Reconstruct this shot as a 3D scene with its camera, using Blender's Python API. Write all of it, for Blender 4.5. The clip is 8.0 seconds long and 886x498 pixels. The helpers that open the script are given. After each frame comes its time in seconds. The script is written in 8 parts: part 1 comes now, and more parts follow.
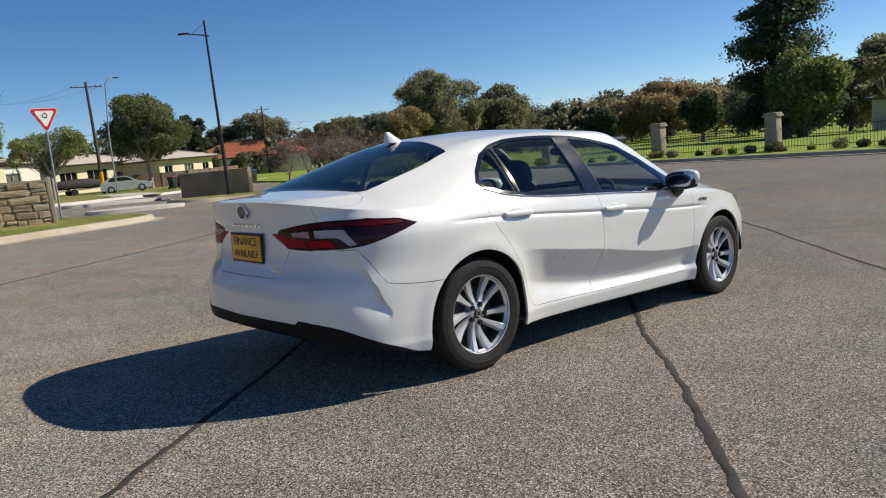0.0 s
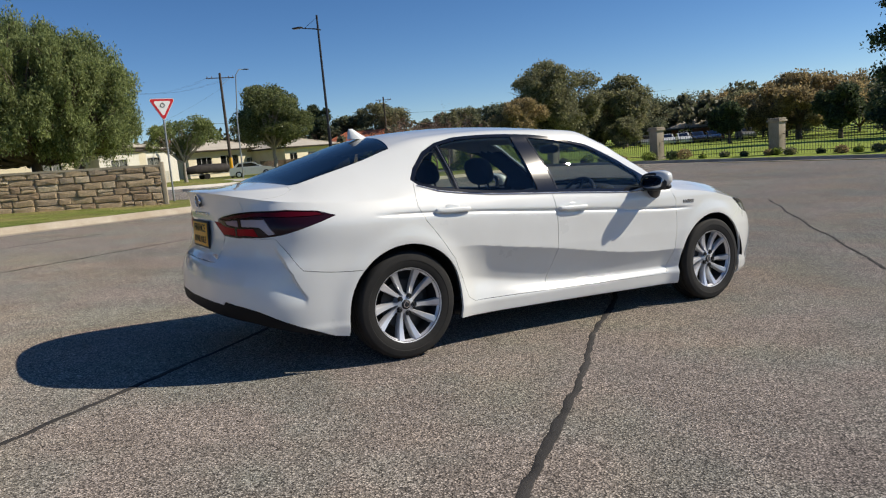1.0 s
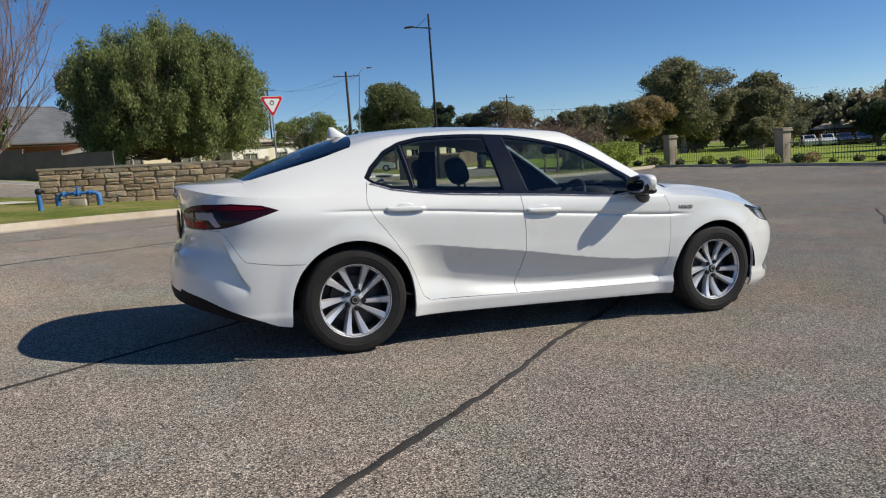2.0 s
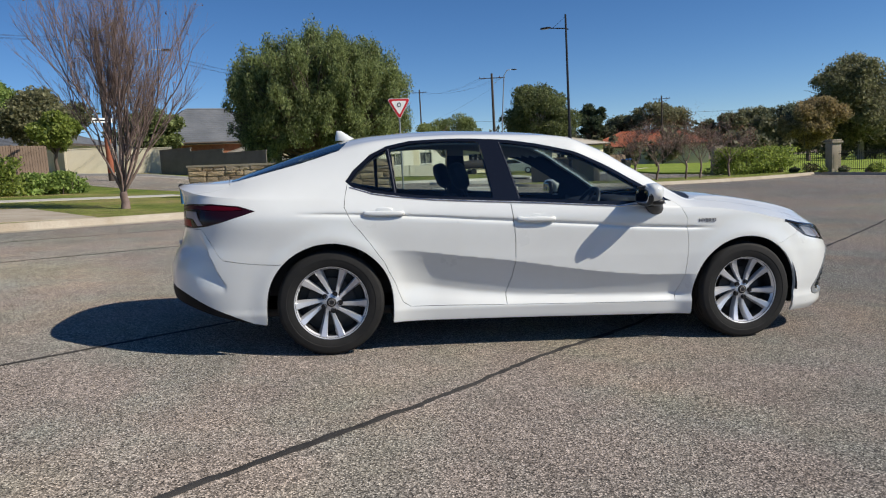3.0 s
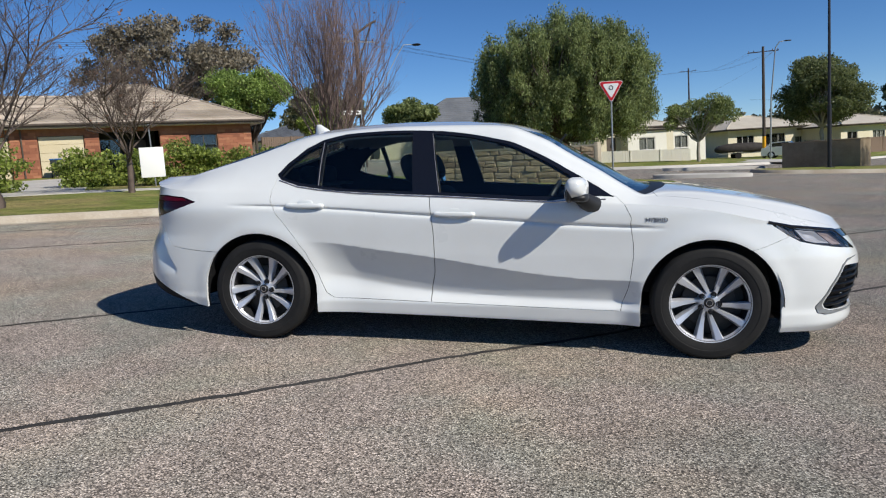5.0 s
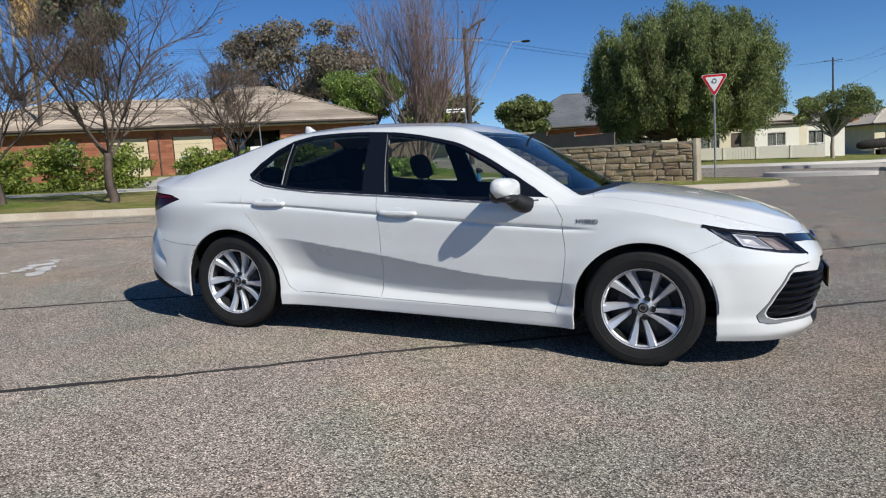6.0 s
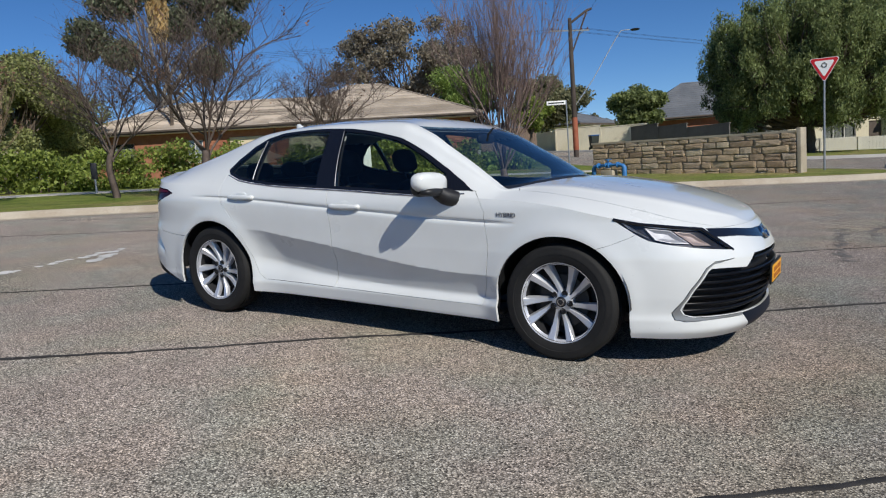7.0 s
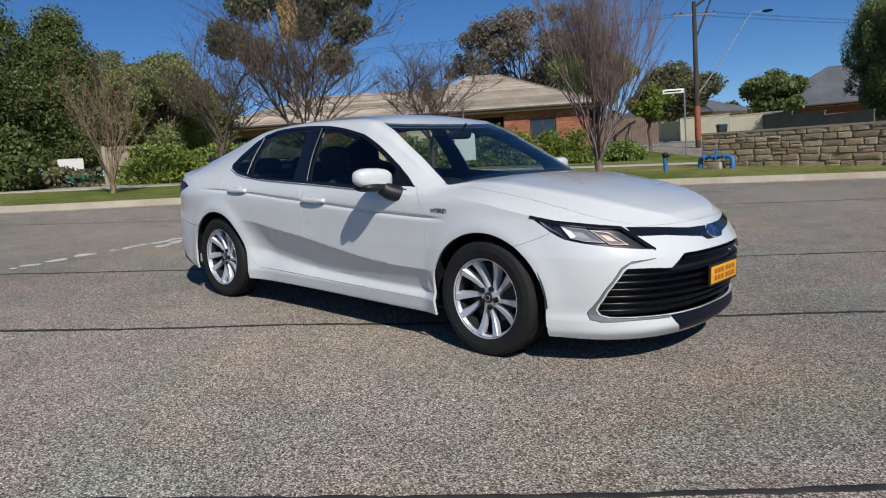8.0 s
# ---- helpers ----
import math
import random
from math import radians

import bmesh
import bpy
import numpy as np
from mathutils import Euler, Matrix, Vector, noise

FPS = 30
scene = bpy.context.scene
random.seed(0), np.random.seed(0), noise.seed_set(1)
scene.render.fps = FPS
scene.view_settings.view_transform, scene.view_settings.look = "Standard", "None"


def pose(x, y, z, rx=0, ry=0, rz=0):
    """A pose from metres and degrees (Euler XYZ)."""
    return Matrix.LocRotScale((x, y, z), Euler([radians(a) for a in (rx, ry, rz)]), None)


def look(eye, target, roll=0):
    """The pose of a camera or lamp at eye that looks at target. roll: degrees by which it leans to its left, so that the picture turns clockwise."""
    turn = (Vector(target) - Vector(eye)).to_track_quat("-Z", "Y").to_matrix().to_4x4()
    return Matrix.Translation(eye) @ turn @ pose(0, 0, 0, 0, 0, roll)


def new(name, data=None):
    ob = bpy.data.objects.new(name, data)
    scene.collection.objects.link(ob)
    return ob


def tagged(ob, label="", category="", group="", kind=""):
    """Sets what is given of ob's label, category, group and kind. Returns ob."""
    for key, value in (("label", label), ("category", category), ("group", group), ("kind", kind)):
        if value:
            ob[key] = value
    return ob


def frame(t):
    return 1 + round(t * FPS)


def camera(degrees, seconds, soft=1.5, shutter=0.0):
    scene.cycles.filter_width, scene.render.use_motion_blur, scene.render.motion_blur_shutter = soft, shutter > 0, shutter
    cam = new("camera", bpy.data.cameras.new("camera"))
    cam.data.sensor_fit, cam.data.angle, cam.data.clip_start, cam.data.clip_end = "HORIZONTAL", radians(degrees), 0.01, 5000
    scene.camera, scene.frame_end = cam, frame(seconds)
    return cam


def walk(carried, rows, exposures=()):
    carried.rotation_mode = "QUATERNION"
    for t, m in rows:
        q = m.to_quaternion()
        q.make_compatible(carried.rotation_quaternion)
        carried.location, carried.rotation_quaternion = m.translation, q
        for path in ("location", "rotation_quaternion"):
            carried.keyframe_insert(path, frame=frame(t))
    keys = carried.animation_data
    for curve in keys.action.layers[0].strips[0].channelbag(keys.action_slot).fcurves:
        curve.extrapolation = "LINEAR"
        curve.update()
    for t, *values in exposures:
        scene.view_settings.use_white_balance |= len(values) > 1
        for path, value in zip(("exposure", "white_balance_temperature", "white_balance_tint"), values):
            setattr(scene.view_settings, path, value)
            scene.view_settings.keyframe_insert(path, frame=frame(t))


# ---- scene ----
cam = camera(64.0, 8.0, soft=1.15)
PATH = [
    (0, (-4.158, -3.805, 1.426), (-2.864, -2.310, 1.126), -5.88),
    (0.5, (-3.786, -4.262, 1.400), (-2.633, -2.653, 1.110), -5.68),
    (1, (-3.366, -4.623, 1.363), (-2.344, -2.929, 1.070), -4.98),
    (1.5, (-2.915, -4.907, 1.326), (-2.036, -3.134, 1.034), -4.69),
    (3, (-1.362, -5.317, 1.241), (-1.054, -3.356, 1.001), -3.36),
    (3.5, (-0.837, -5.310, 1.235), (-0.748, -3.326, 0.991), -3.84),
    (4, (-0.275, -5.356, 1.213), (-0.389, -3.373, 0.973), -3.92),
    (4.5, (0.269, -5.258, 1.183), (-0.007, -3.292, 0.944), -3.84),
    (6, (1.923, -4.928, 1.103), (1.154, -3.095, 0.882), -3.80),
    (6.5, (2.453, -4.717, 1.071), (1.530, -2.956, 0.856), -3.89),
    (7, (2.997, -4.518, 1.028), (1.926, -2.843, 0.813), -4.20),
    (7.5, (3.480, -4.226, 0.998), (2.261, -2.656, 0.782), -4.43),
    (8, (3.959, -3.916, 0.977), (2.599, -2.465, 0.763), -4.12),
]
walk(cam, [(t, look(eye, target, roll)) for t, eye, target, roll in PATH], [(0.0, 0.19, 6800, 10), (1.0, 0.08, 6750, 10), (3.5, 0.04, 6400, 10), (6.0, -0.03, 6150, 10), (8.0, -0.29, 6100, 10)])

# ---- world, sun ----
SUN_TO = Vector((1.12, -0.57, 1.0)).normalized()          # towards the sun
SUN_ELEV = math.asin(SUN_TO.z)
world = bpy.data.worlds.new("sky")
scene.world = world
world.use_nodes = True
wn = world.node_tree.nodes
sky = wn.new("ShaderNodeTexSky")
sky.sky_type = "NISHITA"
sky.sun_disc = False
sky.sun_elevation = SUN_ELEV
sky.sun_rotation = math.atan2(SUN_TO.x, SUN_TO.y)
sky.altitude = 0
sky.air_density, sky.dust_density, sky.ozone_density = 0.65, 0.0, 4.0
vivid = wn.new("ShaderNodeHueSaturation")
vivid.inputs["Saturation"].default_value = 1.18
vivid.inputs["Hue"].default_value = 0.503
wn["Background"].inputs["Strength"].default_value = 0.098
world.node_tree.links.new(sky.outputs[0], vivid.inputs["Color"])
world.node_tree.links.new(vivid.outputs[0], wn["Background"].inputs["Color"])
sun = new("sun", bpy.data.lights.new("sun", "SUN"))
sun.data.energy, sun.data.angle, sun.data.color = 5.0, radians(0.53), (1.0, 0.93, 0.81)
sun.matrix_world = look((0, 0, 40), Vector((0, 0, 40)) - SUN_TO)


# ---- helpers of the scene ----
def link_mesh(name, verts, faces, mats, smooth=False, idx=None):
    """A mesh object out of numpy arrays or lists."""
    me = bpy.data.meshes.new(name)
    me.from_pydata([tuple(v) for v in verts], [], [tuple(f) for f in faces])
    for m in mats if isinstance(mats, (list, tuple)) else [mats]:
        me.materials.append(m)
    if idx is not None:
        me.polygons.foreach_set("material_index", idx)
    if smooth:
        me.polygons.foreach_set("use_smooth", [True] * len(me.polygons))
    me.update()
    return new(name, me)


def part(name, bm, material, parent=None, label="", smooth=True):
    """One mesh object out of a bmesh, under a thing or a part."""
    me = bpy.data.meshes.new(name)
    bmesh.ops.recalc_face_normals(bm, faces=bm.faces)
    bm.to_mesh(me)
    bm.free()
    for m in material if isinstance(material, (list, tuple)) else [material]:
        me.materials.append(m)
    if smooth:
        me.polygons.foreach_set("use_smooth", [True] * len(me.polygons))
        me.set_sharp_from_angle(angle=radians(38))
    ob = new(name, me)
    ob.parent = parent
    if label:
        ob["label"] = label
    return ob


def thing(name, label, category, group="", at=None):
    return tagged(new(name), label, category, group) if at is None else place(tagged(new(name), label, category, group), at)


def place(ob, m):
    ob.matrix_basis = m if isinstance(m, Matrix) else pose(*m)
    return ob


def box(bm, x0, y0, z0, x1, y1, z1, bevel=0.0, m=None):
    """A box between two corners, with bevelled edges."""
    r = bmesh.ops.create_cube(bm, size=1.0)
    vs = r["verts"]
    c, s = Vector(((x0 + x1) / 2, (y0 + y1) / 2, (z0 + z1) / 2)), Vector((abs(x1 - x0), abs(y1 - y0), abs(z1 - z0)))
    for v in vs:
        v.co = Vector((v.co.x * s.x, v.co.y * s.y, v.co.z * s.z)) + c
    if bevel:
        es = list({e for v in vs for e in v.link_edges})
        vs = bmesh.ops.bevel(bm, geom=es, offset=bevel, segments=2, profile=0.6, affect="EDGES")["verts"]
    if m is not None:
        bmesh.ops.transform(bm, matrix=m, verts=[v for v in vs if v.is_valid])
    return bm


def tube(bm, pts, radii, sides=8, cap=True):
    """A tapered tube along points."""
    pts = [Vector(p) for p in pts]
    radii = radii if isinstance(radii, (list, tuple)) else [radii] * len(pts)
    rings, side = [], None
    for i, p in enumerate(pts):
        d = (pts[min(i + 1, len(pts) - 1)] - pts[max(i - 1, 0)]).normalized()
        if side is None:
            side = d.orthogonal().normalized()
        side = (side - d * side.dot(d)).normalized()
        up = d.cross(side)
        rings.append([bm.verts.new(p + (side * math.cos(a) + up * math.sin(a)) * radii[i]) for a in (2 * math.pi * k / sides for k in range(sides))])
    for a, b in zip(rings, rings[1:]):
        for k in range(sides):
            bm.faces.new((a[k], a[(k + 1) % sides], b[(k + 1) % sides], b[k]))
    if cap:
        bm.faces.new(rings[0][::-1])
        bm.faces.new(rings[-1])
    return bm


def lathe(bm, profile, sides=48, axis="y", m=None):
    """Turns (radius, along) pairs round an axis."""
    rings = []
    for r, h in profile:
        ring = []
        for k in range(sides):
            a = 2 * math.pi * k / sides
            c, s = r * math.cos(a), r * math.sin(a)
            co = Vector((c, h, s)) if axis == "y" else Vector((c, s, h))
            ring.append(bm.verts.new(m @ co if m else co))
        rings.append(ring)
    for a, b in zip(rings, rings[1:]):
        for k in range(sides):
            bm.faces.new((a[k], b[k], b[(k + 1) % sides], a[(k + 1) % sides]))
    return bm


def curve(xs, ys):
    """A smooth curve through knots with no overshoot."""
    xs, ys = np.array(xs, float), np.array(ys, float)
    h, d = np.diff(xs), np.diff(ys) / np.diff(xs)
    m = np.zeros(len(xs))
    for i in range(1, len(xs) - 1):
        if d[i - 1] * d[i] > 0:
            a, b = 2 * h[i] + h[i - 1], h[i] + 2 * h[i - 1]
            m[i] = (a + b) / (a / d[i - 1] + b / d[i])
    m[0], m[-1] = d[0], d[-1]

    def at(x):
        x = np.clip(np.asarray(x, float), xs[0], xs[-1])
        i = np.clip(np.searchsorted(xs, x) - 1, 0, len(h) - 1)
        t = (x - xs[i]) / h[i]
        return (2 * t**3 - 3 * t**2 + 1) * ys[i] + (t**3 - 2 * t**2 + t) * h[i] * m[i] + (3 * t**2 - 2 * t**3) * ys[i + 1] + (t**3 - t**2) * h[i] * m[i + 1]

    return at


def ground_z(x, y):
    """The lie of the land: it falls towards the park and rises a little towards the streets."""
    x, y = np.asarray(x, float), np.asarray(y, float)
    a = np.where(x > 0, -0.791 * (1 - np.exp(-np.maximum(x, 0) / 14)), np.where(x > -15, -0.0565 * x, 0.8475 + 1.4125 * (1 - np.exp(np.minimum(x + 15, 0) / 25))))
    b = 0.435 * (1 - np.exp(-1.6 * (np.maximum(y, 0) / 30) ** 2))
    r, q = np.clip((y - 24) / 18, 0, 1), np.clip(-x / 14, 0, 1)
    p = np.clip((x - 34) / 42, 0, 1)
    return a + b * (0.3 + 0.7 * np.exp(-(((x - 5) / 9) ** 2))) + 0.7 * r * r * (3 - 2 * r) * q * q * (3 - 2 * q) - 0.95 * p * p * (3 - 2 * p)


def gp(x, y, up=0.0):
    return Vector((x, y, float(ground_z(x, y)) + up))


# ---- materials ----
def material(name, base, rough=0.6, metal=0.0, spec=0.5, coat=0.0):
    m = bpy.data.materials.new(name)
    m.use_nodes = True
    b = m.node_tree.nodes["Principled BSDF"]
    b.inputs["Base Color"].default_value = (*base, 1)
    b.inputs["Roughness"].default_value = rough
    b.inputs["Metallic"].default_value = metal
    b.inputs["Specular IOR Level"].default_value = spec
    b.inputs["Coat Weight"].default_value = coat
    b.inputs["Coat Roughness"].default_value = 0.03
    return m


class Nodes:
    """Shorthand for a material's nodes."""

    def __init__(self, m):
        self.m, self.n, self.l = m, m.node_tree.nodes, m.node_tree.links
        self.b = self.n["Principled BSDF"]
        self.co = None

    def coords(self, scale=(1, 1, 1), kind="Object"):
        c, p = self.n.new("ShaderNodeTexCoord"), self.n.new("ShaderNodeMapping")
        p.inputs["Scale"].default_value = scale
        self.l.new(c.outputs[kind], p.inputs["Vector"])
        self.co = p.outputs[0]
        return self

    def noise(self, scale, detail=4.0, rough=0.6):
        t = self.n.new("ShaderNodeTexNoise")
        t.inputs["Scale"].default_value, t.inputs["Detail"].default_value, t.inputs["Roughness"].default_value = scale, detail, rough
        if self.co:
            self.l.new(self.co, t.inputs["Vector"])
        return t.outputs["Fac"]

    def voronoi(self, scale, out="Color", feature="F1"):
        t = self.n.new("ShaderNodeTexVoronoi")
        t.feature = feature
        t.inputs["Scale"].default_value = scale
        if self.co:
            self.l.new(self.co, t.inputs["Vector"])
        return t.outputs[out]

    def ramp(self, fac, stops):
        r = self.n.new("ShaderNodeValToRGB")
        e = r.color_ramp.elements
        while len(e) < len(stops):
            e.new(0.5)
        for el, (p, c) in zip(e, stops):
            el.position, el.color = p, (*c, 1) if len(c) == 3 else (c[0],) * 3 + (1,)
        self.l.new(fac, r.inputs["Fac"])
        return r.outputs["Color"]

    def mix(self, fac, a, b, mode="MIX"):
        x = self.n.new("ShaderNodeMix")
        x.data_type, x.blend_type = "RGBA", mode
        for sock, v in ((x.inputs["Factor"], fac), (x.inputs["A"], a), (x.inputs["B"], b)):
            if isinstance(v, (int, float)):
                sock.default_value = v
            elif isinstance(v, tuple):
                sock.default_value = (*v, 1)
            else:
                self.l.new(v, sock)
        return x.outputs["Result"]

    def random(self):
        return self.n.new("ShaderNodeObjectInfo").outputs["Random"]

    def island(self):
        return self.n.new("ShaderNodeNewGeometry").outputs["Random Per Island"]

    def base(self, c):
        self.l.new(c, self.b.inputs["Base Color"])
        return self

    def rough(self, c):
        self.l.new(c, self.b.inputs["Roughness"])
        return self

    def bump(self, h, strength=0.3, dist=0.01):
        b = self.n.new("ShaderNodeBump")
        b.inputs["Strength"].default_value, b.inputs["Distance"].default_value = strength, dist
        self.l.new(h, b.inputs["Height"])
        self.l.new(b.outputs[0], self.b.inputs["Normal"])
        return self


def mottled(name, c0, c1, scale=2.0, fine=30.0, rough=0.8, bump=0.3, dist=0.004, metal=0.0, stretch=(1, 1, 1), lo=0.35, hi=0.65, spec=0.4):
    """A surface with stains at one scale and grain at another."""
    m = material(name, c0, rough, metal, spec)
    n = Nodes(m).coords(stretch)
    big, small = n.noise(scale, 4), n.noise(fine, 5, 0.65)
    c = n.mix(n.ramp(big, [(lo, (0, 0, 0)), (hi, (1, 1, 1))]), c0, c1)
    grain = n.ramp(small, [(0.3, (0.72,)), (0.7, (1.0,))])
    n.base(n.mix(1.0, c, grain, "MULTIPLY")).bump(small, bump, dist)
    return m


def leafy(name, dark, light, rough=0.55):
    """Leaves: every leaf a little different, and some light through them."""
    m = material(name, dark, rough, 0.0, 0.3)
    dark, light = tuple(1.45 * v for v in dark), tuple(1.45 * v for v in light)
    n = Nodes(m).coords()
    c = n.ramp(n.island(), [(0.0, dark), (0.6, light), (1.0, tuple(min(1, 1.35 * v) for v in light))])
    patch = n.ramp(n.noise(0.45, 3), [(0.3, (0.7,)), (0.7, (1.05,))])
    c = n.mix(1.0, c, patch, "MULTIPLY")
    n.base(c)
    t, add = n.n.new("ShaderNodeBsdfTranslucent"), n.n.new("ShaderNodeMixShader")
    n.l.new(c, t.inputs["Color"])
    add.inputs[0].default_value = 0.5
    n.l.new(n.b.outputs[0], add.inputs[1])
    n.l.new(t.outputs[0], add.inputs[2])
    n.l.new(add.outputs[0], n.n["Material Output"].inputs["Surface"])
    return m


def glass(name, tint, head_on=0.08, rough=0.0):
    """A thin pane: tinted, clear, with the mirror gloss of its two faces, stronger at a slant."""
    m = bpy.data.materials.new(name)
    m.use_nodes = True
    nt = m.node_tree
    nt.nodes.remove(nt.nodes["Principled BSDF"])
    t, g, f, power, scale, mix = (nt.nodes.new(k) for k in ("ShaderNodeBsdfTransparent", "ShaderNodeBsdfGlossy", "ShaderNodeLayerWeight", "ShaderNodeMath", "ShaderNodeMath", "ShaderNodeMixShader"))
    t.inputs["Color"].default_value = (*tint, 1)
    g.inputs["Roughness"].default_value = rough
    f.inputs["Blend"].default_value = 0.5
    power.operation, scale.operation = "POWER", "MULTIPLY_ADD"
    power.inputs[1].default_value = 5.0
    scale.inputs[1].default_value, scale.inputs[2].default_value = 1 - head_on, head_on
    nt.links.new(f.outputs["Facing"], power.inputs[0])
    nt.links.new(power.outputs[0], scale.inputs[0])
    nt.links.new(scale.outputs[0], mix.inputs[0])
    nt.links.new(t.outputs[0], mix.inputs[1])
    nt.links.new(g.outputs[0], mix.inputs[2])
    nt.links.new(mix.outputs[0], nt.nodes["Material Output"].inputs["Surface"])
    return m


def asphalt_material():
    m = material("chip_seal_asphalt", (0.17, 0.16, 0.15), 0.85, 0, 0.35)
    n = Nodes(m).coords()
    chips = n.voronoi(138.0, "Color")
    sep = n.n.new("ShaderNodeSeparateColor")
    n.l.new(chips, sep.inputs[0])
    stone = n.ramp(sep.outputs[0], [(0.0, (0.055, 0.050, 0.045)), (0.35, (0.26, 0.243, 0.216)), (0.75, (0.46, 0.43, 0.387)), (1.0, (0.80, 0.75, 0.68))])
    gap = n.ramp(n.voronoi(138.0, "Distance"), [(0.28, (1,)), (0.68, (0.42,))])
    stone = n.mix(1.0, stone, gap, "MULTIPLY")
    big = n.noise(0.16, 5, 0.55)
    mid = n.noise(2.2, 6, 0.65)
    tone = n.mix(1.0, n.ramp(big, [(0.3, (0.74, 0.74, 0.75)), (0.7, (1.12, 1.09, 1.04))]), n.ramp(mid, [(0.3, (0.82,)), (0.7, (1.13,))]), "MULTIPLY")
    brown = n.mix(n.ramp(n.noise(0.5, 3), [(0.45, (0,)), (0.68, (1,))]), (1, 1, 1.0), (1.07, 1.0, 0.88))
    rosy = n.mix(n.ramp(n.noise(0.9, 4), [(0.42, (0,)), (0.62, (1,))]), (1.06, 0.98, 0.97), (0.94, 1.0, 0.98))
    brown = n.mix(1.0, brown, rosy, "MULTIPLY")
    n.base(n.mix(1.0, n.mix(1.0, stone, tone, "MULTIPLY"), brown, "MULTIPLY"))
    n.bump(n.voronoi(138.0, "Distance"), 0.8, 0.004)
    n.b.inputs["Diffuse Roughness"].default_value = 0.55
    return m


def grass_ground():
    m = material("mown_grass", (0.06, 0.11, 0.02), 0.9, 0, 0.2)
    n = Nodes(m).coords()
    a, b, c = n.noise(0.35, 4), n.noise(11, 6, 0.8), n.noise(60, 4, 0.75)
    col = n.ramp(a, [(0.3, (0.135, 0.200, 0.03)), (0.48, (0.235, 0.27, 0.065)), (0.64, (0.36, 0.30, 0.13))])
    col = n.mix(1.0, col, n.ramp(n.noise(1.3, 5, 0.65), [(0.3, (0.62, 0.68, 0.6)), (0.7, (1.25, 1.2, 1.1))]), "MULTIPLY")
    col = n.mix(1.0, col, n.ramp(b, [(0.35, (0.5,)), (0.65, (1.3,))]), "MULTIPLY")
    n.base(n.mix(1.0, col, n.ramp(c, [(0.3, (0.55,)), (0.7, (1.2,))]), "MULTIPLY")).bump(c, 0.8, 0.03)
    return m


def lawn_material():
    m = material("bright_park_lawn", (0.2, 0.28, 0.05), 0.9, 0, 0.2)
    n = Nodes(m).coords()
    a, b, c = n.noise(0.12, 4), n.noise(3, 5, 0.7), n.noise(40, 3, 0.7)
    col = n.ramp(a, [(0.3, (0.19, 0.27, 0.035)), (0.6, (0.28, 0.35, 0.055)), (0.78, (0.36, 0.36, 0.10))])
    col = n.mix(1.0, col, n.ramp(b, [(0.3, (0.72,)), (0.7, (1.12,))]), "MULTIPLY")
    n.base(n.mix(1.0, col, n.ramp(c, [(0.3, (0.7,)), (0.7, (1.15,))]), "MULTIPLY")).bump(c, 0.6, 0.03)
    return m


ASPHALT = asphalt_material()
TAR = mottled("bitumen_crack_seal", (0.026, 0.024, 0.023), (0.052, 0.048, 0.045), 5, 150, 0.9, 0.8, 0.004)
GRASS = grass_ground()
LAWN = lawn_material()
EARTH = mottled("bare_earth", (0.15, 0.105, 0.07), (0.22, 0.17, 0.11), 0.5, 14, 0.95, 0.5, 0.02)
CONCRETE = mottled("kerb_concrete", (0.39, 0.325, 0.24), (0.51, 0.45, 0.36), 1.2, 40, 0.85, 0.3, 0.003)
PAVING = mottled("footpath_concrete", (0.50, 0.47, 0.42), (0.60, 0.57, 0.52), 0.8, 50, 0.85, 0.2, 0.002)
BARK = mottled("grey_brown_bark", (0.10, 0.075, 0.055), (0.19, 0.15, 0.115), 3, 25, 0.9, 0.8, 0.01, stretch=(1, 1, 0.25))
PALE_BARK = mottled("pale_smooth_bark", (0.30, 0.26, 0.21), (0.42, 0.38, 0.33), 2.5, 18, 0.8, 0.5, 0.006)
TWIG = mottled("bare_twig_bark", (0.088, 0.064, 0.052), (0.165, 0.126, 0.103), 4, 40, 0.85, 0.4, 0.004)
BLACK_PLASTIC = material("black_plastic", (0.012, 0.012, 0.013), 0.5)
DARK_STEEL = mottled("dark_painted_steel", (0.018, 0.018, 0.022), (0.03, 0.03, 0.034), 3, 60, 0.45, 0.1, 0.001)
GALV = mottled("galvanised_steel", (0.38, 0.40, 0.41), (0.50, 0.51, 0.52), 8, 60, 0.45, 0.1, 0.001, metal=0.7)


# ---- land ----
def sheet(name, xs, ys, up, mat):
    gx, gy = np.meshgrid(xs, ys, indexing="ij")
    gzv = ground_z(gx, gy) + (up(gx, gy) if callable(up) else up)
    nx, ny = len(xs), len(ys)
    i = np.arange(nx * ny).reshape(nx, ny)
    f = np.stack([i[:-1, :-1], i[1:, :-1], i[1:, 1:], i[:-1, 1:]], -1).reshape(-1, 4)
    return link_mesh(name, np.stack([gx, gy, gzv], -1).reshape(-1, 3), f, mat, True)


def spread(a, b, step, far):
    """Even steps between a and b, then ever larger ones out to far."""
    mid = list(np.arange(a, b + 1e-6, step))
    out, d = [], step
    while (b + sum(out)) < far:
        d *= 1.45
        out.append(d)
    up = list(b + np.cumsum(out))
    down = list(a - np.cumsum(out))[::-1]
    return np.array(down + mid + up)


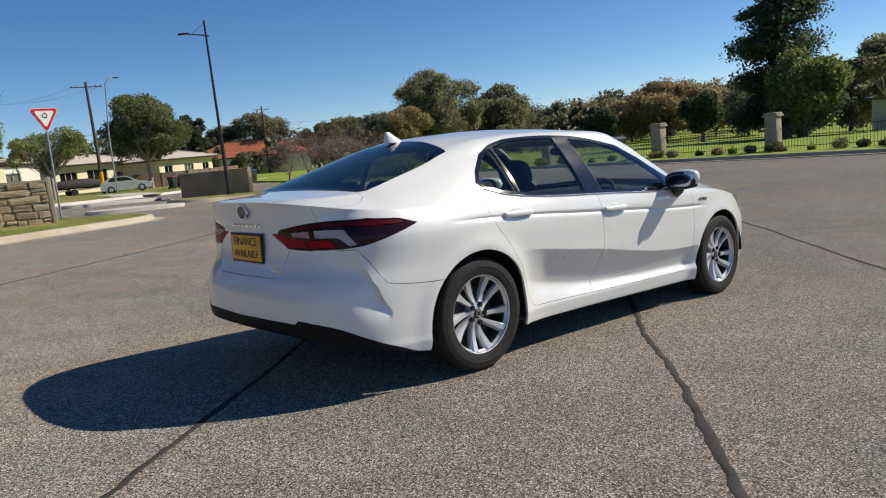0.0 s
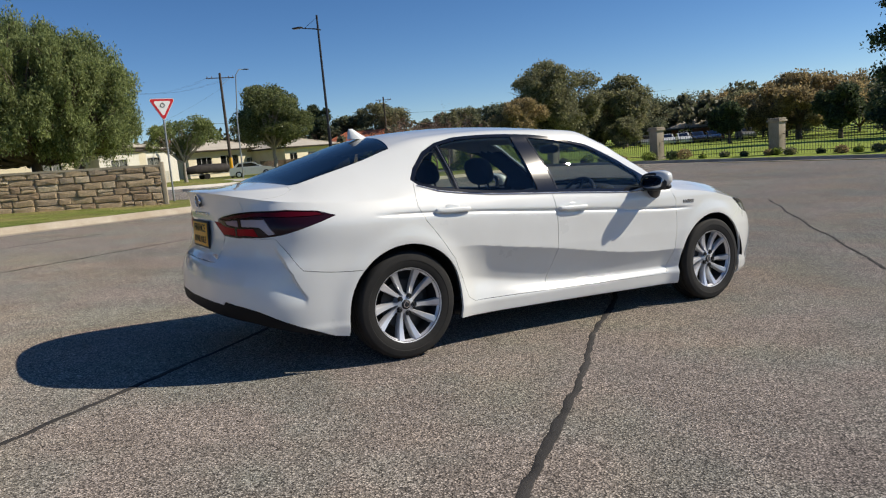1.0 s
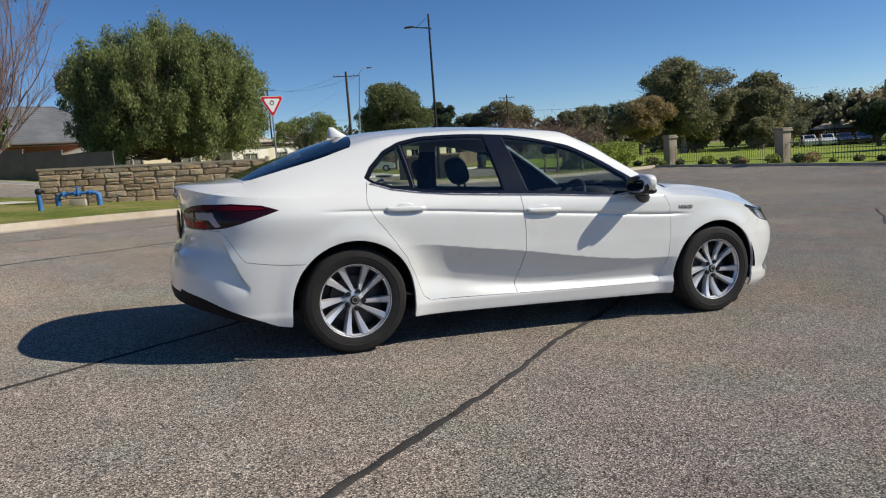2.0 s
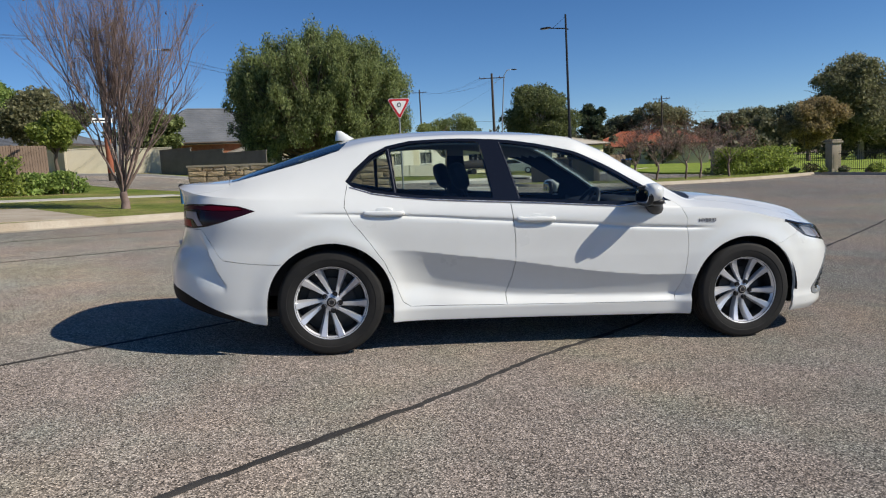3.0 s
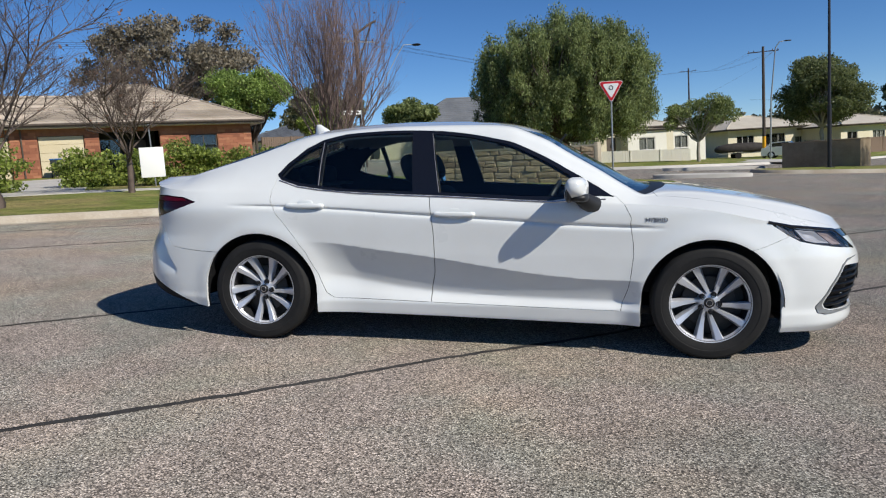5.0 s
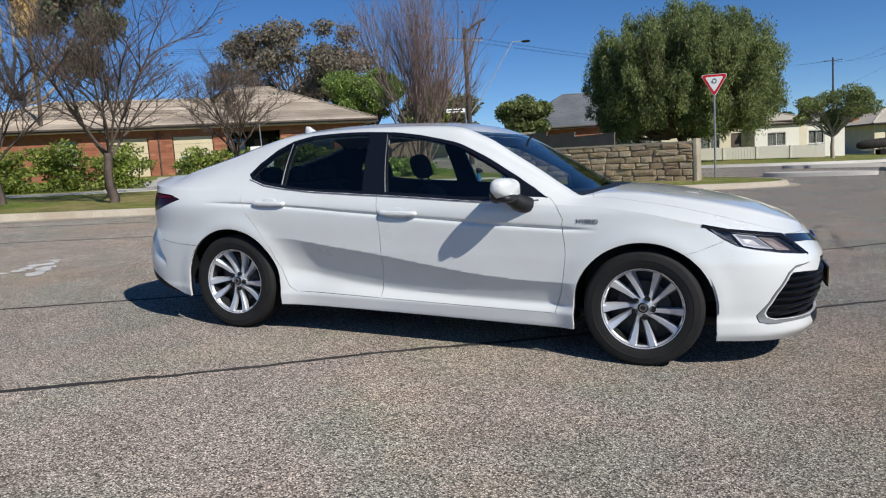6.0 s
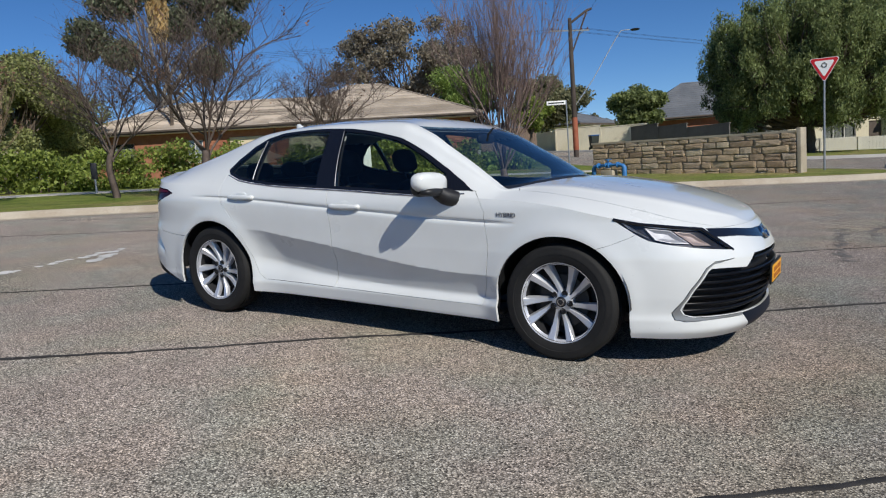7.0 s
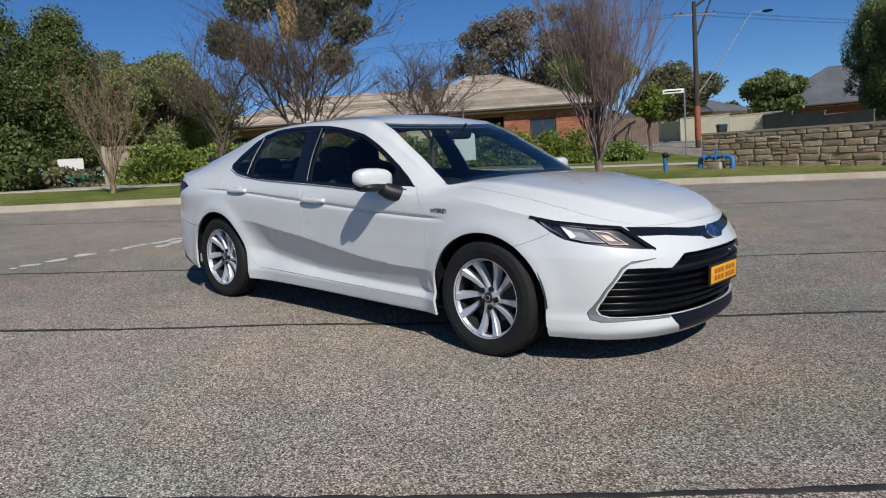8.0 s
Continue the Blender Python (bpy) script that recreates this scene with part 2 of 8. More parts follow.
tagged(sheet("ground", spread(-60, 90, 2.5, 2500), spread(-40, 110, 2.5, 2500), -0.14, EARTH), "dry brown earth reaching out to the horizon", "ground", kind="structure")
tagged(sheet("road", np.arange(-64, 25.6, 0.8), np.arange(-40, 76, 0.8), 0.0, ASPHALT), "worn grey chip-seal asphalt with pale stones", "road", kind="structure")


def slab(name, outline, up, mat, label, category, kind="structure", drop=0.3, step=0.7, cell=1.6):
    """A raised piece of ground with an upright edge; the outline is a plan polygon, counter-clockwise."""
    bm = bmesh.new()
    pts = []
    for (ax, ay), (bx, by) in zip(outline, outline[1:] + outline[:1]):
        k = max(1, int(math.hypot(bx - ax, by - ay) / step))
        pts += [(ax + (bx - ax) * j / k, ay + (by - ay) * j / k) for j in range(k)]
    f = bm.faces.new([bm.verts.new((x, y, 0)) for x, y in pts])
    f.normal_update()
    if f.normal.z < 0:
        f.normal_flip()
    rim = [e for e in bm.edges]
    x0, x1 = min(p[0] for p in pts), max(p[0] for p in pts)
    y0, y1 = min(p[1] for p in pts), max(p[1] for p in pts)
    for ax, lo, hi in ((0, x0, x1), (1, y0, y1)):
        c = lo + cell
        while c < hi:
            no = (1, 0, 0) if ax == 0 else (0, 1, 0)
            bmesh.ops.bisect_plane(bm, geom=bm.verts[:] + bm.edges[:] + bm.faces[:], plane_co=tuple(v * c for v in no), plane_no=no)
            c += cell
    rim = [e for e in bm.edges if len(e.link_faces) == 1]
    r = bmesh.ops.extrude_edge_only(bm, edges=rim)
    low = {v for v in r["geom"] if isinstance(v, bmesh.types.BMVert)}
    for v in bm.verts:
        v.co.z = float(ground_z(v.co.x, v.co.y)) + (up - drop if v in low else up)
    ob = part(name, bm, mat, None, "", True)
    return tagged(ob, label, category, kind=kind)


def offset_line(line, d):
    """The plan line moved d to its left."""
    out = []
    for i, (x, y) in enumerate(line):
        a, b = Vector(line[max(i - 1, 0)]), Vector(line[min(i + 1, len(line) - 1)])
        n = (b - a).normalized()
        out.append((x - n.y * d, y + n.x * d))
    return out


def soften(line, n=6):
    """A smooth plan line through its corners."""
    p = [Vector(q) for q in line]
    p = [2 * p[0] - p[1]] + p + [2 * p[-1] - p[-2]]
    out = []
    for i in range(1, len(p) - 2):
        for k in range(n):
            t = k / n
            q = 0.5 * (2 * p[i] + (p[i + 1] - p[i - 1]) * t + (2 * p[i - 1] - 5 * p[i] + 4 * p[i + 1] - p[i + 2]) * t * t + (3 * p[i] - p[i - 1] - 3 * p[i + 1] + p[i + 2]) * t**3)
            out.append((q.x, q.y))
    return out + [tuple(line[-1])]


def kerb(name, line, label, width=0.16, up=0.15, mat=None, gutter=0.32):
    """A run of kerb with a rolled top and a shallow gutter, along a plan line; the verge lies to its left."""
    prof = [(-gutter, 0.006), (-0.03, 0.012), (0.02, up - 0.03), (0.05, up), (width, up), (width, -0.1)]
    bm, rows = bmesh.new(), []
    for d, h in prof:
        rows.append([bm.verts.new((x, y, float(ground_z(x, y)) + h)) for x, y in offset_line(line, d)])
    for a, b in zip(rows, rows[1:]):
        for i in range(len(a) - 1):
            bm.faces.new((a[i], a[i + 1], b[i + 1], b[i]))
    return tagged(part(name, bm, mat or CONCRETE, None, "", True), label, "kerb", kind="structure")

# ---- kerbs, verges, paths ----
KERB_HOUSE = soften([(-30, -20), (-20.5, -7.5), (-13.9, 0.8), (-12.0, 4.0), (-10.2, 6.1), (-7.7, 8.7), (-5.7, 10.7), (-3.5, 12.8), (-1.2, 14.4), (0.2, 15.4), (1.9, 16.4), (2.8, 17.0), (3.3, 17.9), (2.9, 19.1), (1.2, 20.6), (-4, 23.6), (-11, 29.5), (-24, 41), (-46, 58)])
KERB_STREET = soften([(-46, 68), (-30, 55), (-18, 45.6), (-9, 38.8), (-2, 35.6), (3, 34.8), (6.5, 36.2), (10, 40), (16, 47.4), (24, 56), (31, 63)])[::-1]
KERB_LAMP = soften([(7.4, 27.2), (6.9, 26.0), (8.2, 24.7), (12, 24.6), (16.5, 26.0), (21.5, 28.0), (24.6, 29.4)])
KERB_PARK = soften([(24.0, -38), (25.4, -15), (25.6, 4), (25.4, 14), (25.0, 22), (24.6, 29.4)])

slab("verge_house", offset_line(KERB_HOUSE, 0.12) + [(-90, 92), (-90, -20)], 0.14, GRASS, "mown green grass verge with worn patches", "verge")
slab("verge_street", [(x, y + 0.12) for x, y in KERB_STREET[::-1]] + [(31, 150), (-46, 150)], 0.14, GRASS, "green grass yards across the street", "verge", cell=4)
slab("verge_lamp", offset_line(KERB_LAMP, 0.12) + [(24.6, 33.6), (20, 32.0), (14, 29.6), (9.5, 28.0)], 0.14, GRASS, "narrow strip of green grass beside the road", "verge")
slab("park_lawn", offset_line(KERB_PARK, -0.12) + [(24.6, 36), (23, 44), (27, 62), (31.5, 63), (31.5, 150), (240, 150), (240, -60), (24, -60)], 0.12, LAWN, "broad bright green park lawn behind the fence", "lawn", cell=9)
kerb("kerb_house", KERB_HOUSE, "sandy concrete kerb along the grass verge")
kerb("kerb_street", KERB_STREET[::-1], "pale concrete kerb across the street", mat=PAVING)
kerb("kerb_lamp", KERB_LAMP, "sandy concrete kerb round the strip of grass")
kerb("kerb_park", KERB_PARK[::-1], "low grey kerb along the park fence")


def ribbon(name, line, width, up, mat, label, category, joint=1.5, gap=0.012, thick=0.03):
    """A paved strip along a plan line, with joints left open between its bays."""
    bm = bmesh.new()
    line = soften(line, 8)
    run, bays, cur = 0.0, [], [line[0]]
    for a, b in zip(line, line[1:]):
        cur.append(b)
        run += math.hypot(b[0] - a[0], b[1] - a[1])
        if run > joint:
            bays.append(cur)
            cur, run = [b], 0.0
    for bay in bays:
        if len(bay) < 2:
            continue
        (ax, ay), (bx, by) = bay[0], bay[1]
        l = math.hypot(bx - ax, by - ay)
        bay = [(ax + (bx - ax) / l * gap, ay + (by - ay) / l * gap)] + bay[1:]
        left, right = offset_line(bay, width / 2), offset_line(bay, -width / 2)
        rows = [[bm.verts.new((x, y, float(ground_z(x, y)) + h)) for x, y in row] for row, h in ((left, up - thick), (left, up), (right, up), (right, up - thick))]
        for p, q in zip(rows, rows[1:]):
            for i in range(len(p) - 1):
                bm.faces.new((p[i], p[i + 1], q[i + 1], q[i]))
        for k in (0, -1):
            bm.faces.new([r[k] for r in rows])
    return tagged(part(name, bm, mat), label, category, kind="structure")


ribbon("footpath", [(-30, -6), (-23.5, 1.5), (-20.8, 4.6), (-18.9, 7.6), (-17.2, 10.3), (-15.8, 13.5), (-14.3, 15.8), (-12.8, 17.4), (-11.2, 18.6), (-9.7, 19.8), (-8.2, 21.0), (-6.6, 22.3)], 1.2, 0.165, PAVING, "pale concrete footpath in bays", "footpath")
ribbon("driveway", [(-7.05, 9.85), (-8.2, 11.4), (-9.8, 13.6)], 2.2, 0.160, CONCRETE, "sandy concrete driveway crossing on the verge", "driveway", joint=2.2)
ribbon("driveway", [(-16.4, 13.6), (-19.0, 17.0), (-23.0, 22.5), (-27, 27), (-29.5, 29.5)], 3.0, 0.158, PAVING, "pale concrete driveway to the garage", "driveway", joint=2.4)
ribbon("driveway", [(-20.6, 5.4), (-23.0, 6.0), (-26.5, 7.0)], 2.6, 0.158, CONCRETE, "sandy concrete driveway beside the conifers", "driveway", joint=1.2)
ribbon("driveway", [(10.5, 41.2), (11.5, 44), (12.8, 50), (13.5, 56)], 3.0, 0.158, PAVING, "pale concrete driveway across the street", "driveway", joint=2.4)
isl = [(4.55 + 1.75 * math.cos(a) * (1 - 0.15 * math.sin(a)) - 0.35 * math.sin(a), 23.2 + 0.65 * math.sin(a) + 0.25 * math.cos(a)) for a in np.linspace(0, 2 * math.pi, 28, endpoint=False)]
slab("traffic_island", isl, 0.13, PAVING, "small raised pale concrete traffic island", "island", step=0.4)
isl = [(6.2 + 2.4 * math.cos(a), 31.2 + 0.7 * math.sin(a) + 0.5 * math.cos(a)) for a in np.linspace(0, 2 * math.pi, 28, endpoint=False)]
slab("traffic_island", isl, 0.13, PAVING, "long raised pale concrete traffic island", "island", step=0.4)


def crack(name, offset, a, b, label, width=0.055, seed=0):
    """A sealed joint in the asphalt: a wavering band of bitumen along one of the parallel lines."""
    rnd = random.Random(seed)
    d, n = Vector((0.761, 0.649)), Vector((0.649, -0.761))
    o = Vector((0.3, -0.8)) + n * offset
    bm, rows = bmesh.new(), ([], [], [], [])
    steps = int((b - a) / 0.045)
    for i in range(steps + 1):
        s = a + (b - a) * i / steps
        wob = 0.045 * noise.noise(Vector((s * 0.9, seed * 7.3, 0))) + 0.014 * noise.noise(Vector((s * 6, seed * 3.1, 5))) + 0.006 * noise.noise(Vector((s * 19, seed * 1.7, 9)))
        c = o + d * s + n * wob
        w = width * (0.85 + 0.55 * noise.noise(Vector((s * 2.3, seed * 5.1, 3))) + 0.35 * (rnd.random() - 0.5)) * 0.5
        for row, k, h in zip(rows, (-1.0, -0.7, 0.7, 1.0), (0.001, 0.0045, 0.0045, 0.001)):
            p = c + n * (k * w)
            row.append(bm.verts.new((p.x, p.y, float(ground_z(p.x, p.y)) + h)))
    for p, q in zip(rows, rows[1:]):
        for i in range(steps):
            bm.faces.new((p[i], p[i + 1], q[i + 1], q[i]))
    return tagged(part(name, bm, TAR), label, "road joint", kind="structure")


for k, (off, a, b, w) in enumerate([(0, -6.5, 12, 0.05), (2.42, -5.5, 11, 0.045), (-2.40, -4.5, 12, 0.04), (-7.68, -9, 9, 0.04), (-10.4, -6, 6, 0.035)]):
    crack("road_joint", off, a, b, "dark bitumen seal along a joint in the asphalt", w, k)
WORN_WHITE = mottled("worn_white_road_paint", (0.58, 0.57, 0.53), (0.76, 0.75, 0.72), 5, 60, 0.8, 0.3, 0.002)


def worn_line(pts, width, seed, mat=None, name="road_marking", label="worn flaking white paint line on the asphalt", big=1.35):
    """Flaking white road paint: separate chips along a line."""
    rnd = random.Random(seed)
    bm = bmesh.new()
    for (ax, ay), (bx, by) in zip(pts, pts[1:]):
        n = int(math.hypot(bx - ax, by - ay) / 0.07)
        for i in range(n):
            t = i / n
            if noise.noise(Vector((ax + t * 9, seed, i * 0.13))) < -0.12:
                continue
            x, y = ax + (bx - ax) * t + rnd.uniform(-1, 1) * width * 0.4, ay + (by - ay) * t + rnd.uniform(-1, 1) * width * 0.3
            r, k = rnd.uniform(0.03, 0.075) * big, rnd.randint(5, 7)
            vs = []
            for j in range(k):
                a = 2 * math.pi * j / k + rnd.uniform(-0.3, 0.3)
                px, py = x + r * math.cos(a) * rnd.uniform(0.7, 1.3), y + r * math.sin(a) * rnd.uniform(0.7, 1.2)
                vs.append(bm.verts.new((px, py, float(ground_z(px, py)) + 0.0035 + 0.0008 * (i % 3))))
            bm.faces.new(vs)
    return tagged(part(name, bm, mat or WORN_WHITE), label, "road marking", kind="structure")


worn_line([(-5.7, 1.15), (-5.45, 0.5), (-5.15, -0.5), (-4.75, -1.55)], 0.14, 3)
worn_line([(-5.35, 0.75), (-4.9, 0.2)], 0.10, 5)
TYRE_BLACK = mottled("rubbed_tyre_black", (0.13, 0.12, 0.11), (0.21, 0.195, 0.175), 4, 130, 0.9, 0.5, 0.004)
for k, line in enumerate(([(3.45, 7.83), (3.2, 7.48), (2.97, 6.86), (2.81, 6.06), (2.81, 5.39), (2.9, 4.93), (3.03, 4.72)], [(3.36, 6.7), (3.23, 6.28), (3.13, 5.76), (3.12, 5.09), (3.19, 4.52)], [(2.51, 6.77), (2.42, 6.38), (2.45, 5.72), (2.54, 4.07), (2.69, 3.3), (2.86, 2.93), (3.04, 2.61)])):
    worn_line(soften(line, 8), 0.16, 20 + k, TYRE_BLACK, "tyre_mark", "faint dark curved tyre mark on the asphalt", 1.0)

# ---- the sedan's skin: metres in the car's own frame, x ahead, z up, one half of it, y > 0 ----
nose_at = curve([0.10, 0.16, 0.22, 0.30, 0.40, 0.50, 0.58, 0.66, 0.745, 0.80], [2.22, 2.31, 2.355, 2.345, 2.375, 2.385, 2.375, 2.335, 2.265, 2.22])
tail_at = curve([0.15, 0.22, 0.32, 0.42, 0.52, 0.62, 0.70, 0.80, 0.92, 1.02, 1.07], [2.30, 2.40, 2.455, 2.475, 2.475, 2.45, 2.405, 2.385, 2.385, 2.40, 2.425])
crease_z = curve([-2.5, -1.0, -0.62, -0.24, 0.1, 0.46, 0.8, 1.2, 2.4], [0.66, 0.66, 0.62, 0.575, 0.525, 0.48, 0.46, 0.46, 0.46])
char_z = curve([-1.6, -1.18, -0.9, -0.44, 0.27, 0.63, 1.0, 1.3], [0.902, 0.893, 0.882, 0.856, 0.818, 0.797, 0.785, 0.78])
sill_z = curve([-2.5, -2.35, -2.12, -1.8, -1.0, 1.0, 1.8, 2.3, 2.4], [0.36, 0.33, 0.255, 0.20, 0.195, 0.18, 0.168, 0.155, 0.15])
belt_z = curve([-2.5, -2.0, -1.3, -0.9, -0.4, 0.5, 0.9, 1.2, 1.5, 1.7, 1.9, 2.05, 2.2, 2.4], [0.985, 0.985, 0.975, 0.955, 0.945, 0.92, 0.915, 0.905, 0.875, 0.838, 0.800, 0.768, 0.752, 0.745])
crown_z = curve([-2.5, -2.43, -2.36, -2.2, -2.05, -1.93, -1.74, -1.51, -1.36, -1.16, -0.97, -0.73, -0.5, -0.26, 0.0, 0.2, 0.4, 0.6, 0.8, 0.95, 1.05, 1.15, 1.3, 1.5, 1.75, 1.95, 2.1, 2.2, 2.27, 2.4],
                [1.055, 1.06, 1.073, 1.087, 1.108, 1.155, 1.228, 1.308, 1.355, 1.398, 1.42, 1.438, 1.445, 1.443, 1.435, 1.412, 1.350, 1.240, 1.130, 1.048, 1.008, 1.004, 0.997, 0.975, 0.938, 0.895, 0.845, 0.80, 0.745, 0.745])
rail_k = curve([-2.5, -2.2, -2.0, -1.74, -1.36, -1.1, -0.4, 0.0, 0.2, 0.34, 0.53, 0.73, 0.92, 1.0, 1.15, 1.4, 2.4], [0.8, 0.8, 0.74, 0.75, 0.80, 0.85, 0.88, 0.90, 0.92, 0.89, 0.86, 0.80, 0.62, 0.48, 0.72, 0.82, 0.85])
rail_f = curve([-2.5, -2.0, -1.74, -1.36, -1.0, -0.4, 0.1, 0.34, 0.53, 0.73, 0.92, 1.0, 1.16, 1.5, 2.4], [0.78, 0.74, 0.70, 0.675, 0.68, 0.685, 0.69, 0.71, 0.745, 0.785, 0.83, 0.85, 0.72, 0.68, 0.66])
WHEEL_X, WHEEL_R, ARCH_R = (-1.4125, 1.402), 0.334, 0.390


def outline_table(n=132):
    """Round the car in plan, from the nose to the tail, at even steps: distance, and the part of the half length and half width."""
    t = np.linspace(0, math.pi / 2, 4000)
    cy, cx = np.sin(t) ** (2 / 2.2), np.cos(t) ** (2 / 8)
    ry, rx = np.cos(t) ** (2 / 2.6), np.sin(t) ** (2 / 14)
    x, y = np.r_[cx * 2.385, -rx[1:] * 2.475], 0.92 * np.r_[cy, ry[1:]]
    d = np.r_[0, np.cumsum(np.hypot(np.diff(x), np.diff(y)))]
    u = np.linspace(0, d[-1], 2 * n + 1)
    return u, np.interp(u, d, np.r_[cx, -rx[1:]]), np.interp(u, d, np.r_[cy, ry[1:]])


OUT_U, OUT_X, OUT_Y = outline_table()
OUT_NOM = np.where(OUT_X > 0, OUT_X * 2.385, OUT_X * 2.475)


def u_of_x(x):
    return float(np.interp(-x, -OUT_NOM, OUT_U))


def u_front(y):
    n = np.argmax(OUT_Y > 0.999)
    return float(np.interp(y / 0.92, OUT_Y[:n], OUT_U[:n]))


def u_rear(y):
    n = len(OUT_Y) - np.argmax(OUT_Y[::-1] > 0.999)
    return float(np.interp(-y / 0.92, -OUT_Y[n:], OUT_U[n:]))


def side(x, z):
    """Plan distance round the car of a point on its side."""
    return u_of_x(x * 2.475 / float(tail_at(z)) if x < 0 else x * 2.385 / float(nose_at(z)))


POCKET_Z = (0.46, 0.60, 0.71, 0.80)
POCKET_U = (side(-2.04, 0.46), side(-2.116, 0.60), side(-2.168, 0.71), side(-2.204, 0.80))


def smooth01(t):
    t = np.clip(t, 0, 1)
    return t * t * (3 - 2 * t)


def flank(x, z):
    """Half the width at a height."""
    zc = crease_z(x)
    k = np.interp(z, [0.1, 0.2, 0.27, 0.3, 0.42, 0.9], [0.845, 0.886, 0.897, 0.894, 0.893, 0.893])
    zb = np.interp(x, [-1.0, -0.8, -0.5, -0.2, 0.2, 0.9], [0.46, 0.425, 0.375, 0.345, 0.33, 0.325])
    t = np.clip((zc - z) / np.maximum(zc - zb, 0.05), 0, 1)
    hollow = (1.35 * t - 0.35 * t * t) * (0.5 + 0.5 * smooth01((z - 0.27) / (zb - 0.27)))
    scoop = 0.40 * (zc - zb) * smooth01((x + 1.2) / 0.48) * smooth01((1.12 - x) / 0.25)
    y = k + 0.017 * np.clip((z - 0.3) / 0.3, 0, 1) - scoop * hollow
    y = y + 0.008 * np.exp(-(((z - 0.80) / 0.13) ** 2))
    y = y - 0.05 * np.clip((z - 0.86) / 0.14, 0, 1) ** 1.6
    for wx in WHEEL_X:                                   # flared lips round the arches
        r = np.hypot(x - wx, z - WHEEL_R)
        y = y + 0.016 * np.exp(-(((r - ARCH_R) / 0.07) ** 2)) * (z < 0.9)
    d = z - char_z(x)                                    # the crease that runs through the handles
    y = y - 0.012 * np.exp(-(((d + 0.010) / 0.010) ** 2)) * np.clip((x + 1.65) / 0.25, 0, 1) * np.clip((1.15 - x) / 0.2, 0, 1)
    y = y + 0.014 * np.exp(-(((x + 1.75) / 0.5) ** 2)) * np.exp(-(((z - 0.86) / 0.12) ** 2))
    return y


def edges_at(u):
    x0 = np.interp(u, OUT_U, OUT_NOM)
    cy = np.interp(u, OUT_U, OUT_Y)
    zb, zs = sill_z(x0), belt_z(x0) + np.where(x0 < 0, 0.075 * (1 - cy**3), 0)
    return x0, cy, zb, zs


def skin_low(u, w):
    """The flank, nose and tail: u round the car, w from the bottom edge (0) to the shoulder (1)."""
    u, w = np.asarray(u, float), np.asarray(w, float)
    x0, cy, zb, zs = edges_at(u)
    cx = np.interp(u, OUT_U, OUT_X)
    z = zb + w * (zs - zb)
    x = np.where(cx > 0, cx * nose_at(z), cx * tail_at(z))
    y = cy * flank(x, z)
    # the hollow behind the bumper's corner edge
    edge = np.interp(z, POCKET_Z, POCKET_U)
    d = u - edge
    deep = 0.040 * smooth01(d / 0.03) * np.exp(-np.clip(d, 0, 2) / 0.16) * smooth01((z - 0.40) / 0.15) * smooth01((0.80 - z) / 0.18)
    deep = np.where(x < -1.9, deep, 0)
    return np.stack([x + deep * 0.7, y - deep * 0.7, z], -1)


def skin_top(u, s):
    """Bonnet, glasshouse, roof and boot: s from the shoulder (0) over the rail (0.5) to the middle line (1)."""
    u, s = np.asarray(u, float), np.asarray(s, float)
    a = skin_low(u, np.ones_like(u))
    x, ys, zs = a[..., 0], a[..., 1], a[..., 2]
    zc = np.maximum(crown_z(x), zs)
    yr, zr = ys * rail_f(x), zs + rail_k(x) * (zc - zs)
    q = np.clip(s * 2, 0, 1)
    bulge = 0.10 * (zc - zs) * np.clip((zc - zs) / 0.2, 0, 1)
    y1 = ys + (yr - ys) * q + bulge * 4 * q * (1 - q) * 0.55
    z1 = zs + (zr - zs) * q
    p = np.clip(s * 2 - 1, 0, 1)
    y2, z2 = yr * (1 - p), zr + (zc - zr) * (1 - (1 - p) ** 2.3)
    # round the rail: blend the two runs about s = 0.5
    b = np.clip((s - 0.41) / 0.18, 0, 1)
    b = b * b * (3 - 2 * b)
    qe, pe = s * 2, s * 2 - 1
    y1e, z1e = ys + (yr - ys) * qe + bulge * 4 * qe * (1 - qe) * 0.55, zs + (zr - zs) * qe
    pe = np.clip(pe, -0.25, 1)
    y2e, z2e = yr * (1 - pe), zr + (zc - zr) * (1 - np.abs(1 - pe) ** 2.3)
    inside = (s > 0.41) & (s < 0.59)
    y = np.where(inside, y1e * (1 - b) + y2e * b, np.where(s < 0.5, y1, y2))
    z = np.where(inside, z1e * (1 - b) + z2e * b, np.where(s < 0.5, z1, z2))
    return np.stack([x, y, z], -1)


def low_v(u, z):
    _, _, zb, zs = edges_at(u)
    return float((z - zb) / (zs - zb))


def sp(x, z):
    u = side(x, z)
    return (u, low_v(u, z))


def fp(y, z):
    u = u_front(y * 0.92 / 0.905)
    return (u, low_v(u, z))


def rp(y, z):
    u = u_rear(y * 0.92 / 0.905)
    return (u, low_v(u, z))


S_STEPS = np.linspace(0, 1, 401)


def tz(x, z):
    """A point on the glasshouse's side by its length and height."""
    u = side(x, 0.95)
    zz = skin_top(np.full(401, u), S_STEPS)[:, 2]
    return (u, 1 + float(np.interp(z, zz[:230], S_STEPS[:230])))


def ty(x, y):
    """A point on the upper skin by its plan place."""
    u = side(x, 0.98 if x < 0 else 0.8)
    for _ in range(3):
        u -= (x - float(skin_low(u, 1.0)[0])) * 0.98
    yy = skin_top(np.full(401, u), S_STEPS)[:, 1]
    return (u, 1 + float(np.interp(-y, -yy, S_STEPS)))


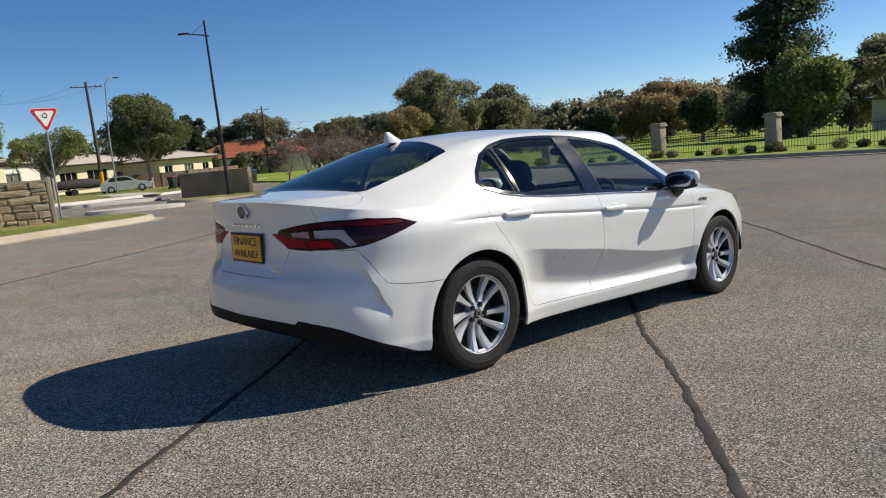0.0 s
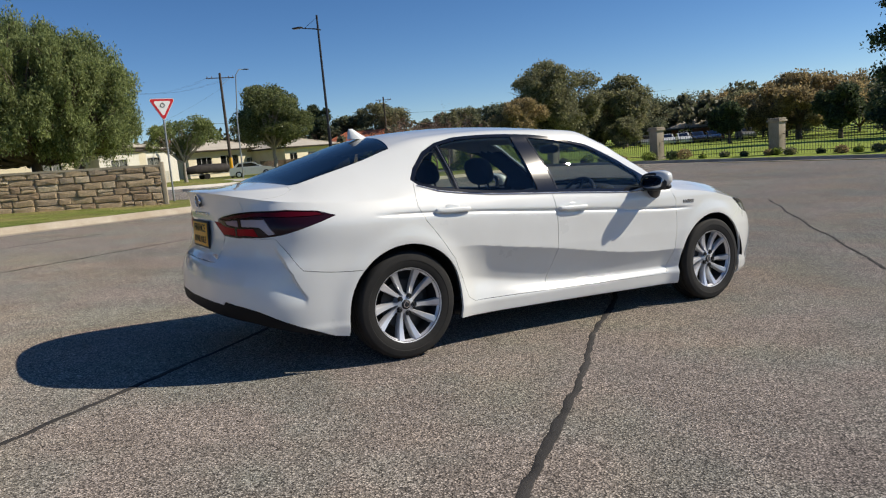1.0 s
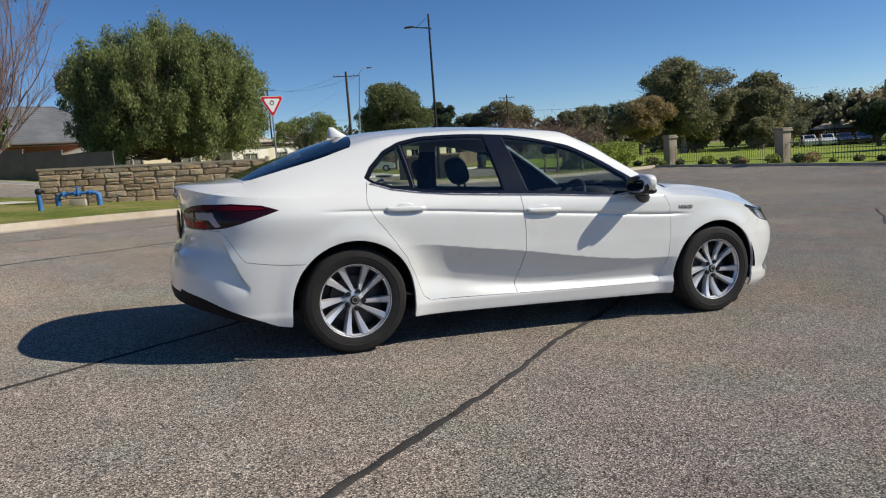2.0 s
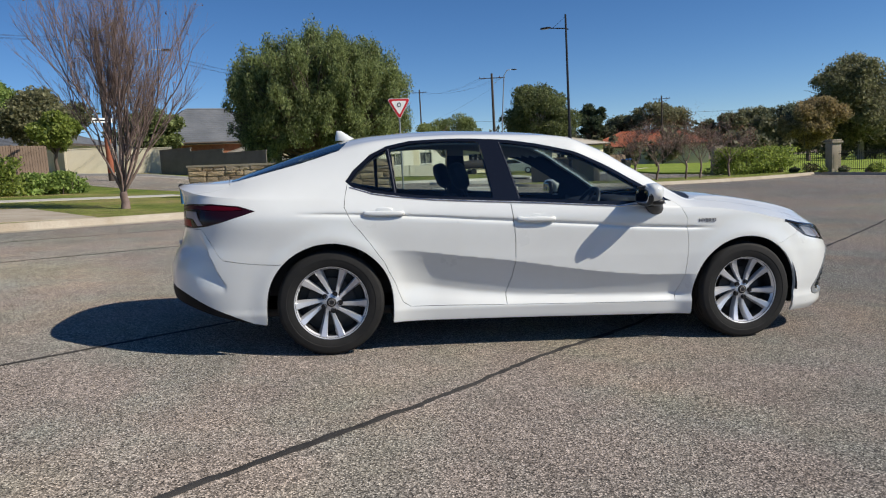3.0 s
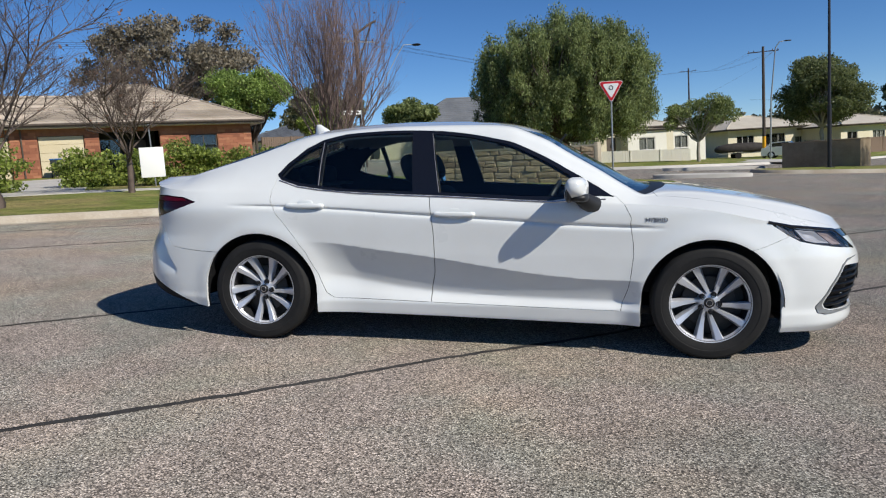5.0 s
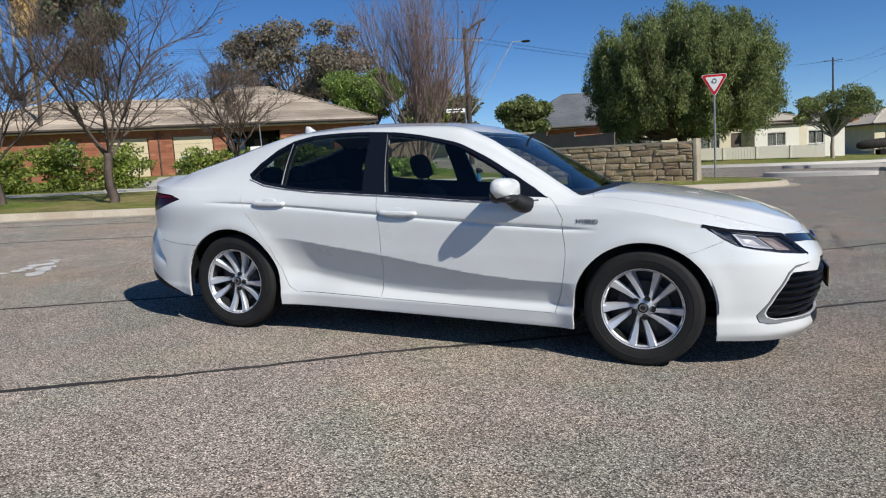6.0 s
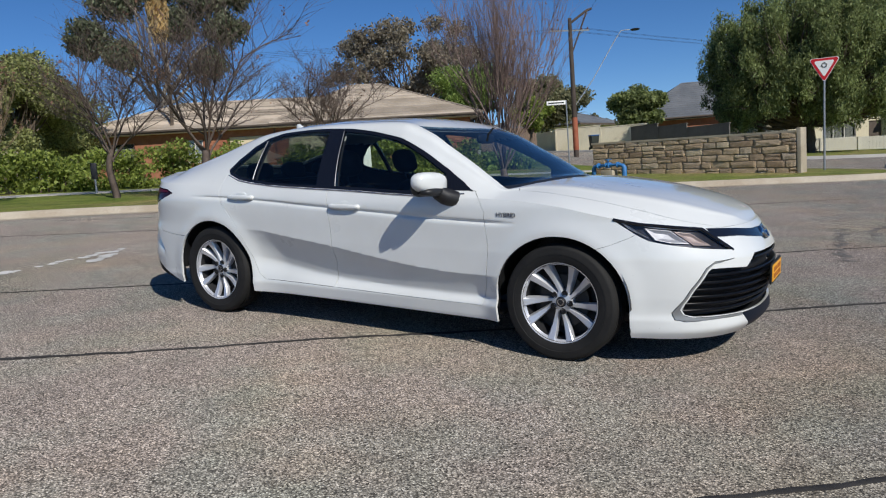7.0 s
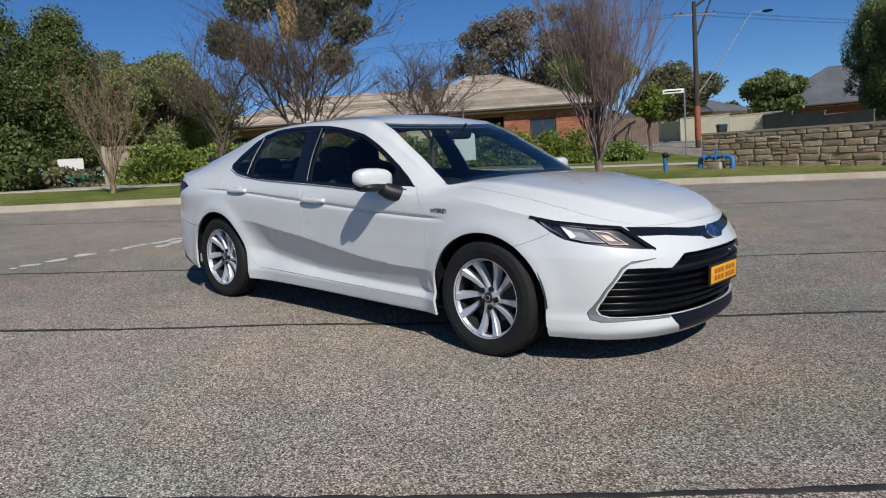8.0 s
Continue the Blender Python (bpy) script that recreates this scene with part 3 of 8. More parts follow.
def dense(pts, n=3):
    return [tuple(np.array(a) + (np.array(b) - np.array(a)) * k / n) for a, b in zip(pts, pts[1:] + pts[:1]) for k in range(n)]


def inside(p, poly):
    hit, (x, y) = False, p
    for (ax, ay), (bx, by) in zip(poly, poly[1:] + poly[:1]):
        if (ay > y) != (by > y) and x < (bx - ax) * (y - ay) / (by - ay) + ax:
            hit = not hit
    return hit


def cut(bm, poly, tag):
    """Cuts the flat skin along a polygon and marks the faces inside it."""
    layer = bm.faces.layers.int["tag"]
    for (ax, ay), (bx, by) in zip(poly, poly[1:] + poly[:1]):
        if math.hypot(bx - ax, by - ay) < 1e-6:
            continue
        x0, x1, y0, y1 = min(ax, bx) - 0.004, max(ax, bx) + 0.004, min(ay, by) - 0.004, max(ay, by) + 0.004
        fs = []
        for f in bm.faces:
            c = f.verts[0].co
            if x0 - 0.05 < c.x < x1 + 0.05 and y0 - 0.05 < c.y < y1 + 0.05:
                xs, ys = [v.co.x for v in f.verts], [v.co.y for v in f.verts]
                if max(xs) > x0 and min(xs) < x1 and max(ys) > y0 and min(ys) < y1:
                    fs.append(f)
        if fs:
            geom = list({e for f in fs for e in f.edges}) + list({v for f in fs for v in f.verts}) + fs
            bmesh.ops.bisect_plane(bm, geom=geom, dist=1e-5, plane_co=(ax, ay, 0), plane_no=(ay - by, bx - ax, 0))
    x0, x1, y0, y1 = (min(p[0] for p in poly), max(p[0] for p in poly), min(p[1] for p in poly), max(p[1] for p in poly))
    for f in bm.faces:
        c = f.calc_center_median()
        if x0 < c.x < x1 and y0 < c.y < y1 and inside((c.x, c.y), poly):
            f[layer] = tag


def score(bm, pts):
    """Cuts edges into the flat skin along a line, so that a crease runs clean."""
    for (ax, ay), (bx, by) in zip(pts, pts[1:]):
        x0, x1, y0, y1 = min(ax, bx) - 1e-4, max(ax, bx) + 1e-4, min(ay, by) - 1e-4, max(ay, by) + 1e-4
        fs = []
        for f in bm.faces:
            xs, ys = [v.co.x for v in f.verts], [v.co.y for v in f.verts]
            if max(xs) > x0 and min(xs) < x1 and max(ys) > y0 and min(ys) < y1:
                fs.append(f)
        if fs:
            geom = list({e for f in fs for e in f.edges}) + list({v for f in fs for v in f.verts}) + fs
            bmesh.ops.bisect_plane(bm, geom=geom, dist=1e-5, plane_co=(ax, ay, 0), plane_no=(ay - by, bx - ax, 0))


def skin_panels():
    """The whole skin as named panels: a dictionary of bmeshes of the half with y > 0."""
    nu, nl, nt = len(OUT_U), 62, 40
    vs = np.r_[np.linspace(0, 1, nl + 1), 1 + np.linspace(0, 1, nt + 1)[1:]]
    bm = bmesh.new()
    layer = bm.faces.layers.int.new("tag")
    grid = [[bm.verts.new((u, v, 0)) for v in vs] for u in OUT_U]
    for a, b in zip(grid, grid[1:]):
        for j in range(len(vs) - 1):
            bm.faces.new((a[j], a[j + 1], b[j + 1], b[j]))
    um = float(OUT_U[-1])
    names = ["body"]

    def mark(name, poly, n=1):
        if name not in names:
            names.append(name)
        cut(bm, dense(poly, n) if n > 1 else poly, names.index(name))

    mark("front_bumper", [(-0.1, -0.1), (side(1.60, 0.2), -0.1), sp(1.60, 0.645), sp(1.69, 0.672), sp(1.79, 0.715), sp(1.9, 0.77), sp(1.97, 0.79)[:1] + (1.0,), (-0.1, 1.0)])
    mark("bonnet", [ty(1.1, 0.765), ty(1.35, 0.755), ty(1.6, 0.735), ty(1.85, 0.70), ty(2.0, 0.655), ty(2.12, 0.56), (u_front(0.52), 1.0), (-0.1, 1.0), (-0.1, 2.1), (side(1.20, 0.9), 2.1), ty(1.19, 0.25), ty(1.14, 0.5), ty(1.08, 0.68)])
    mark("grille_bar", [(-0.1, fp(0, 0.708)[1]), fp(0.2, 0.716), fp(0.42, 0.738), fp(0.60, 0.753), fp(0.585, 0.706), fp(0.42, 0.698), fp(0.14, 0.665), fp(0.10, 0.645), (-0.1, fp(0, 0.64)[1])])
    mark("headlight", [sp(1.70, 0.812), fp(0.815, 0.787), fp(0.72, 0.767), fp(0.62, 0.752), fp(0.585, 0.706), fp(0.525, 0.636), fp(0.68, 0.653), fp(0.75, 0.668), fp(0.82, 0.698), sp(1.81, 0.735), sp(1.76, 0.768)])
    mark("intake_trim", [fp(0.54, 0.592), fp(0.655, 0.583), fp(0.697, 0.552), fp(0.749, 0.44), fp(0.774, 0.347), fp(0.784, 0.314), fp(0.776, 0.276), fp(0.74, 0.264), fp(0.614, 0.268), fp(0.43, 0.262), fp(0.43, 0.276), fp(0.614, 0.281), fp(0.72, 0.284), fp(0.752, 0.300), fp(0.764, 0.327), fp(0.762, 0.358), fp(0.743, 0.43), fp(0.694, 0.54), fp(0.66, 0.572)])
    mark("intake", [fp(0.745, 0.302), fp(0.757, 0.327), fp(0.755, 0.358), fp(0.737, 0.43), fp(0.688, 0.533), fp(0.675, 0.546), fp(0.60, 0.545), fp(0.46, 0.535), fp(0.36, 0.60), (-0.1, fp(0, 0.60)[1]), (-0.1, fp(0, 0.278)[1]), fp(0.43, 0.282), fp(0.614, 0.287), fp(0.715, 0.290)])
    mark("splitter", [(-0.1, fp(0, 0.276)[1]), fp(0.43, 0.274), fp(0.40, 0.235), fp(0.33, 0.17), (-0.1, fp(0, 0.165)[1])])
    mark("rear_door", [(side(-1.32, 0.97), 1.02), sp(-1.325, 0.93), sp(-1.28, 0.84), sp(-1.18, 0.72), sp(-1.08, 0.59), sp(-1.01, 0.45), sp(-0.96, 0.325), sp(-0.91, 0.292), sp(-0.27, 0.28), sp(-0.27, 0.36), sp(-0.24, 0.47), sp(-0.23, 0.58), sp(-0.235, 0.72), sp(-0.255, 0.88), (side(-0.265, 0.95), 1.02), tz(-0.27, 1.05), tz(-1.2, 1.08), tz(-1.30, 1.07)])
    mark("front_door", [(side(-0.265, 0.95), 1.02), sp(-0.255, 0.88), sp(-0.235, 0.72), sp(-0.23, 0.58), sp(-0.24, 0.47), sp(-0.27, 0.36), sp(-0.27, 0.28), sp(0.90, 0.268), sp(0.94, 0.41), sp(0.96, 0.56), sp(0.96, 0.70), sp(0.95, 0.83), (side(0.905, 0.95), 1.0), tz(0.86, 0.955), tz(0.5, 1.05), tz(-0.27, 1.05)])
    mark("window_frame", [tz(*p) for p in ((-1.31, 1.09), (-1.26, 1.16), (-1.15, 1.26), (-1.04, 1.315), (-0.89, 1.35), (-0.67, 1.365), (-0.45, 1.368), (-0.23, 1.36), (-0.04, 1.337), (0.14, 1.302), (0.33, 1.24), (0.52, 1.145), (0.64, 1.078), (0.76, 1.008), (0.85, 0.952), (0.48, 0.93), (0.29, 0.937), (-0.07, 0.955), (-0.43, 0.967), (-0.76, 0.98), (-1.0, 1.0), (-1.15, 1.02), (-1.27, 1.055))])
    mark("quarter_glass", [tz(*p) for p in ((-1.282, 1.088), (-1.235, 1.152), (-1.135, 1.242), (-1.045, 1.292), (-1.015, 1.02), (-1.14, 1.038), (-1.25, 1.066))])
    mark("rear_side_glass", [tz(*p) for p in ((-0.99, 1.018), (-1.015, 1.30), (-0.88, 1.332), (-0.66, 1.347), (-0.425, 1.348), (-0.375, 0.984), (-0.76, 0.997))])
    mark("front_side_glass", [tz(*p) for p in ((-0.195, 0.98), (-0.285, 1.342), (-0.05, 1.318), (0.13, 1.283), (0.32, 1.22), (0.51, 1.122), (0.63, 1.055), (0.63, 0.952), (0.3, 0.957))])
    mark("windscreen", [ty(0.28, 0.575), ty(0.50, 0.625), ty(0.72, 0.668), ty(0.92, 0.715), ty(0.985, 0.735), ty(1.04, 0.57), ty(1.085, 0.35), ty(1.10, 0.15), (side(1.105, 0.9), 2.1), (side(0.41, 0.9), 2.1), ty(0.40, 0.2), ty(0.355, 0.4)])
    mark("cowl", [ty(0.985, 0.735), ty(1.03, 0.755), ty(1.085, 0.66), ty(1.145, 0.49), ty(1.19, 0.24), (side(1.20, 0.9), 2.1), (side(1.105, 0.9), 2.1), ty(1.10, 0.15), ty(1.085, 0.35), ty(1.04, 0.57)])
    mark("rear_window", [ty(-1.31, 0.48), ty(-1.345, 0.585), ty(-1.55, 0.61), ty(-1.77, 0.625), ty(-1.98, 0.635), ty(-2.025, 0.60), ty(-2.055, 0.3), (side(-2.065, 1.0), 2.1), (side(-1.255, 1.0), 2.1), ty(-1.27, 0.28)])
    mark("boot_lid", [ty(-2.03, 0.665), ty(-2.07, 0.70), ty(-2.14, 0.725), ty(-2.25, 0.70), ty(-2.33, 0.665), (u_rear(0.64), 1.0), rp(0.64, 0.93), rp(0.42, 0.82), rp(0.385, 0.72), rp(0.36, 0.648), (um + 0.1, rp(0, 0.645)[1]), (um + 0.1, 2.1), (side(-2.085, 1.0), 2.1), ty(-2.075, 0.3), ty(-2.045, 0.58)])
    mark("rear_bumper", [(side(-1.70, 0.3), -0.1), sp(-1.70, 0.585), sp(-1.92, 0.595), sp(-2.06, 0.615), sp(-2.11, 0.68), sp(-2.19, 0.80), rp(0.70, 0.80), rp(0.42, 0.81), rp(0.385, 0.72), rp(0.36, 0.648), (um + 0.1, rp(0, 0.645)[1]), (um + 0.1, -0.1)])
    mark("valance", [(side(-1.84, 0.2), -0.1), sp(-1.9, 0.222), sp(-2.06, 0.285), rp(0.77, 0.395), rp(0.62, 0.43), rp(0.55, 0.438), rp(0.53, 0.418), rp(0.19, 0.425), (um + 0.1, rp(0, 0.42)[1]), (um + 0.1, -0.1)])
    mark("taillight", [sp(-1.86, 0.915), sp(-1.96, 0.945), sp(-2.12, 0.957), rp(0.70, 0.953), rp(0.45, 0.925), rp(0.34, 0.905), rp(0.32, 0.88), rp(0.40, 0.808), rp(0.55, 0.80), rp(0.74, 0.806), sp(-2.16, 0.818), sp(-2.0, 0.868)])
    mark("red_segment", [rp(0.265, 0.886), rp(0.335, 0.886), rp(0.42, 0.862), rp(0.535, 0.853), rp(0.542, 0.812), rp(0.40, 0.814), rp(0.36, 0.835)])
    mark("stop_segment", [rp(0.556, 0.853), rp(0.685, 0.856), rp(0.712, 0.812), rp(0.556, 0.812)])
    mark("indicator_segment", [rp(0.43, 0.893), rp(0.565, 0.903), rp(0.57, 0.862), rp(0.45, 0.870)])
    mark("reverse_segment", [rp(0.595, 0.906), rp(0.75, 0.908), sp(-2.212, 0.868), sp(-2.185, 0.826), rp(0.765, 0.818), rp(0.72, 0.862), rp(0.60, 0.864)])
    mark("upper_segment", [rp(0.36, 0.900), rp(0.45, 0.917), rp(0.70, 0.946), sp(-2.10, 0.950), sp(-1.965, 0.940), sp(-1.93, 0.922), sp(-2.02, 0.918), sp(-2.17, 0.920), rp(0.70, 0.922), rp(0.45, 0.900)])
    for wx in WHEEL_X:
        foot = [z for z in (0.15, 0.19, 0.23, 0.27, 0.31) if z > float(sill_z(wx + 0.39)) - 0.03]
        rim = [(wx + ARCH_R * 1.005, z) for z in foot] + [(wx + ARCH_R * math.cos(a), WHEEL_R + (ARCH_R - 0.012) * math.sin(a)) for a in np.linspace(0, math.pi, 30)] + [(wx - ARCH_R * 1.005, z) for z in foot[::-1]]
        rim = [sp(*p) for p in rim]
        mark("void", [(rim[0][0], -0.1)] + rim + [(rim[-1][0], -0.1)])
    for off in (0.0, -0.03):
        score(bm, [sp(x, float(crease_z(x)) + off) for x in np.linspace(-1.04, 1.1, 36)])
    for off in (0.004, -0.006, -0.014, -0.022):
        score(bm, [sp(x, float(char_z(x)) + off) for x in np.linspace(-1.6, 1.12, 20)])
    for off in (-0.006, 0.0, 0.01, 0.02, 0.032):
        score(bm, [(float(np.interp(z, POCKET_Z, POCKET_U)) + off, low_v(float(np.interp(z, POCKET_Z, POCKET_U)) + off, z)) for z in np.linspace(0.40, 0.80, 13)])
    # bend the flat skin onto the car
    co = np.array([v.co for v in bm.verts])
    u, v = np.clip(co[:, 0], 0, um), np.clip(co[:, 1], 0, 2)
    xyz = np.where((v <= 1)[:, None], skin_low(u, np.minimum(v, 1)), skin_top(u, np.maximum(v - 1, 0)))
    for vert, p in zip(bm.verts, xyz):
        vert.co = p
    bmesh.ops.remove_doubles(bm, verts=bm.verts[:], dist=2e-4)
    out = {}
    for k, name in enumerate(names):
        if name == "void":
            continue
        one = bm.copy()
        lay = one.faces.layers.int["tag"]
        bmesh.ops.delete(one, geom=[f for f in one.faces if f[lay] != k], context="FACES")
        bmesh.ops.dissolve_degenerate(one, dist=1e-5, edges=one.edges[:])
        out[name] = one
    whole = bm
    lay = whole.faces.layers.int["tag"]
    drop = {names.index(n) for n in names if n == "void" or "glass" in n or n in ("windscreen", "rear_window")}
    bmesh.ops.delete(whole, geom=[f for f in whole.faces if f[lay] in drop], context="FACES")
    return out, whole


def outward(bm):
    """Turns every face away from the car's middle."""
    for f in bm.faces:
        c = f.calc_center_median()
        f.normal_update()
        if f.normal.dot(Vector((c.x * 0.35, c.y, c.z - 0.55))) < 0:
            f.normal_flip()
    bm.normal_update()


def finish_panel(bm, gap=0.0022, depth=0.014):
    """Draws a panel's edges in a little and folds them inwards, so that real gaps lie between the panels."""
    outward(bm)
    rim = [e for e in bm.edges if len(e.link_faces) == 1 and not (abs(e.verts[0].co.y) < 2e-3 and abs(e.verts[1].co.y) < 2e-3)]
    rv = {v for e in rim for v in e.verts}
    nor = {v: v.normal.copy() for v in rv}
    moves = {}
    for v in rv:
        d = Vector()
        for f in v.link_faces:
            d += f.calc_center_median() - v.co
        d -= nor[v] * d.dot(nor[v])
        if d.length > 1e-6:
            moves[v] = d.normalized() * gap
            if abs(v.co.y) < 2e-3:
                moves[v].y = 0
    for v, d in moves.items():
        v.co += d
    r = bmesh.ops.extrude_edge_only(bm, edges=rim)
    fresh = [g for g in r["geom"] if isinstance(g, bmesh.types.BMVert)]
    near = {tuple(round(c, 5) for c in v.co): nor[v] for v in rv}
    for v in fresh:
        n = near.get(tuple(round(c, 5) for c in v.co))
        if n is not None:
            v.co -= n * depth
    return bm


def keep_part(name, bm, mat, parent, label=""):
    """part(), with the faces' turn kept as it is."""
    me = bpy.data.meshes.new(name)
    bm.to_mesh(me)
    bm.free()
    for m in mat if isinstance(mat, (list, tuple)) else [mat]:
        me.materials.append(m)
    me.polygons.foreach_set("use_smooth", [True] * len(me.polygons))
    me.set_sharp_from_angle(angle=radians(32))
    ob = new(name, me)
    ob.parent = parent
    if label:
        ob["label"] = label
    return ob


def mirrored(bm):
    other = bm.copy()
    bmesh.ops.scale(other, vec=(1, -1, 1), verts=other.verts[:])
    bmesh.ops.reverse_faces(other, faces=other.faces[:])
    return other


def both(bm):
    """The half and its mirror image in one mesh."""
    r = bmesh.ops.duplicate(bm, geom=bm.verts[:] + bm.edges[:] + bm.faces[:])
    vs = [g for g in r["geom"] if isinstance(g, bmesh.types.BMVert)]
    fs = [g for g in r["geom"] if isinstance(g, bmesh.types.BMFace)]
    bmesh.ops.scale(bm, vec=(1, -1, 1), verts=vs)
    bmesh.ops.reverse_faces(bm, faces=fs)
    bmesh.ops.remove_doubles(bm, verts=[v for v in bm.verts if abs(v.co.y) < 3e-3], dist=1.5e-3)
    return bm


def paint_material():
    m = material("white_car_paint", (0.80, 0.81, 0.80), 0.32, 0.0, 0.5, 1.0)
    n = Nodes(m).coords()
    n.base(n.mix(n.ramp(n.noise(2.2, 4), [(0.4, (0,)), (0.8, (1,))]), (0.735, 0.75, 0.735), (0.69, 0.70, 0.68)))
    n.rough(n.ramp(n.noise(3.0, 5), [(0.3, (0.26,)), (0.7, (0.38,))]))
    return m


PAINT = paint_material()
TINT = glass("tinted_car_glass", (0.80, 0.86, 0.82), 0.065)
SCREEN = glass("windscreen_glass", (0.72, 0.80, 0.84), 0.10)
REAR_GLASS = glass("rear_screen_glass", (0.30, 0.34, 0.35), 0.085)
CLEAR = glass("clear_lens", (0.94, 0.95, 0.97), 0.045)
RED_LENS = material("red_lamp_lens", (0.34, 0.003, 0.012), 0.35, 0, 0.10, 0.0)
MAROON_LENS = material("deep_red_lens", (0.075, 0.002, 0.008), 0.3, 0, 0.15, 0.05)
PALE_LENS = material("pale_lamp_lens", (0.42, 0.36, 0.38), 0.3, 0.1, 0.3, 0.1)
PINK_LENS = material("smoky_pink_lens", (0.36, 0.24, 0.26), 0.3, 0.1, 0.2, 0.0)
SATIN = material("satin_silver_trim", (0.34, 0.35, 0.35), 0.42, 0.6)
SMOKED_LENS = material("smoked_dark_lens", (0.020, 0.004, 0.008), 0.2, 0, 0.2, 0.15)
LAMP_SILVER = material("lamp_reflector", (0.36, 0.36, 0.38), 0.45, 0.5)
LAMP_BOWL = mottled("faceted_lamp_bowl", (0.010, 0.010, 0.014), (0.045, 0.045, 0.055), 14, 60, 0.4, 0.2, 0.003, metal=0.3)
LAMP_GREY = material("frosted_grey_lamp_panel", (0.36, 0.36, 0.38), 0.5, 0.1)
LAMP_COPPER = material("warm_lamp_reflector", (0.36, 0.29, 0.265), 0.4, 0.4)
CHROME = material("chrome", (0.72, 0.73, 0.75), 0.12, 1.0)
GLOSS_BLACK = material("gloss_black_trim", (0.008, 0.008, 0.010), 0.12, 0, 0.5, 0.6)
NAVY = material("dark_blue_black_lip", (0.006, 0.009, 0.018), 0.45, 0, 0.25)
SLAT = material("black_grille_plastic", (0.004, 0.004, 0.005), 0.3, 0, 0.15)
VALANCE = material("black_bumper_plastic", (0.006, 0.006, 0.007), 0.6, 0, 0.2)
CABIN = mottled("charcoal_cabin_trim", (0.014, 0.014, 0.016), (0.022, 0.022, 0.024), 5, 200, 0.75, 0.2, 0.001)
SEAT_CLOTH = mottled("dark_seat_fabric", (0.016, 0.016, 0.018), (0.03, 0.03, 0.034), 8, 250, 0.9, 0.3, 0.001)
RUBBER = mottled("tyre_rubber", (0.010, 0.010, 0.010), (0.019, 0.018, 0.017), 6, 90, 0.8, 0.3, 0.001)
ALLOY = material("machined_alloy", (0.66, 0.67, 0.70), 0.33, 0.55)
# Disc and barrel darkened in colour for the shade between the spokes.
DISC = material("brake_disc_steel", (0.05, 0.048, 0.046), 0.5, 0.6)
BARREL = material("shaded_rim_barrel", (0.018, 0.018, 0.02), 0.6, 0.2)
YELLOW = material("yellow_plate", (0.82, 0.40, 0.02), 0.4)
ORANGE_INK = material("brown_orange_ink", (0.42, 0.13, 0.012), 0.5)
DARK_CHROME = material("dark_chrome", (0.15, 0.15, 0.16), 0.4, 0.5)
BLUE_BADGE = material("blue_badge", (0.02, 0.05, 0.16), 0.1, 0.3, 0.5, 1.0)


def text_mesh(name, words, size, mat, parent, m, depth=0.001, label=""):
    """Raised lettering with the built-in font."""
    c = bpy.data.curves.new(name, "FONT")
    c.body, c.size, c.extrude, c.align_x, c.align_y = words, size, depth, "CENTER", "CENTER"
    tmp = new(name + "_tmp", c)
    me = bpy.data.meshes.new_from_object(tmp)
    bpy.data.objects.remove(tmp)
    me.name = name
    me.materials.clear()
    me.materials.append(mat)
    ob = new(name, me)
    ob.parent = parent
    ob.matrix_basis = m
    if label:
        ob["label"] = label
    return ob


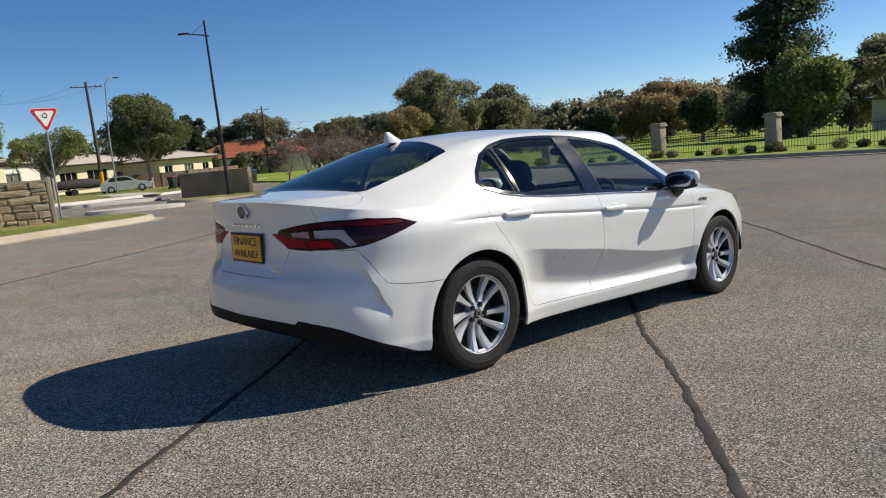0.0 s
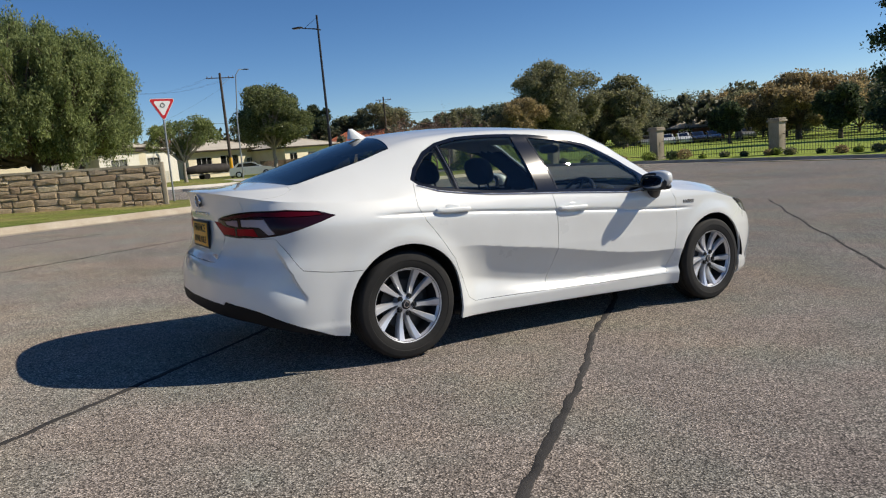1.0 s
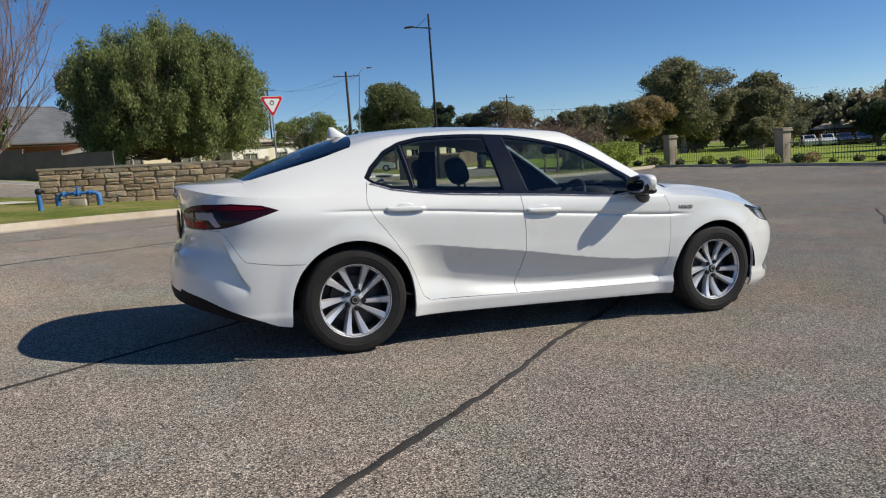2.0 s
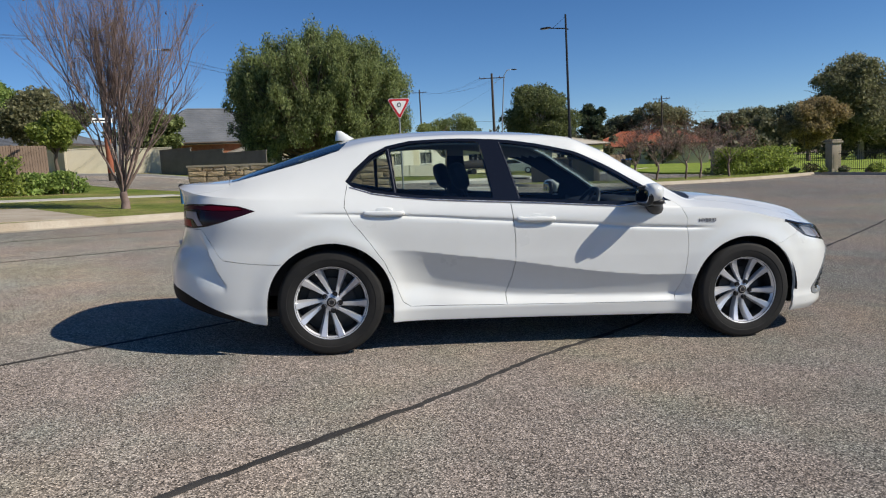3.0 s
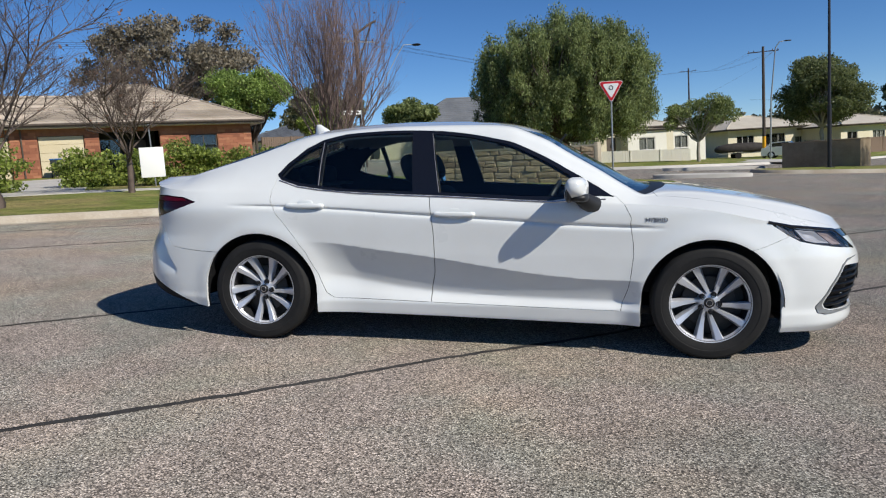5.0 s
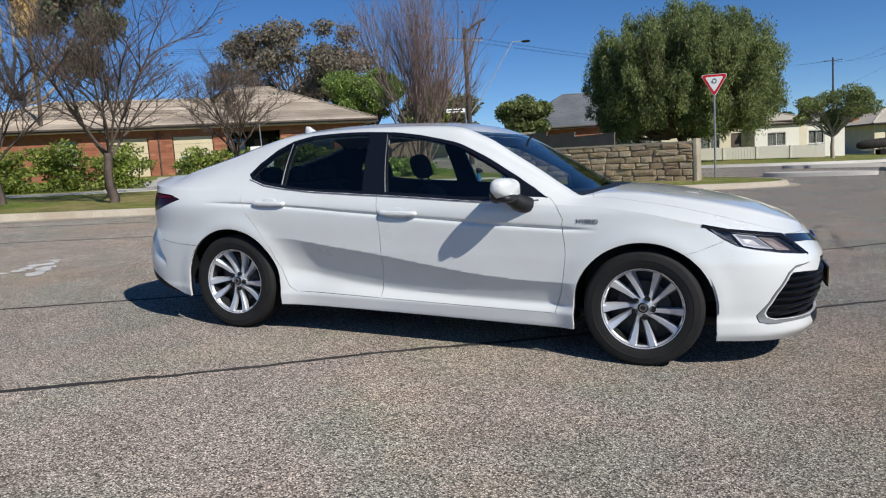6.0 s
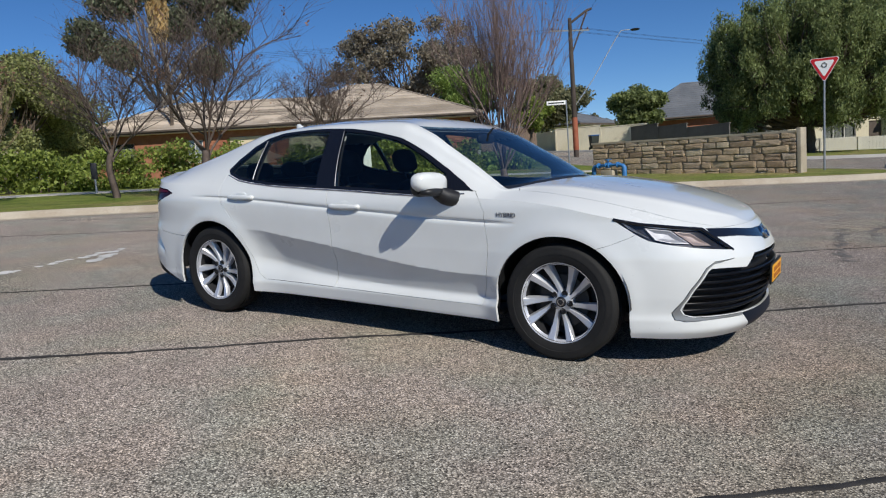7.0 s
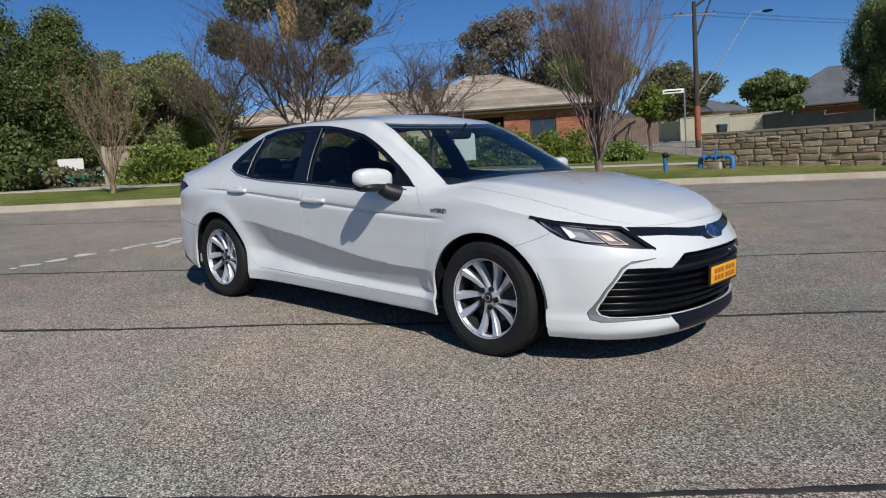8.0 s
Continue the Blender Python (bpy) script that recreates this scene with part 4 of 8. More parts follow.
def wheel_parts(parent, x, sy):
    """A wheel: tyre, ten-spoke rim, disc and nuts, its outer face towards sy."""
    w = new("wheel")
    w.parent = parent
    w.matrix_basis = pose(x, sy * 0.80, WHEEL_R, 0, 0, 0 if sy > 0 else 180)
    bm = bmesh.new()                                       # outer face towards +y
    prof = [(0.222, -0.09), (0.232, -0.098), (0.262, -0.106), (0.292, -0.108), (0.318, -0.098), (0.329, -0.085)]
    for y in (-0.055, -0.018, 0.018, 0.055):
        prof += [(0.333, y - 0.012), (0.333, y - 0.006), (0.325, y - 0.004), (0.325, y + 0.004), (0.333, y + 0.006), (0.333, y + 0.012)]
    prof += [(0.329, 0.085), (0.318, 0.098), (0.310, 0.1025), (0.307, 0.1025), (0.292, 0.108), (0.276, 0.1085), (0.274, 0.1065), (0.262, 0.106), (0.240, 0.100), (0.232, 0.098), (0.222, 0.09)]
    lathe(bm, prof, 64)
    part("tyre", bm, RUBBER, w, "black road tyre with worn tread")
    bm = bmesh.new()
    lathe(bm, [(0.222, 0.086), (0.2265, 0.0975), (0.2295, 0.099), (0.231, 0.094), (0.222, 0.078), (0.214, 0.068)], 64)
    rim = part("rim", bm, ALLOY, w, "silver alloy rim with ten twisted spokes")
    bm = bmesh.new()
    lathe(bm, [(0.2145, 0.068), (0.206, 0.0), (0.206, -0.08), (0.222, -0.09)], 48)
    part("barrel", bm, BARREL, w, "dark inside of the rim")
    for k in range(10):
        bm = bmesh.new()
        twin = 0.055 if k % 2 else -0.055
        a0 = 2 * math.pi * k / 10 + twin
        hub, tip = Vector((0.040 * math.cos(a0 + 0.42), 0.040 * math.sin(a0 + 0.42))), Vector((0.221 * math.cos(a0), 0.221 * math.sin(a0)))
        along = (tip - hub).normalized()
        across = Vector((-along.y, along.x))
        rows = []
        for j in range(9):
            t = j / 8
            c = hub.lerp(tip, t)
            half = 0.0105 + 0.018 * t ** 1.2
            face = 0.056 + 0.030 * t ** 1.6 - 0.010 * math.sin(math.pi * t)
            rows.append([bm.verts.new((c.x + across.x * off, h, c.y + across.y * off)) for off, h in ((-half, face - 0.034), (-half * 0.95, face - 0.004), (-half * 0.80, face), (half * 0.42, face - 0.001), (half * 0.86, face - 0.016), (half, face - 0.036))])
        for a, b in zip(rows, rows[1:]):
            for j in range(5):
                bm.faces.new((a[j], a[j + 1], b[j + 1], b[j]))
        part("spoke", bm, ALLOY, w)
    bm = bmesh.new()
    lathe(bm, [(0.0005, 0.058), (0.046, 0.057), (0.056, 0.052), (0.062, 0.03), (0.068, 0.0)], 40)
    part("hub", bm, ALLOY, w)
    bm = bmesh.new()
    lathe(bm, [(0.0005, 0.066), (0.024, 0.065), (0.030, 0.060), (0.031, 0.055)], 32)
    cap = part("centre_cap", bm, BLACK_PLASTIC, w, "small dark centre cap")
    bm = bmesh.new()
    lathe(bm, [(0.014, 0.0655), (0.015, 0.068), (0.0195, 0.068), (0.0205, 0.0650)], 24)
    part("ring", bm, CHROME, cap)
    for k in range(5):
        bm = bmesh.new()
        a = 2 * math.pi * (k + 0.5) / 5 + 0.1
        lathe(bm, [(0.0005, 0.062), (0.009, 0.062), (0.0095, 0.05), (0.015, 0.049), (0.015, 0.058), (0.0165, 0.0585), (0.018, 0.05)], 16, m=Matrix.Translation((0.054 * math.cos(a), 0.006, 0.054 * math.sin(a))))
        part("wheel_nut", bm, BLACK_PLASTIC, w)
    bm = bmesh.new()
    lathe(bm, [(0.07, 0.012), (0.150, 0.012), (0.152, 0.0), (0.07, -0.002)], 40)
    lathe(bm, [(0.0005, -0.03), (0.204, -0.03), (0.204, -0.034)], 40)
    part("brake_disc", bm, DISC, w, "dull steel brake disc")
    return w


def ellipsoid(bm, c, r, power=2.4, nu=28, nv=16, keep=None):
    """A rounded box: a superellipsoid with half sizes r at c."""
    def pw(v, e):
        return math.copysign(abs(v) ** e, v)
    e, rows = 2 / power, []
    for j in range(nv + 1):
        b = -math.pi / 2 + math.pi * j / nv
        rows.append([bm.verts.new((c[0] + r[0] * pw(math.cos(b), e) * pw(math.cos(a), e), c[1] + r[1] * pw(math.cos(b), e) * pw(math.sin(a), e), c[2] + r[2] * pw(math.sin(b), e))) for a in (2 * math.pi * i / nu for i in range(nu))])
    for p, q in zip(rows, rows[1:]):
        for i in range(nu):
            bm.faces.new((p[i], p[(i + 1) % nu], q[(i + 1) % nu], q[i]))
    bmesh.ops.remove_doubles(bm, verts=bm.verts[:], dist=1e-5)
    return bm


LAMP_PIECES = {"red_segment", "stop_segment", "indicator_segment", "reverse_segment", "upper_segment"}


def badge(name, words, size, mat, parent, at, face, label=""):
    """Lettering that faces back, sideways or ahead."""
    ax = {"back": ((0, -1, 0), (0, 0, 1), (-1, 0, 0)), "side": ((1, 0, 0), (0, 0, 1), (0, -1, 0)), "ahead": ((0, 1, 0), (0, 0, 1), (1, 0, 0))}[face]
    m = Matrix([(*[a[i] for a in ax], at[i]) for i in range(3)] + [(0, 0, 0, 1)])
    return text_mesh(name, words, size, mat, parent, m, 0.0012, label)


def plate(parent, x, z0, z1, sign, words, label):
    """A number plate's place: a black frame, a yellow plate and its writing."""
    bm = bmesh.new()
    box(bm, x, -0.192, z0, x + sign * 0.012, 0.192, z1, 0.004)
    frame_ob = part("plate_frame", bm, BLACK_PLASTIC, parent, "black plate frame")
    bm = bmesh.new()
    box(bm, x + sign * 0.009, -0.178, z0 + 0.013, x + sign * 0.015, 0.178, z1 - 0.013, 0.002)
    pl = part("plate", bm, YELLOW, frame_ob, label)
    return frame_ob, pl


def sedan():
    car = thing("sedan_car", "white four-door sedan parked on the asphalt, clean", "car")
    panels, whole = skin_panels()
    look_of = {
        "body": (PAINT, "white painted steel shell"), "front_bumper": (PAINT, ""), "bonnet": (PAINT, ""), "grille_bar": (GLOSS_BLACK, "gloss black bar between the headlights"),
        "headlight": (CLEAR, "clear wedge-shaped headlight"), "intake": (BLACK_PLASTIC, ""), "splitter": (NAVY, "dark glossy lower lip"),
        "rear_door": (PAINT, ""), "front_door": (PAINT, ""), "window_frame": (GLOSS_BLACK, "black window surround"),
        "quarter_glass": (TINT, "tinted glass"), "rear_side_glass": (TINT, "tinted glass"), "front_side_glass": (TINT, "tinted glass"),
        "windscreen": (SCREEN, "sloping windscreen glass"), "cowl": (BLACK_PLASTIC, "black cowl panel"), "rear_window": (REAR_GLASS, "dark tinted rear window"),
        "intake_trim": (SATIN, "satin silver intake surround"), "red_segment": (RED_LENS, "red lens"), "stop_segment": (RED_LENS, "red lens"),
        "indicator_segment": (PINK_LENS, "smoky pink lens"), "reverse_segment": (PALE_LENS, "clear silvery lens"), "upper_segment": (MAROON_LENS, "deep red lens"),
        "boot_lid": (PAINT, ""), "rear_bumper": (PAINT, ""), "valance": (VALANCE, "black lower bumper valance"), "taillight": (SMOKED_LENS, "dark red wrap-round tail lamp"),
    }
    sided = {"headlight", "rear_door", "front_door", "window_frame", "quarter_glass", "rear_side_glass", "front_side_glass", "taillight", "intake_trim"} | LAMP_PIECES
    made = {}
    for name, bm in panels.items():
        mat, label = look_of[name]
        if name == "intake_trim":
            outward(bm)
            for v in bm.verts:
                v.co += v.normal * 0.005
        if name in ("headlight", "taillight", "intake"):
            lens = bm.copy()
            made[name + "_flat"] = lens
        if name == "intake":
            bm.free()
            continue
        finish_panel(bm, 0.0012 if "glass" in name or name in ("front_bumper", "body") or name in ("windscreen", "rear_window", "window_frame", "cowl") else 0.0024)
        if name in sided:
            own = made["taillight"] if name in LAMP_PIECES else (car, car)
            ob = keep_part(name, mirrored(bm), mat, own[0], label)        # the driver's side
            made[name] = [ob, keep_part(name, bm, mat, own[1], label)]
        else:
            made[name] = [keep_part(name, both(bm), mat, car, label)]
        if "glass" in name or name in ("windscreen", "rear_window", "headlight"):
            for o in made[name]:
                o.visible_shadow = "glass" not in name and name != "headlight"
    # lining of the cabin, drawn in from the skin
    outward(whole)
    for v in whole.verts:
        v.co -= v.normal * 0.03
        v.co.y = max(v.co.y, 0.0)
    bmesh.ops.delete(whole, geom=[f for f in whole.faces if f.calc_center_median().x > 1.35 or f.calc_center_median().x < -2.1], context="FACES")
    roof = whole.copy()
    bmesh.ops.delete(roof, geom=[f for f in roof.faces if f.calc_center_median().z < 1.27 or abs(f.calc_center_median().x + 0.4) > 0.9], context="FACES")
    bmesh.ops.delete(whole, geom=[f for f in whole.faces if not (f.calc_center_median().z < 1.27 or abs(f.calc_center_median().x + 0.4) > 0.9)], context="FACES")
    keep_part("cabin_lining", both(whole), CABIN, car, "dark grey cabin lining")
    keep_part("headliner", both(roof), mottled("grey_headliner", (0.42, 0.41, 0.39), (0.48, 0.47, 0.45), 5, 200, 0.95, 0.2, 0.001), car, "pale grey roof lining")
    # floor pan, wheel houses, bulkheads
    bm = bmesh.new()
    box(bm, -1.9, -0.62, 0.20, 1.85, 0.62, 0.26, 0.02)
    part("floor_pan", bm, BLACK_PLASTIC, car, "black underbody")
    bm = bmesh.new()
    box(bm, -1.02, -0.79, 0.20, 1.0, 0.79, 0.24, 0.02)
    part("floor_pan", bm, BLACK_PLASTIC, car, "black underbody")
    for x in WHEEL_X:
        for sy in (1, -1):
            bm = bmesh.new()
            arc = [(x + 0.403 * math.cos(a), WHEEL_R + 0.394 * math.sin(a)) for a in np.linspace(-0.02, math.pi + 0.02, 26)]
            rows = [[bm.verts.new((px, sy * y, pz)) for px, pz in arc] for y in (0.52, 0.70, 0.885)]
            for a, b in zip(rows, rows[1:]):
                for i in range(len(arc) - 1):
                    bm.faces.new((a[i], a[i + 1], b[i + 1], b[i]))
            bm.faces.new(rows[0])
            part("arch_liner", bm, BLACK_PLASTIC, car)
            wheel_parts(car, x, sy)
    bm = bmesh.new()
    box(bm, 1.30, -0.72, 0.25, 1.36, 0.72, 0.90, 0.0)
    part("bulkhead", bm, CABIN, car)
    bm = bmesh.new()
    box(bm, -1.98, -0.66, 0.25, -1.92, 0.66, 0.98, 0.0)
    part("bulkhead", bm, CABIN, car)
    bm = bmesh.new()
    box(bm, -2.0, -0.62, 0.98, -1.28, 0.62, 1.0, 0.01)
    part("parcel_shelf", bm, CABIN, car)
    # cabin
    bm = bmesh.new()
    ellipsoid(bm, (0.88, 0, 0.84), (0.36, 0.76, 0.11), 3.2)
    part("dashboard", bm, CABIN, car, "black dashboard")
    bm = bmesh.new()
    ellipsoid(bm, (0.62, -0.37, 0.93), (0.12, 0.17, 0.05), 2.6, 20, 10)
    part("instrument_hood", bm, CABIN, car)
    bm = bmesh.new()
    m = pose(0.42, -0.37, 0.86, 0, -62, 0)
    tube(bm, [m @ Vector((0.185 * math.cos(a), 0.185 * math.sin(a), 0)) for a in np.linspace(0, 2 * math.pi, 33)], 0.016, 8, False)
    ellipsoid(bm, tuple(m @ Vector((0, 0, 0.01))), (0.04, 0.075, 0.06), 2.4, 14, 8)
    for a in (0.0, math.pi, -math.pi / 2):
        tube(bm, [m @ Vector((0.05 * math.cos(a + 1.57), 0.05 * math.sin(a + 1.57), 0)), m @ Vector((0.185 * math.cos(a + 1.57), 0.185 * math.sin(a + 1.57), 0))], 0.013, 6)
    part("steering_wheel", bm, BLACK_PLASTIC, car, "black three-spoke steering wheel")
    for sx, sy in ((-0.12, -0.37), (-0.12, 0.37)):
        bm = bmesh.new()
        ellipsoid(bm, (sx + 0.12, sy, 0.43), (0.28, 0.25, 0.11), 3, 24, 12)
        seat = part("front_seat", bm, SEAT_CLOTH, car, "dark cloth front seat")
        tilt = pose(sx - 0.14, sy, 0.44, 0, -20, 0)
        bm = bmesh.new()
        ellipsoid(bm, (0, 0, 0.25), (0.085, 0.24, 0.31), 2.9, 24, 14)
        bmesh.ops.transform(bm, matrix=tilt, verts=bm.verts[:])
        part("backrest", bm, SEAT_CLOTH, seat)
        bm = bmesh.new()
        ellipsoid(bm, (0, 0, 0.72), (0.055, 0.14, 0.10), 2.8, 20, 12)
        tube(bm, [(0, -0.06, 0.56), (0, -0.06, 0.66)], 0.008, 6)
        tube(bm, [(0, 0.06, 0.56), (0, 0.06, 0.66)], 0.008, 6)
        bmesh.ops.transform(bm, matrix=tilt, verts=bm.verts[:])
        part("headrest", bm, SEAT_CLOTH, seat)
    bm = bmesh.new()
    ellipsoid(bm, (-0.98, 0, 0.52), (0.28, 0.66, 0.12), 3.4, 28, 12)
    seat = part("rear_seat", bm, SEAT_CLOTH, car, "dark cloth rear bench")
    bm = bmesh.new()
    ellipsoid(bm, (0, 0, 0.24), (0.09, 0.64, 0.28), 3.4, 28, 14)
    bmesh.ops.transform(bm, matrix=pose(-1.26, 0, 0.55, 0, -24, 0), verts=bm.verts[:])
    part("backrest", bm, SEAT_CLOTH, seat)
    for sy in (-0.38, 0, 0.38):
        bm = bmesh.new()
        ellipsoid(bm, (-1.42, sy, 1.06), (0.05, 0.13, 0.075), 2.8, 18, 10)
        part("headrest", bm, SEAT_CLOTH, seat)
    bm = bmesh.new()
    ellipsoid(bm, (0.47, 0, 1.27), (0.02, 0.12, 0.035), 3, 18, 10)
    tube(bm, [(0.49, 0, 1.30), (0.53, 0, 1.345)], 0.008, 6)
    part("interior_mirror", bm, BLACK_PLASTIC, car)
    # doors: handles
    for name, xs, z in (("front_door", -0.10, 0.846), ("rear_door", -1.08, 0.893)):
        for ob, sy in zip(made[name], (-1, 1)):
            y = float(flank(xs, z)) * 0.999
            bm = bmesh.new()
            ellipsoid(bm, (xs, sy * (y + 0.017), z), (0.125, 0.013, 0.017), 2.6, 28, 10)
            for dx in (-0.105, 0.105):
                ellipsoid(bm, (xs + dx, sy * (y + 0.004), z), (0.026, 0.018, 0.017), 2.4, 14, 8)
            part("door_handle", bm, PAINT, ob, "white pull handle")
            bm = bmesh.new()
            ellipsoid(bm, (xs + 0.0, sy * (y - 0.006), z + 0.004), (0.062, 0.008, 0.036), 2.2, 22, 10)
            part("handle_recess", bm, PAINT, ob)
    # side mirrors
    for sy in (-1, 1):
        mir = new("side_mirror")
        mir.parent = car
        bm = bmesh.new()
        ellipsoid(bm, (0.655, sy * 1.015, 1.006), (0.06, 0.13, 0.06), 2.7, 30, 18)
        for v in bm.verts:
            k = (abs(v.co.y) - 0.89) / 0.25
            v.co.x += -0.035 * k
            v.co.z += 0.012 * k - (0.02 * (1 - k) if v.co.z < 1.0 else 0)
        part("mirror_shell", bm, PAINT, mir, "white mirror shell")
        bm = bmesh.new()
        ellipsoid(bm, (0.652, sy * 1.0, 0.957), (0.056, 0.112, 0.028), 2.6, 26, 12)
        part("mirror_base", bm, BLACK_PLASTIC, mir, "black lower mirror housing")
        bm = bmesh.new()
        tube(bm, [(0.66, sy * 0.965, 0.955), (0.69, sy * 0.93, 0.925), (0.73, sy * 0.885, 0.905), (0.74, sy * 0.86, 0.905)], [0.045, 0.05, 0.052, 0.05], 12)
        part("mirror_foot", bm, BLACK_PLASTIC, mir, "black mirror foot")
        bm = bmesh.new()
        ellipsoid(bm, (0.592, sy * 1.012, 0.992), (0.020, 0.122, 0.066), 2.8, 26, 14)
        part("bezel", bm, BLACK_PLASTIC, mir, "black rim round the mirror")
        bm = bmesh.new()
        ellipsoid(bm, (0.574, sy * 1.012, 0.992), (0.006, 0.098, 0.048), 3, 24, 12)
        part("mirror_glass", bm, material("mirror_glass", (0.34, 0.36, 0.40), 0.04, 1.0) if sy < 0 else bpy.data.materials["mirror_glass"], mir)
    # head and tail lamps: what lies behind the lenses
    for sy in (-1, 1):
        hl = made["headlight"][0 if sy < 0 else 1]
        bm = made["headlight_flat"].copy()
        outward(bm)
        for v in bm.verts:
            v.co -= v.normal * 0.022
        if sy < 0:
            bm = mirrored(bm)
        keep_part("lamp_bowl", bm, LAMP_BOWL, hl, "dark lamp bowl")
        for mat, inward, lift, poly in ((LAMP_GREY, (0.35, 0.9, 0.25), 0.006, [sp(1.745, 0.795), fp(0.835, 0.772), fp(0.815, 0.712), sp(1.815, 0.745), sp(1.775, 0.768)]),
                          (LAMP_SILVER, (0.75, 0.62, 0.2), 0.0, [fp(0.808, 0.764), fp(0.748, 0.750), fp(0.716, 0.680), fp(0.772, 0.688), fp(0.802, 0.703)]),
                          (LAMP_COPPER, (0.75, 0.62, 0.2), 0.0, [fp(0.738, 0.744), fp(0.682, 0.730), fp(0.634, 0.666), fp(0.704, 0.672)])):
            bm = bmesh.new()
            pts = [Vector(skin_low(u, v)) for u, v in poly]
            mid = sum(pts, Vector()) / len(pts)
            inward = Vector(inward).normalized()
            rings = []
            for shrink, deep in ((1.0, 0.020), (1.0, 0.010), (0.93, 0.010), (0.45, 0.018)):
                rings.append([bm.verts.new(((mid + (p - mid) * shrink - inward * (deep - lift)).x, sy * (mid + (p - mid) * shrink - inward * (deep - lift)).y, (mid + (p - mid) * shrink - inward * (deep - lift)).z)) for p in pts])
            for a, b in zip(rings, rings[1:]):
                for i in range(len(pts)):
                    bm.faces.new((a[i], a[(i + 1) % len(pts)], b[(i + 1) % len(pts)], b[i]))
            bm.faces.new(rings[-1])
            part("lamp_reflector", bm, mat, hl, "", False)
        bm = bmesh.new()
        tube(bm, [(1.80, sy * 0.81, 0.765), (1.95, sy * 0.755, 0.727), (2.06, sy * 0.675, 0.688), (2.16, sy * 0.58, 0.665)], 0.007, 6)
        part("light_strip", bm, LAMP_SILVER, hl, "bright lamp strip")
        bm = bmesh.new()
        brow = []
        for u, v in [sp(1.70, 0.812), fp(0.815, 0.787), fp(0.72, 0.767), fp(0.62, 0.752), fp(0.585, 0.706), fp(0.525, 0.636)]:
            q = skin_low(u, v)
            brow.append((q[0] - 0.002, sy * (q[1] - 0.002), q[2] - 0.004))
        tube(bm, brow, 0.010, 6)
        part("black_edge", bm, GLOSS_BLACK, hl, "black upper edge of the lamp")
    # lower grille: dark backing and slats that follow the nose
    bm = made["intake_flat"].copy()
    outward(bm)
    for v in bm.verts:
        v.co.x -= 0.06
        v.co.y *= 0.985
    keep_part("grille_backing", both(bm), BLACK_PLASTIC, car, "black grille backing")
    for z, ymax in ((0.318, 0.752), (0.356, 0.752), (0.394, 0.742), (0.432, 0.730), (0.470, 0.714), (0.508, 0.694), (0.572, 0.36)):
        bm = bmesh.new()
        rows = []
        for y in np.linspace(-ymax, ymax, 41):
            u = u_front(abs(float(y)) * 0.92 / 0.905)
            q = skin_low(u, low_v(u, z))
            back = 0.012
            rows.append([bm.verts.new((q[0] - back + dx, y * 0.99, z + dz)) for dx, dz in ((0, -0.009), (0.005, -0.004), (0.004, 0.004), (0, 0.008), (-0.03, 0.004), (-0.03, -0.006))])
        for a, b in zip(rows, rows[1:]):
            for i in range(6):
                bm.faces.new((a[i], a[(i + 1) % 6], b[(i + 1) % 6], b[i]))
        part("grille_slat", bm, SLAT, car)
    # unseen tray under the nose, added to keep sunlight out of the car's shadow
    bm = bmesh.new()
    rows = []
    for y in np.linspace(-0.80, 0.80, 33):
        u = u_front(abs(float(y)) * 0.92 / 0.905)
        q = skin_low(u, low_v(u, 0.23))
        rows.append([bm.verts.new((1.80, y, h)) for h in (0.245, 0.225)] + [bm.verts.new((max(float(q[0]) - 0.03, 1.81), y, h)) for h in (0.225, 0.245)])
    for a, b in zip(rows, rows[1:]):
        for i in range(4):
            bm.faces.new((a[i], a[(i + 1) % 4], b[(i + 1) % 4], b[i]))
    part("undertray", bm, BLACK_PLASTIC, car)
    # plates, badges, aerial
    fr, pl = plate(car, 2.386, 0.395, 0.515, 1, "", "yellow plate with dark characters")
    for z in (0.474, 0.436):
        for y in (-0.12, -0.075, -0.03, 0.03, 0.075, 0.12):
            bm = bmesh.new()
            box(bm, 2.400, y - 0.017, z - 0.013, 2.4025, y + 0.017, z + 0.013)
            part("character_bar", bm, ORANGE_INK, fr)
    fr, pl = plate(car, -2.392, 0.715, 0.885, -1, "", "yellow plate with two lines of writing")
    badge("plate_text", "FINANCE", 0.068, BLACK_PLASTIC, fr, (-2.4075, 0, 0.836), "back")
    badge("plate_text", "AVAILABLE", 0.060, BLACK_PLASTIC, fr, (-2.4075, 0, 0.765), "back")
    badge("badge_text", "HYBRID", 0.036, CHROME, car, (-2.403, -0.335, 0.683), "back", "small chrome lettering")
    badge("badge_text", "HYBRID", 0.036, DARK_CHROME, car, (1.09, -float(flank(1.09, 0.822)) - 0.002, 0.822), "side", "small dark lettering")
    for y in (-0.155, -0.10, -0.05, 0.0, 0.05, 0.10, 0.155):
        bm = bmesh.new()
        box(bm, -2.384, y - 0.016, 0.918, -2.391, y + 0.016, 0.936, 0.002)
        part("badge_bar", bm, CHROME, car)
    for x, z, sign, r in ((-2.403, 1.005, -1, 0.06), (2.320, 0.678, 1, 0.062)):
        bm = bmesh.new()
        lathe(bm, [(0.0005, 0.006), (r * 0.8, 0.005), (r * 0.86, 0.004)], 36, m=Matrix.Translation((x, 0, z)) @ pose(0, 0, 0, 36 if sign > 0 else -6, 0, -90 * sign) @ Matrix.Diagonal((1, 1, 0.70, 1)))
        em = part("emblem", bm, BLUE_BADGE if sign > 0 else DARK_CHROME, car, "oval badge with a chrome ring")
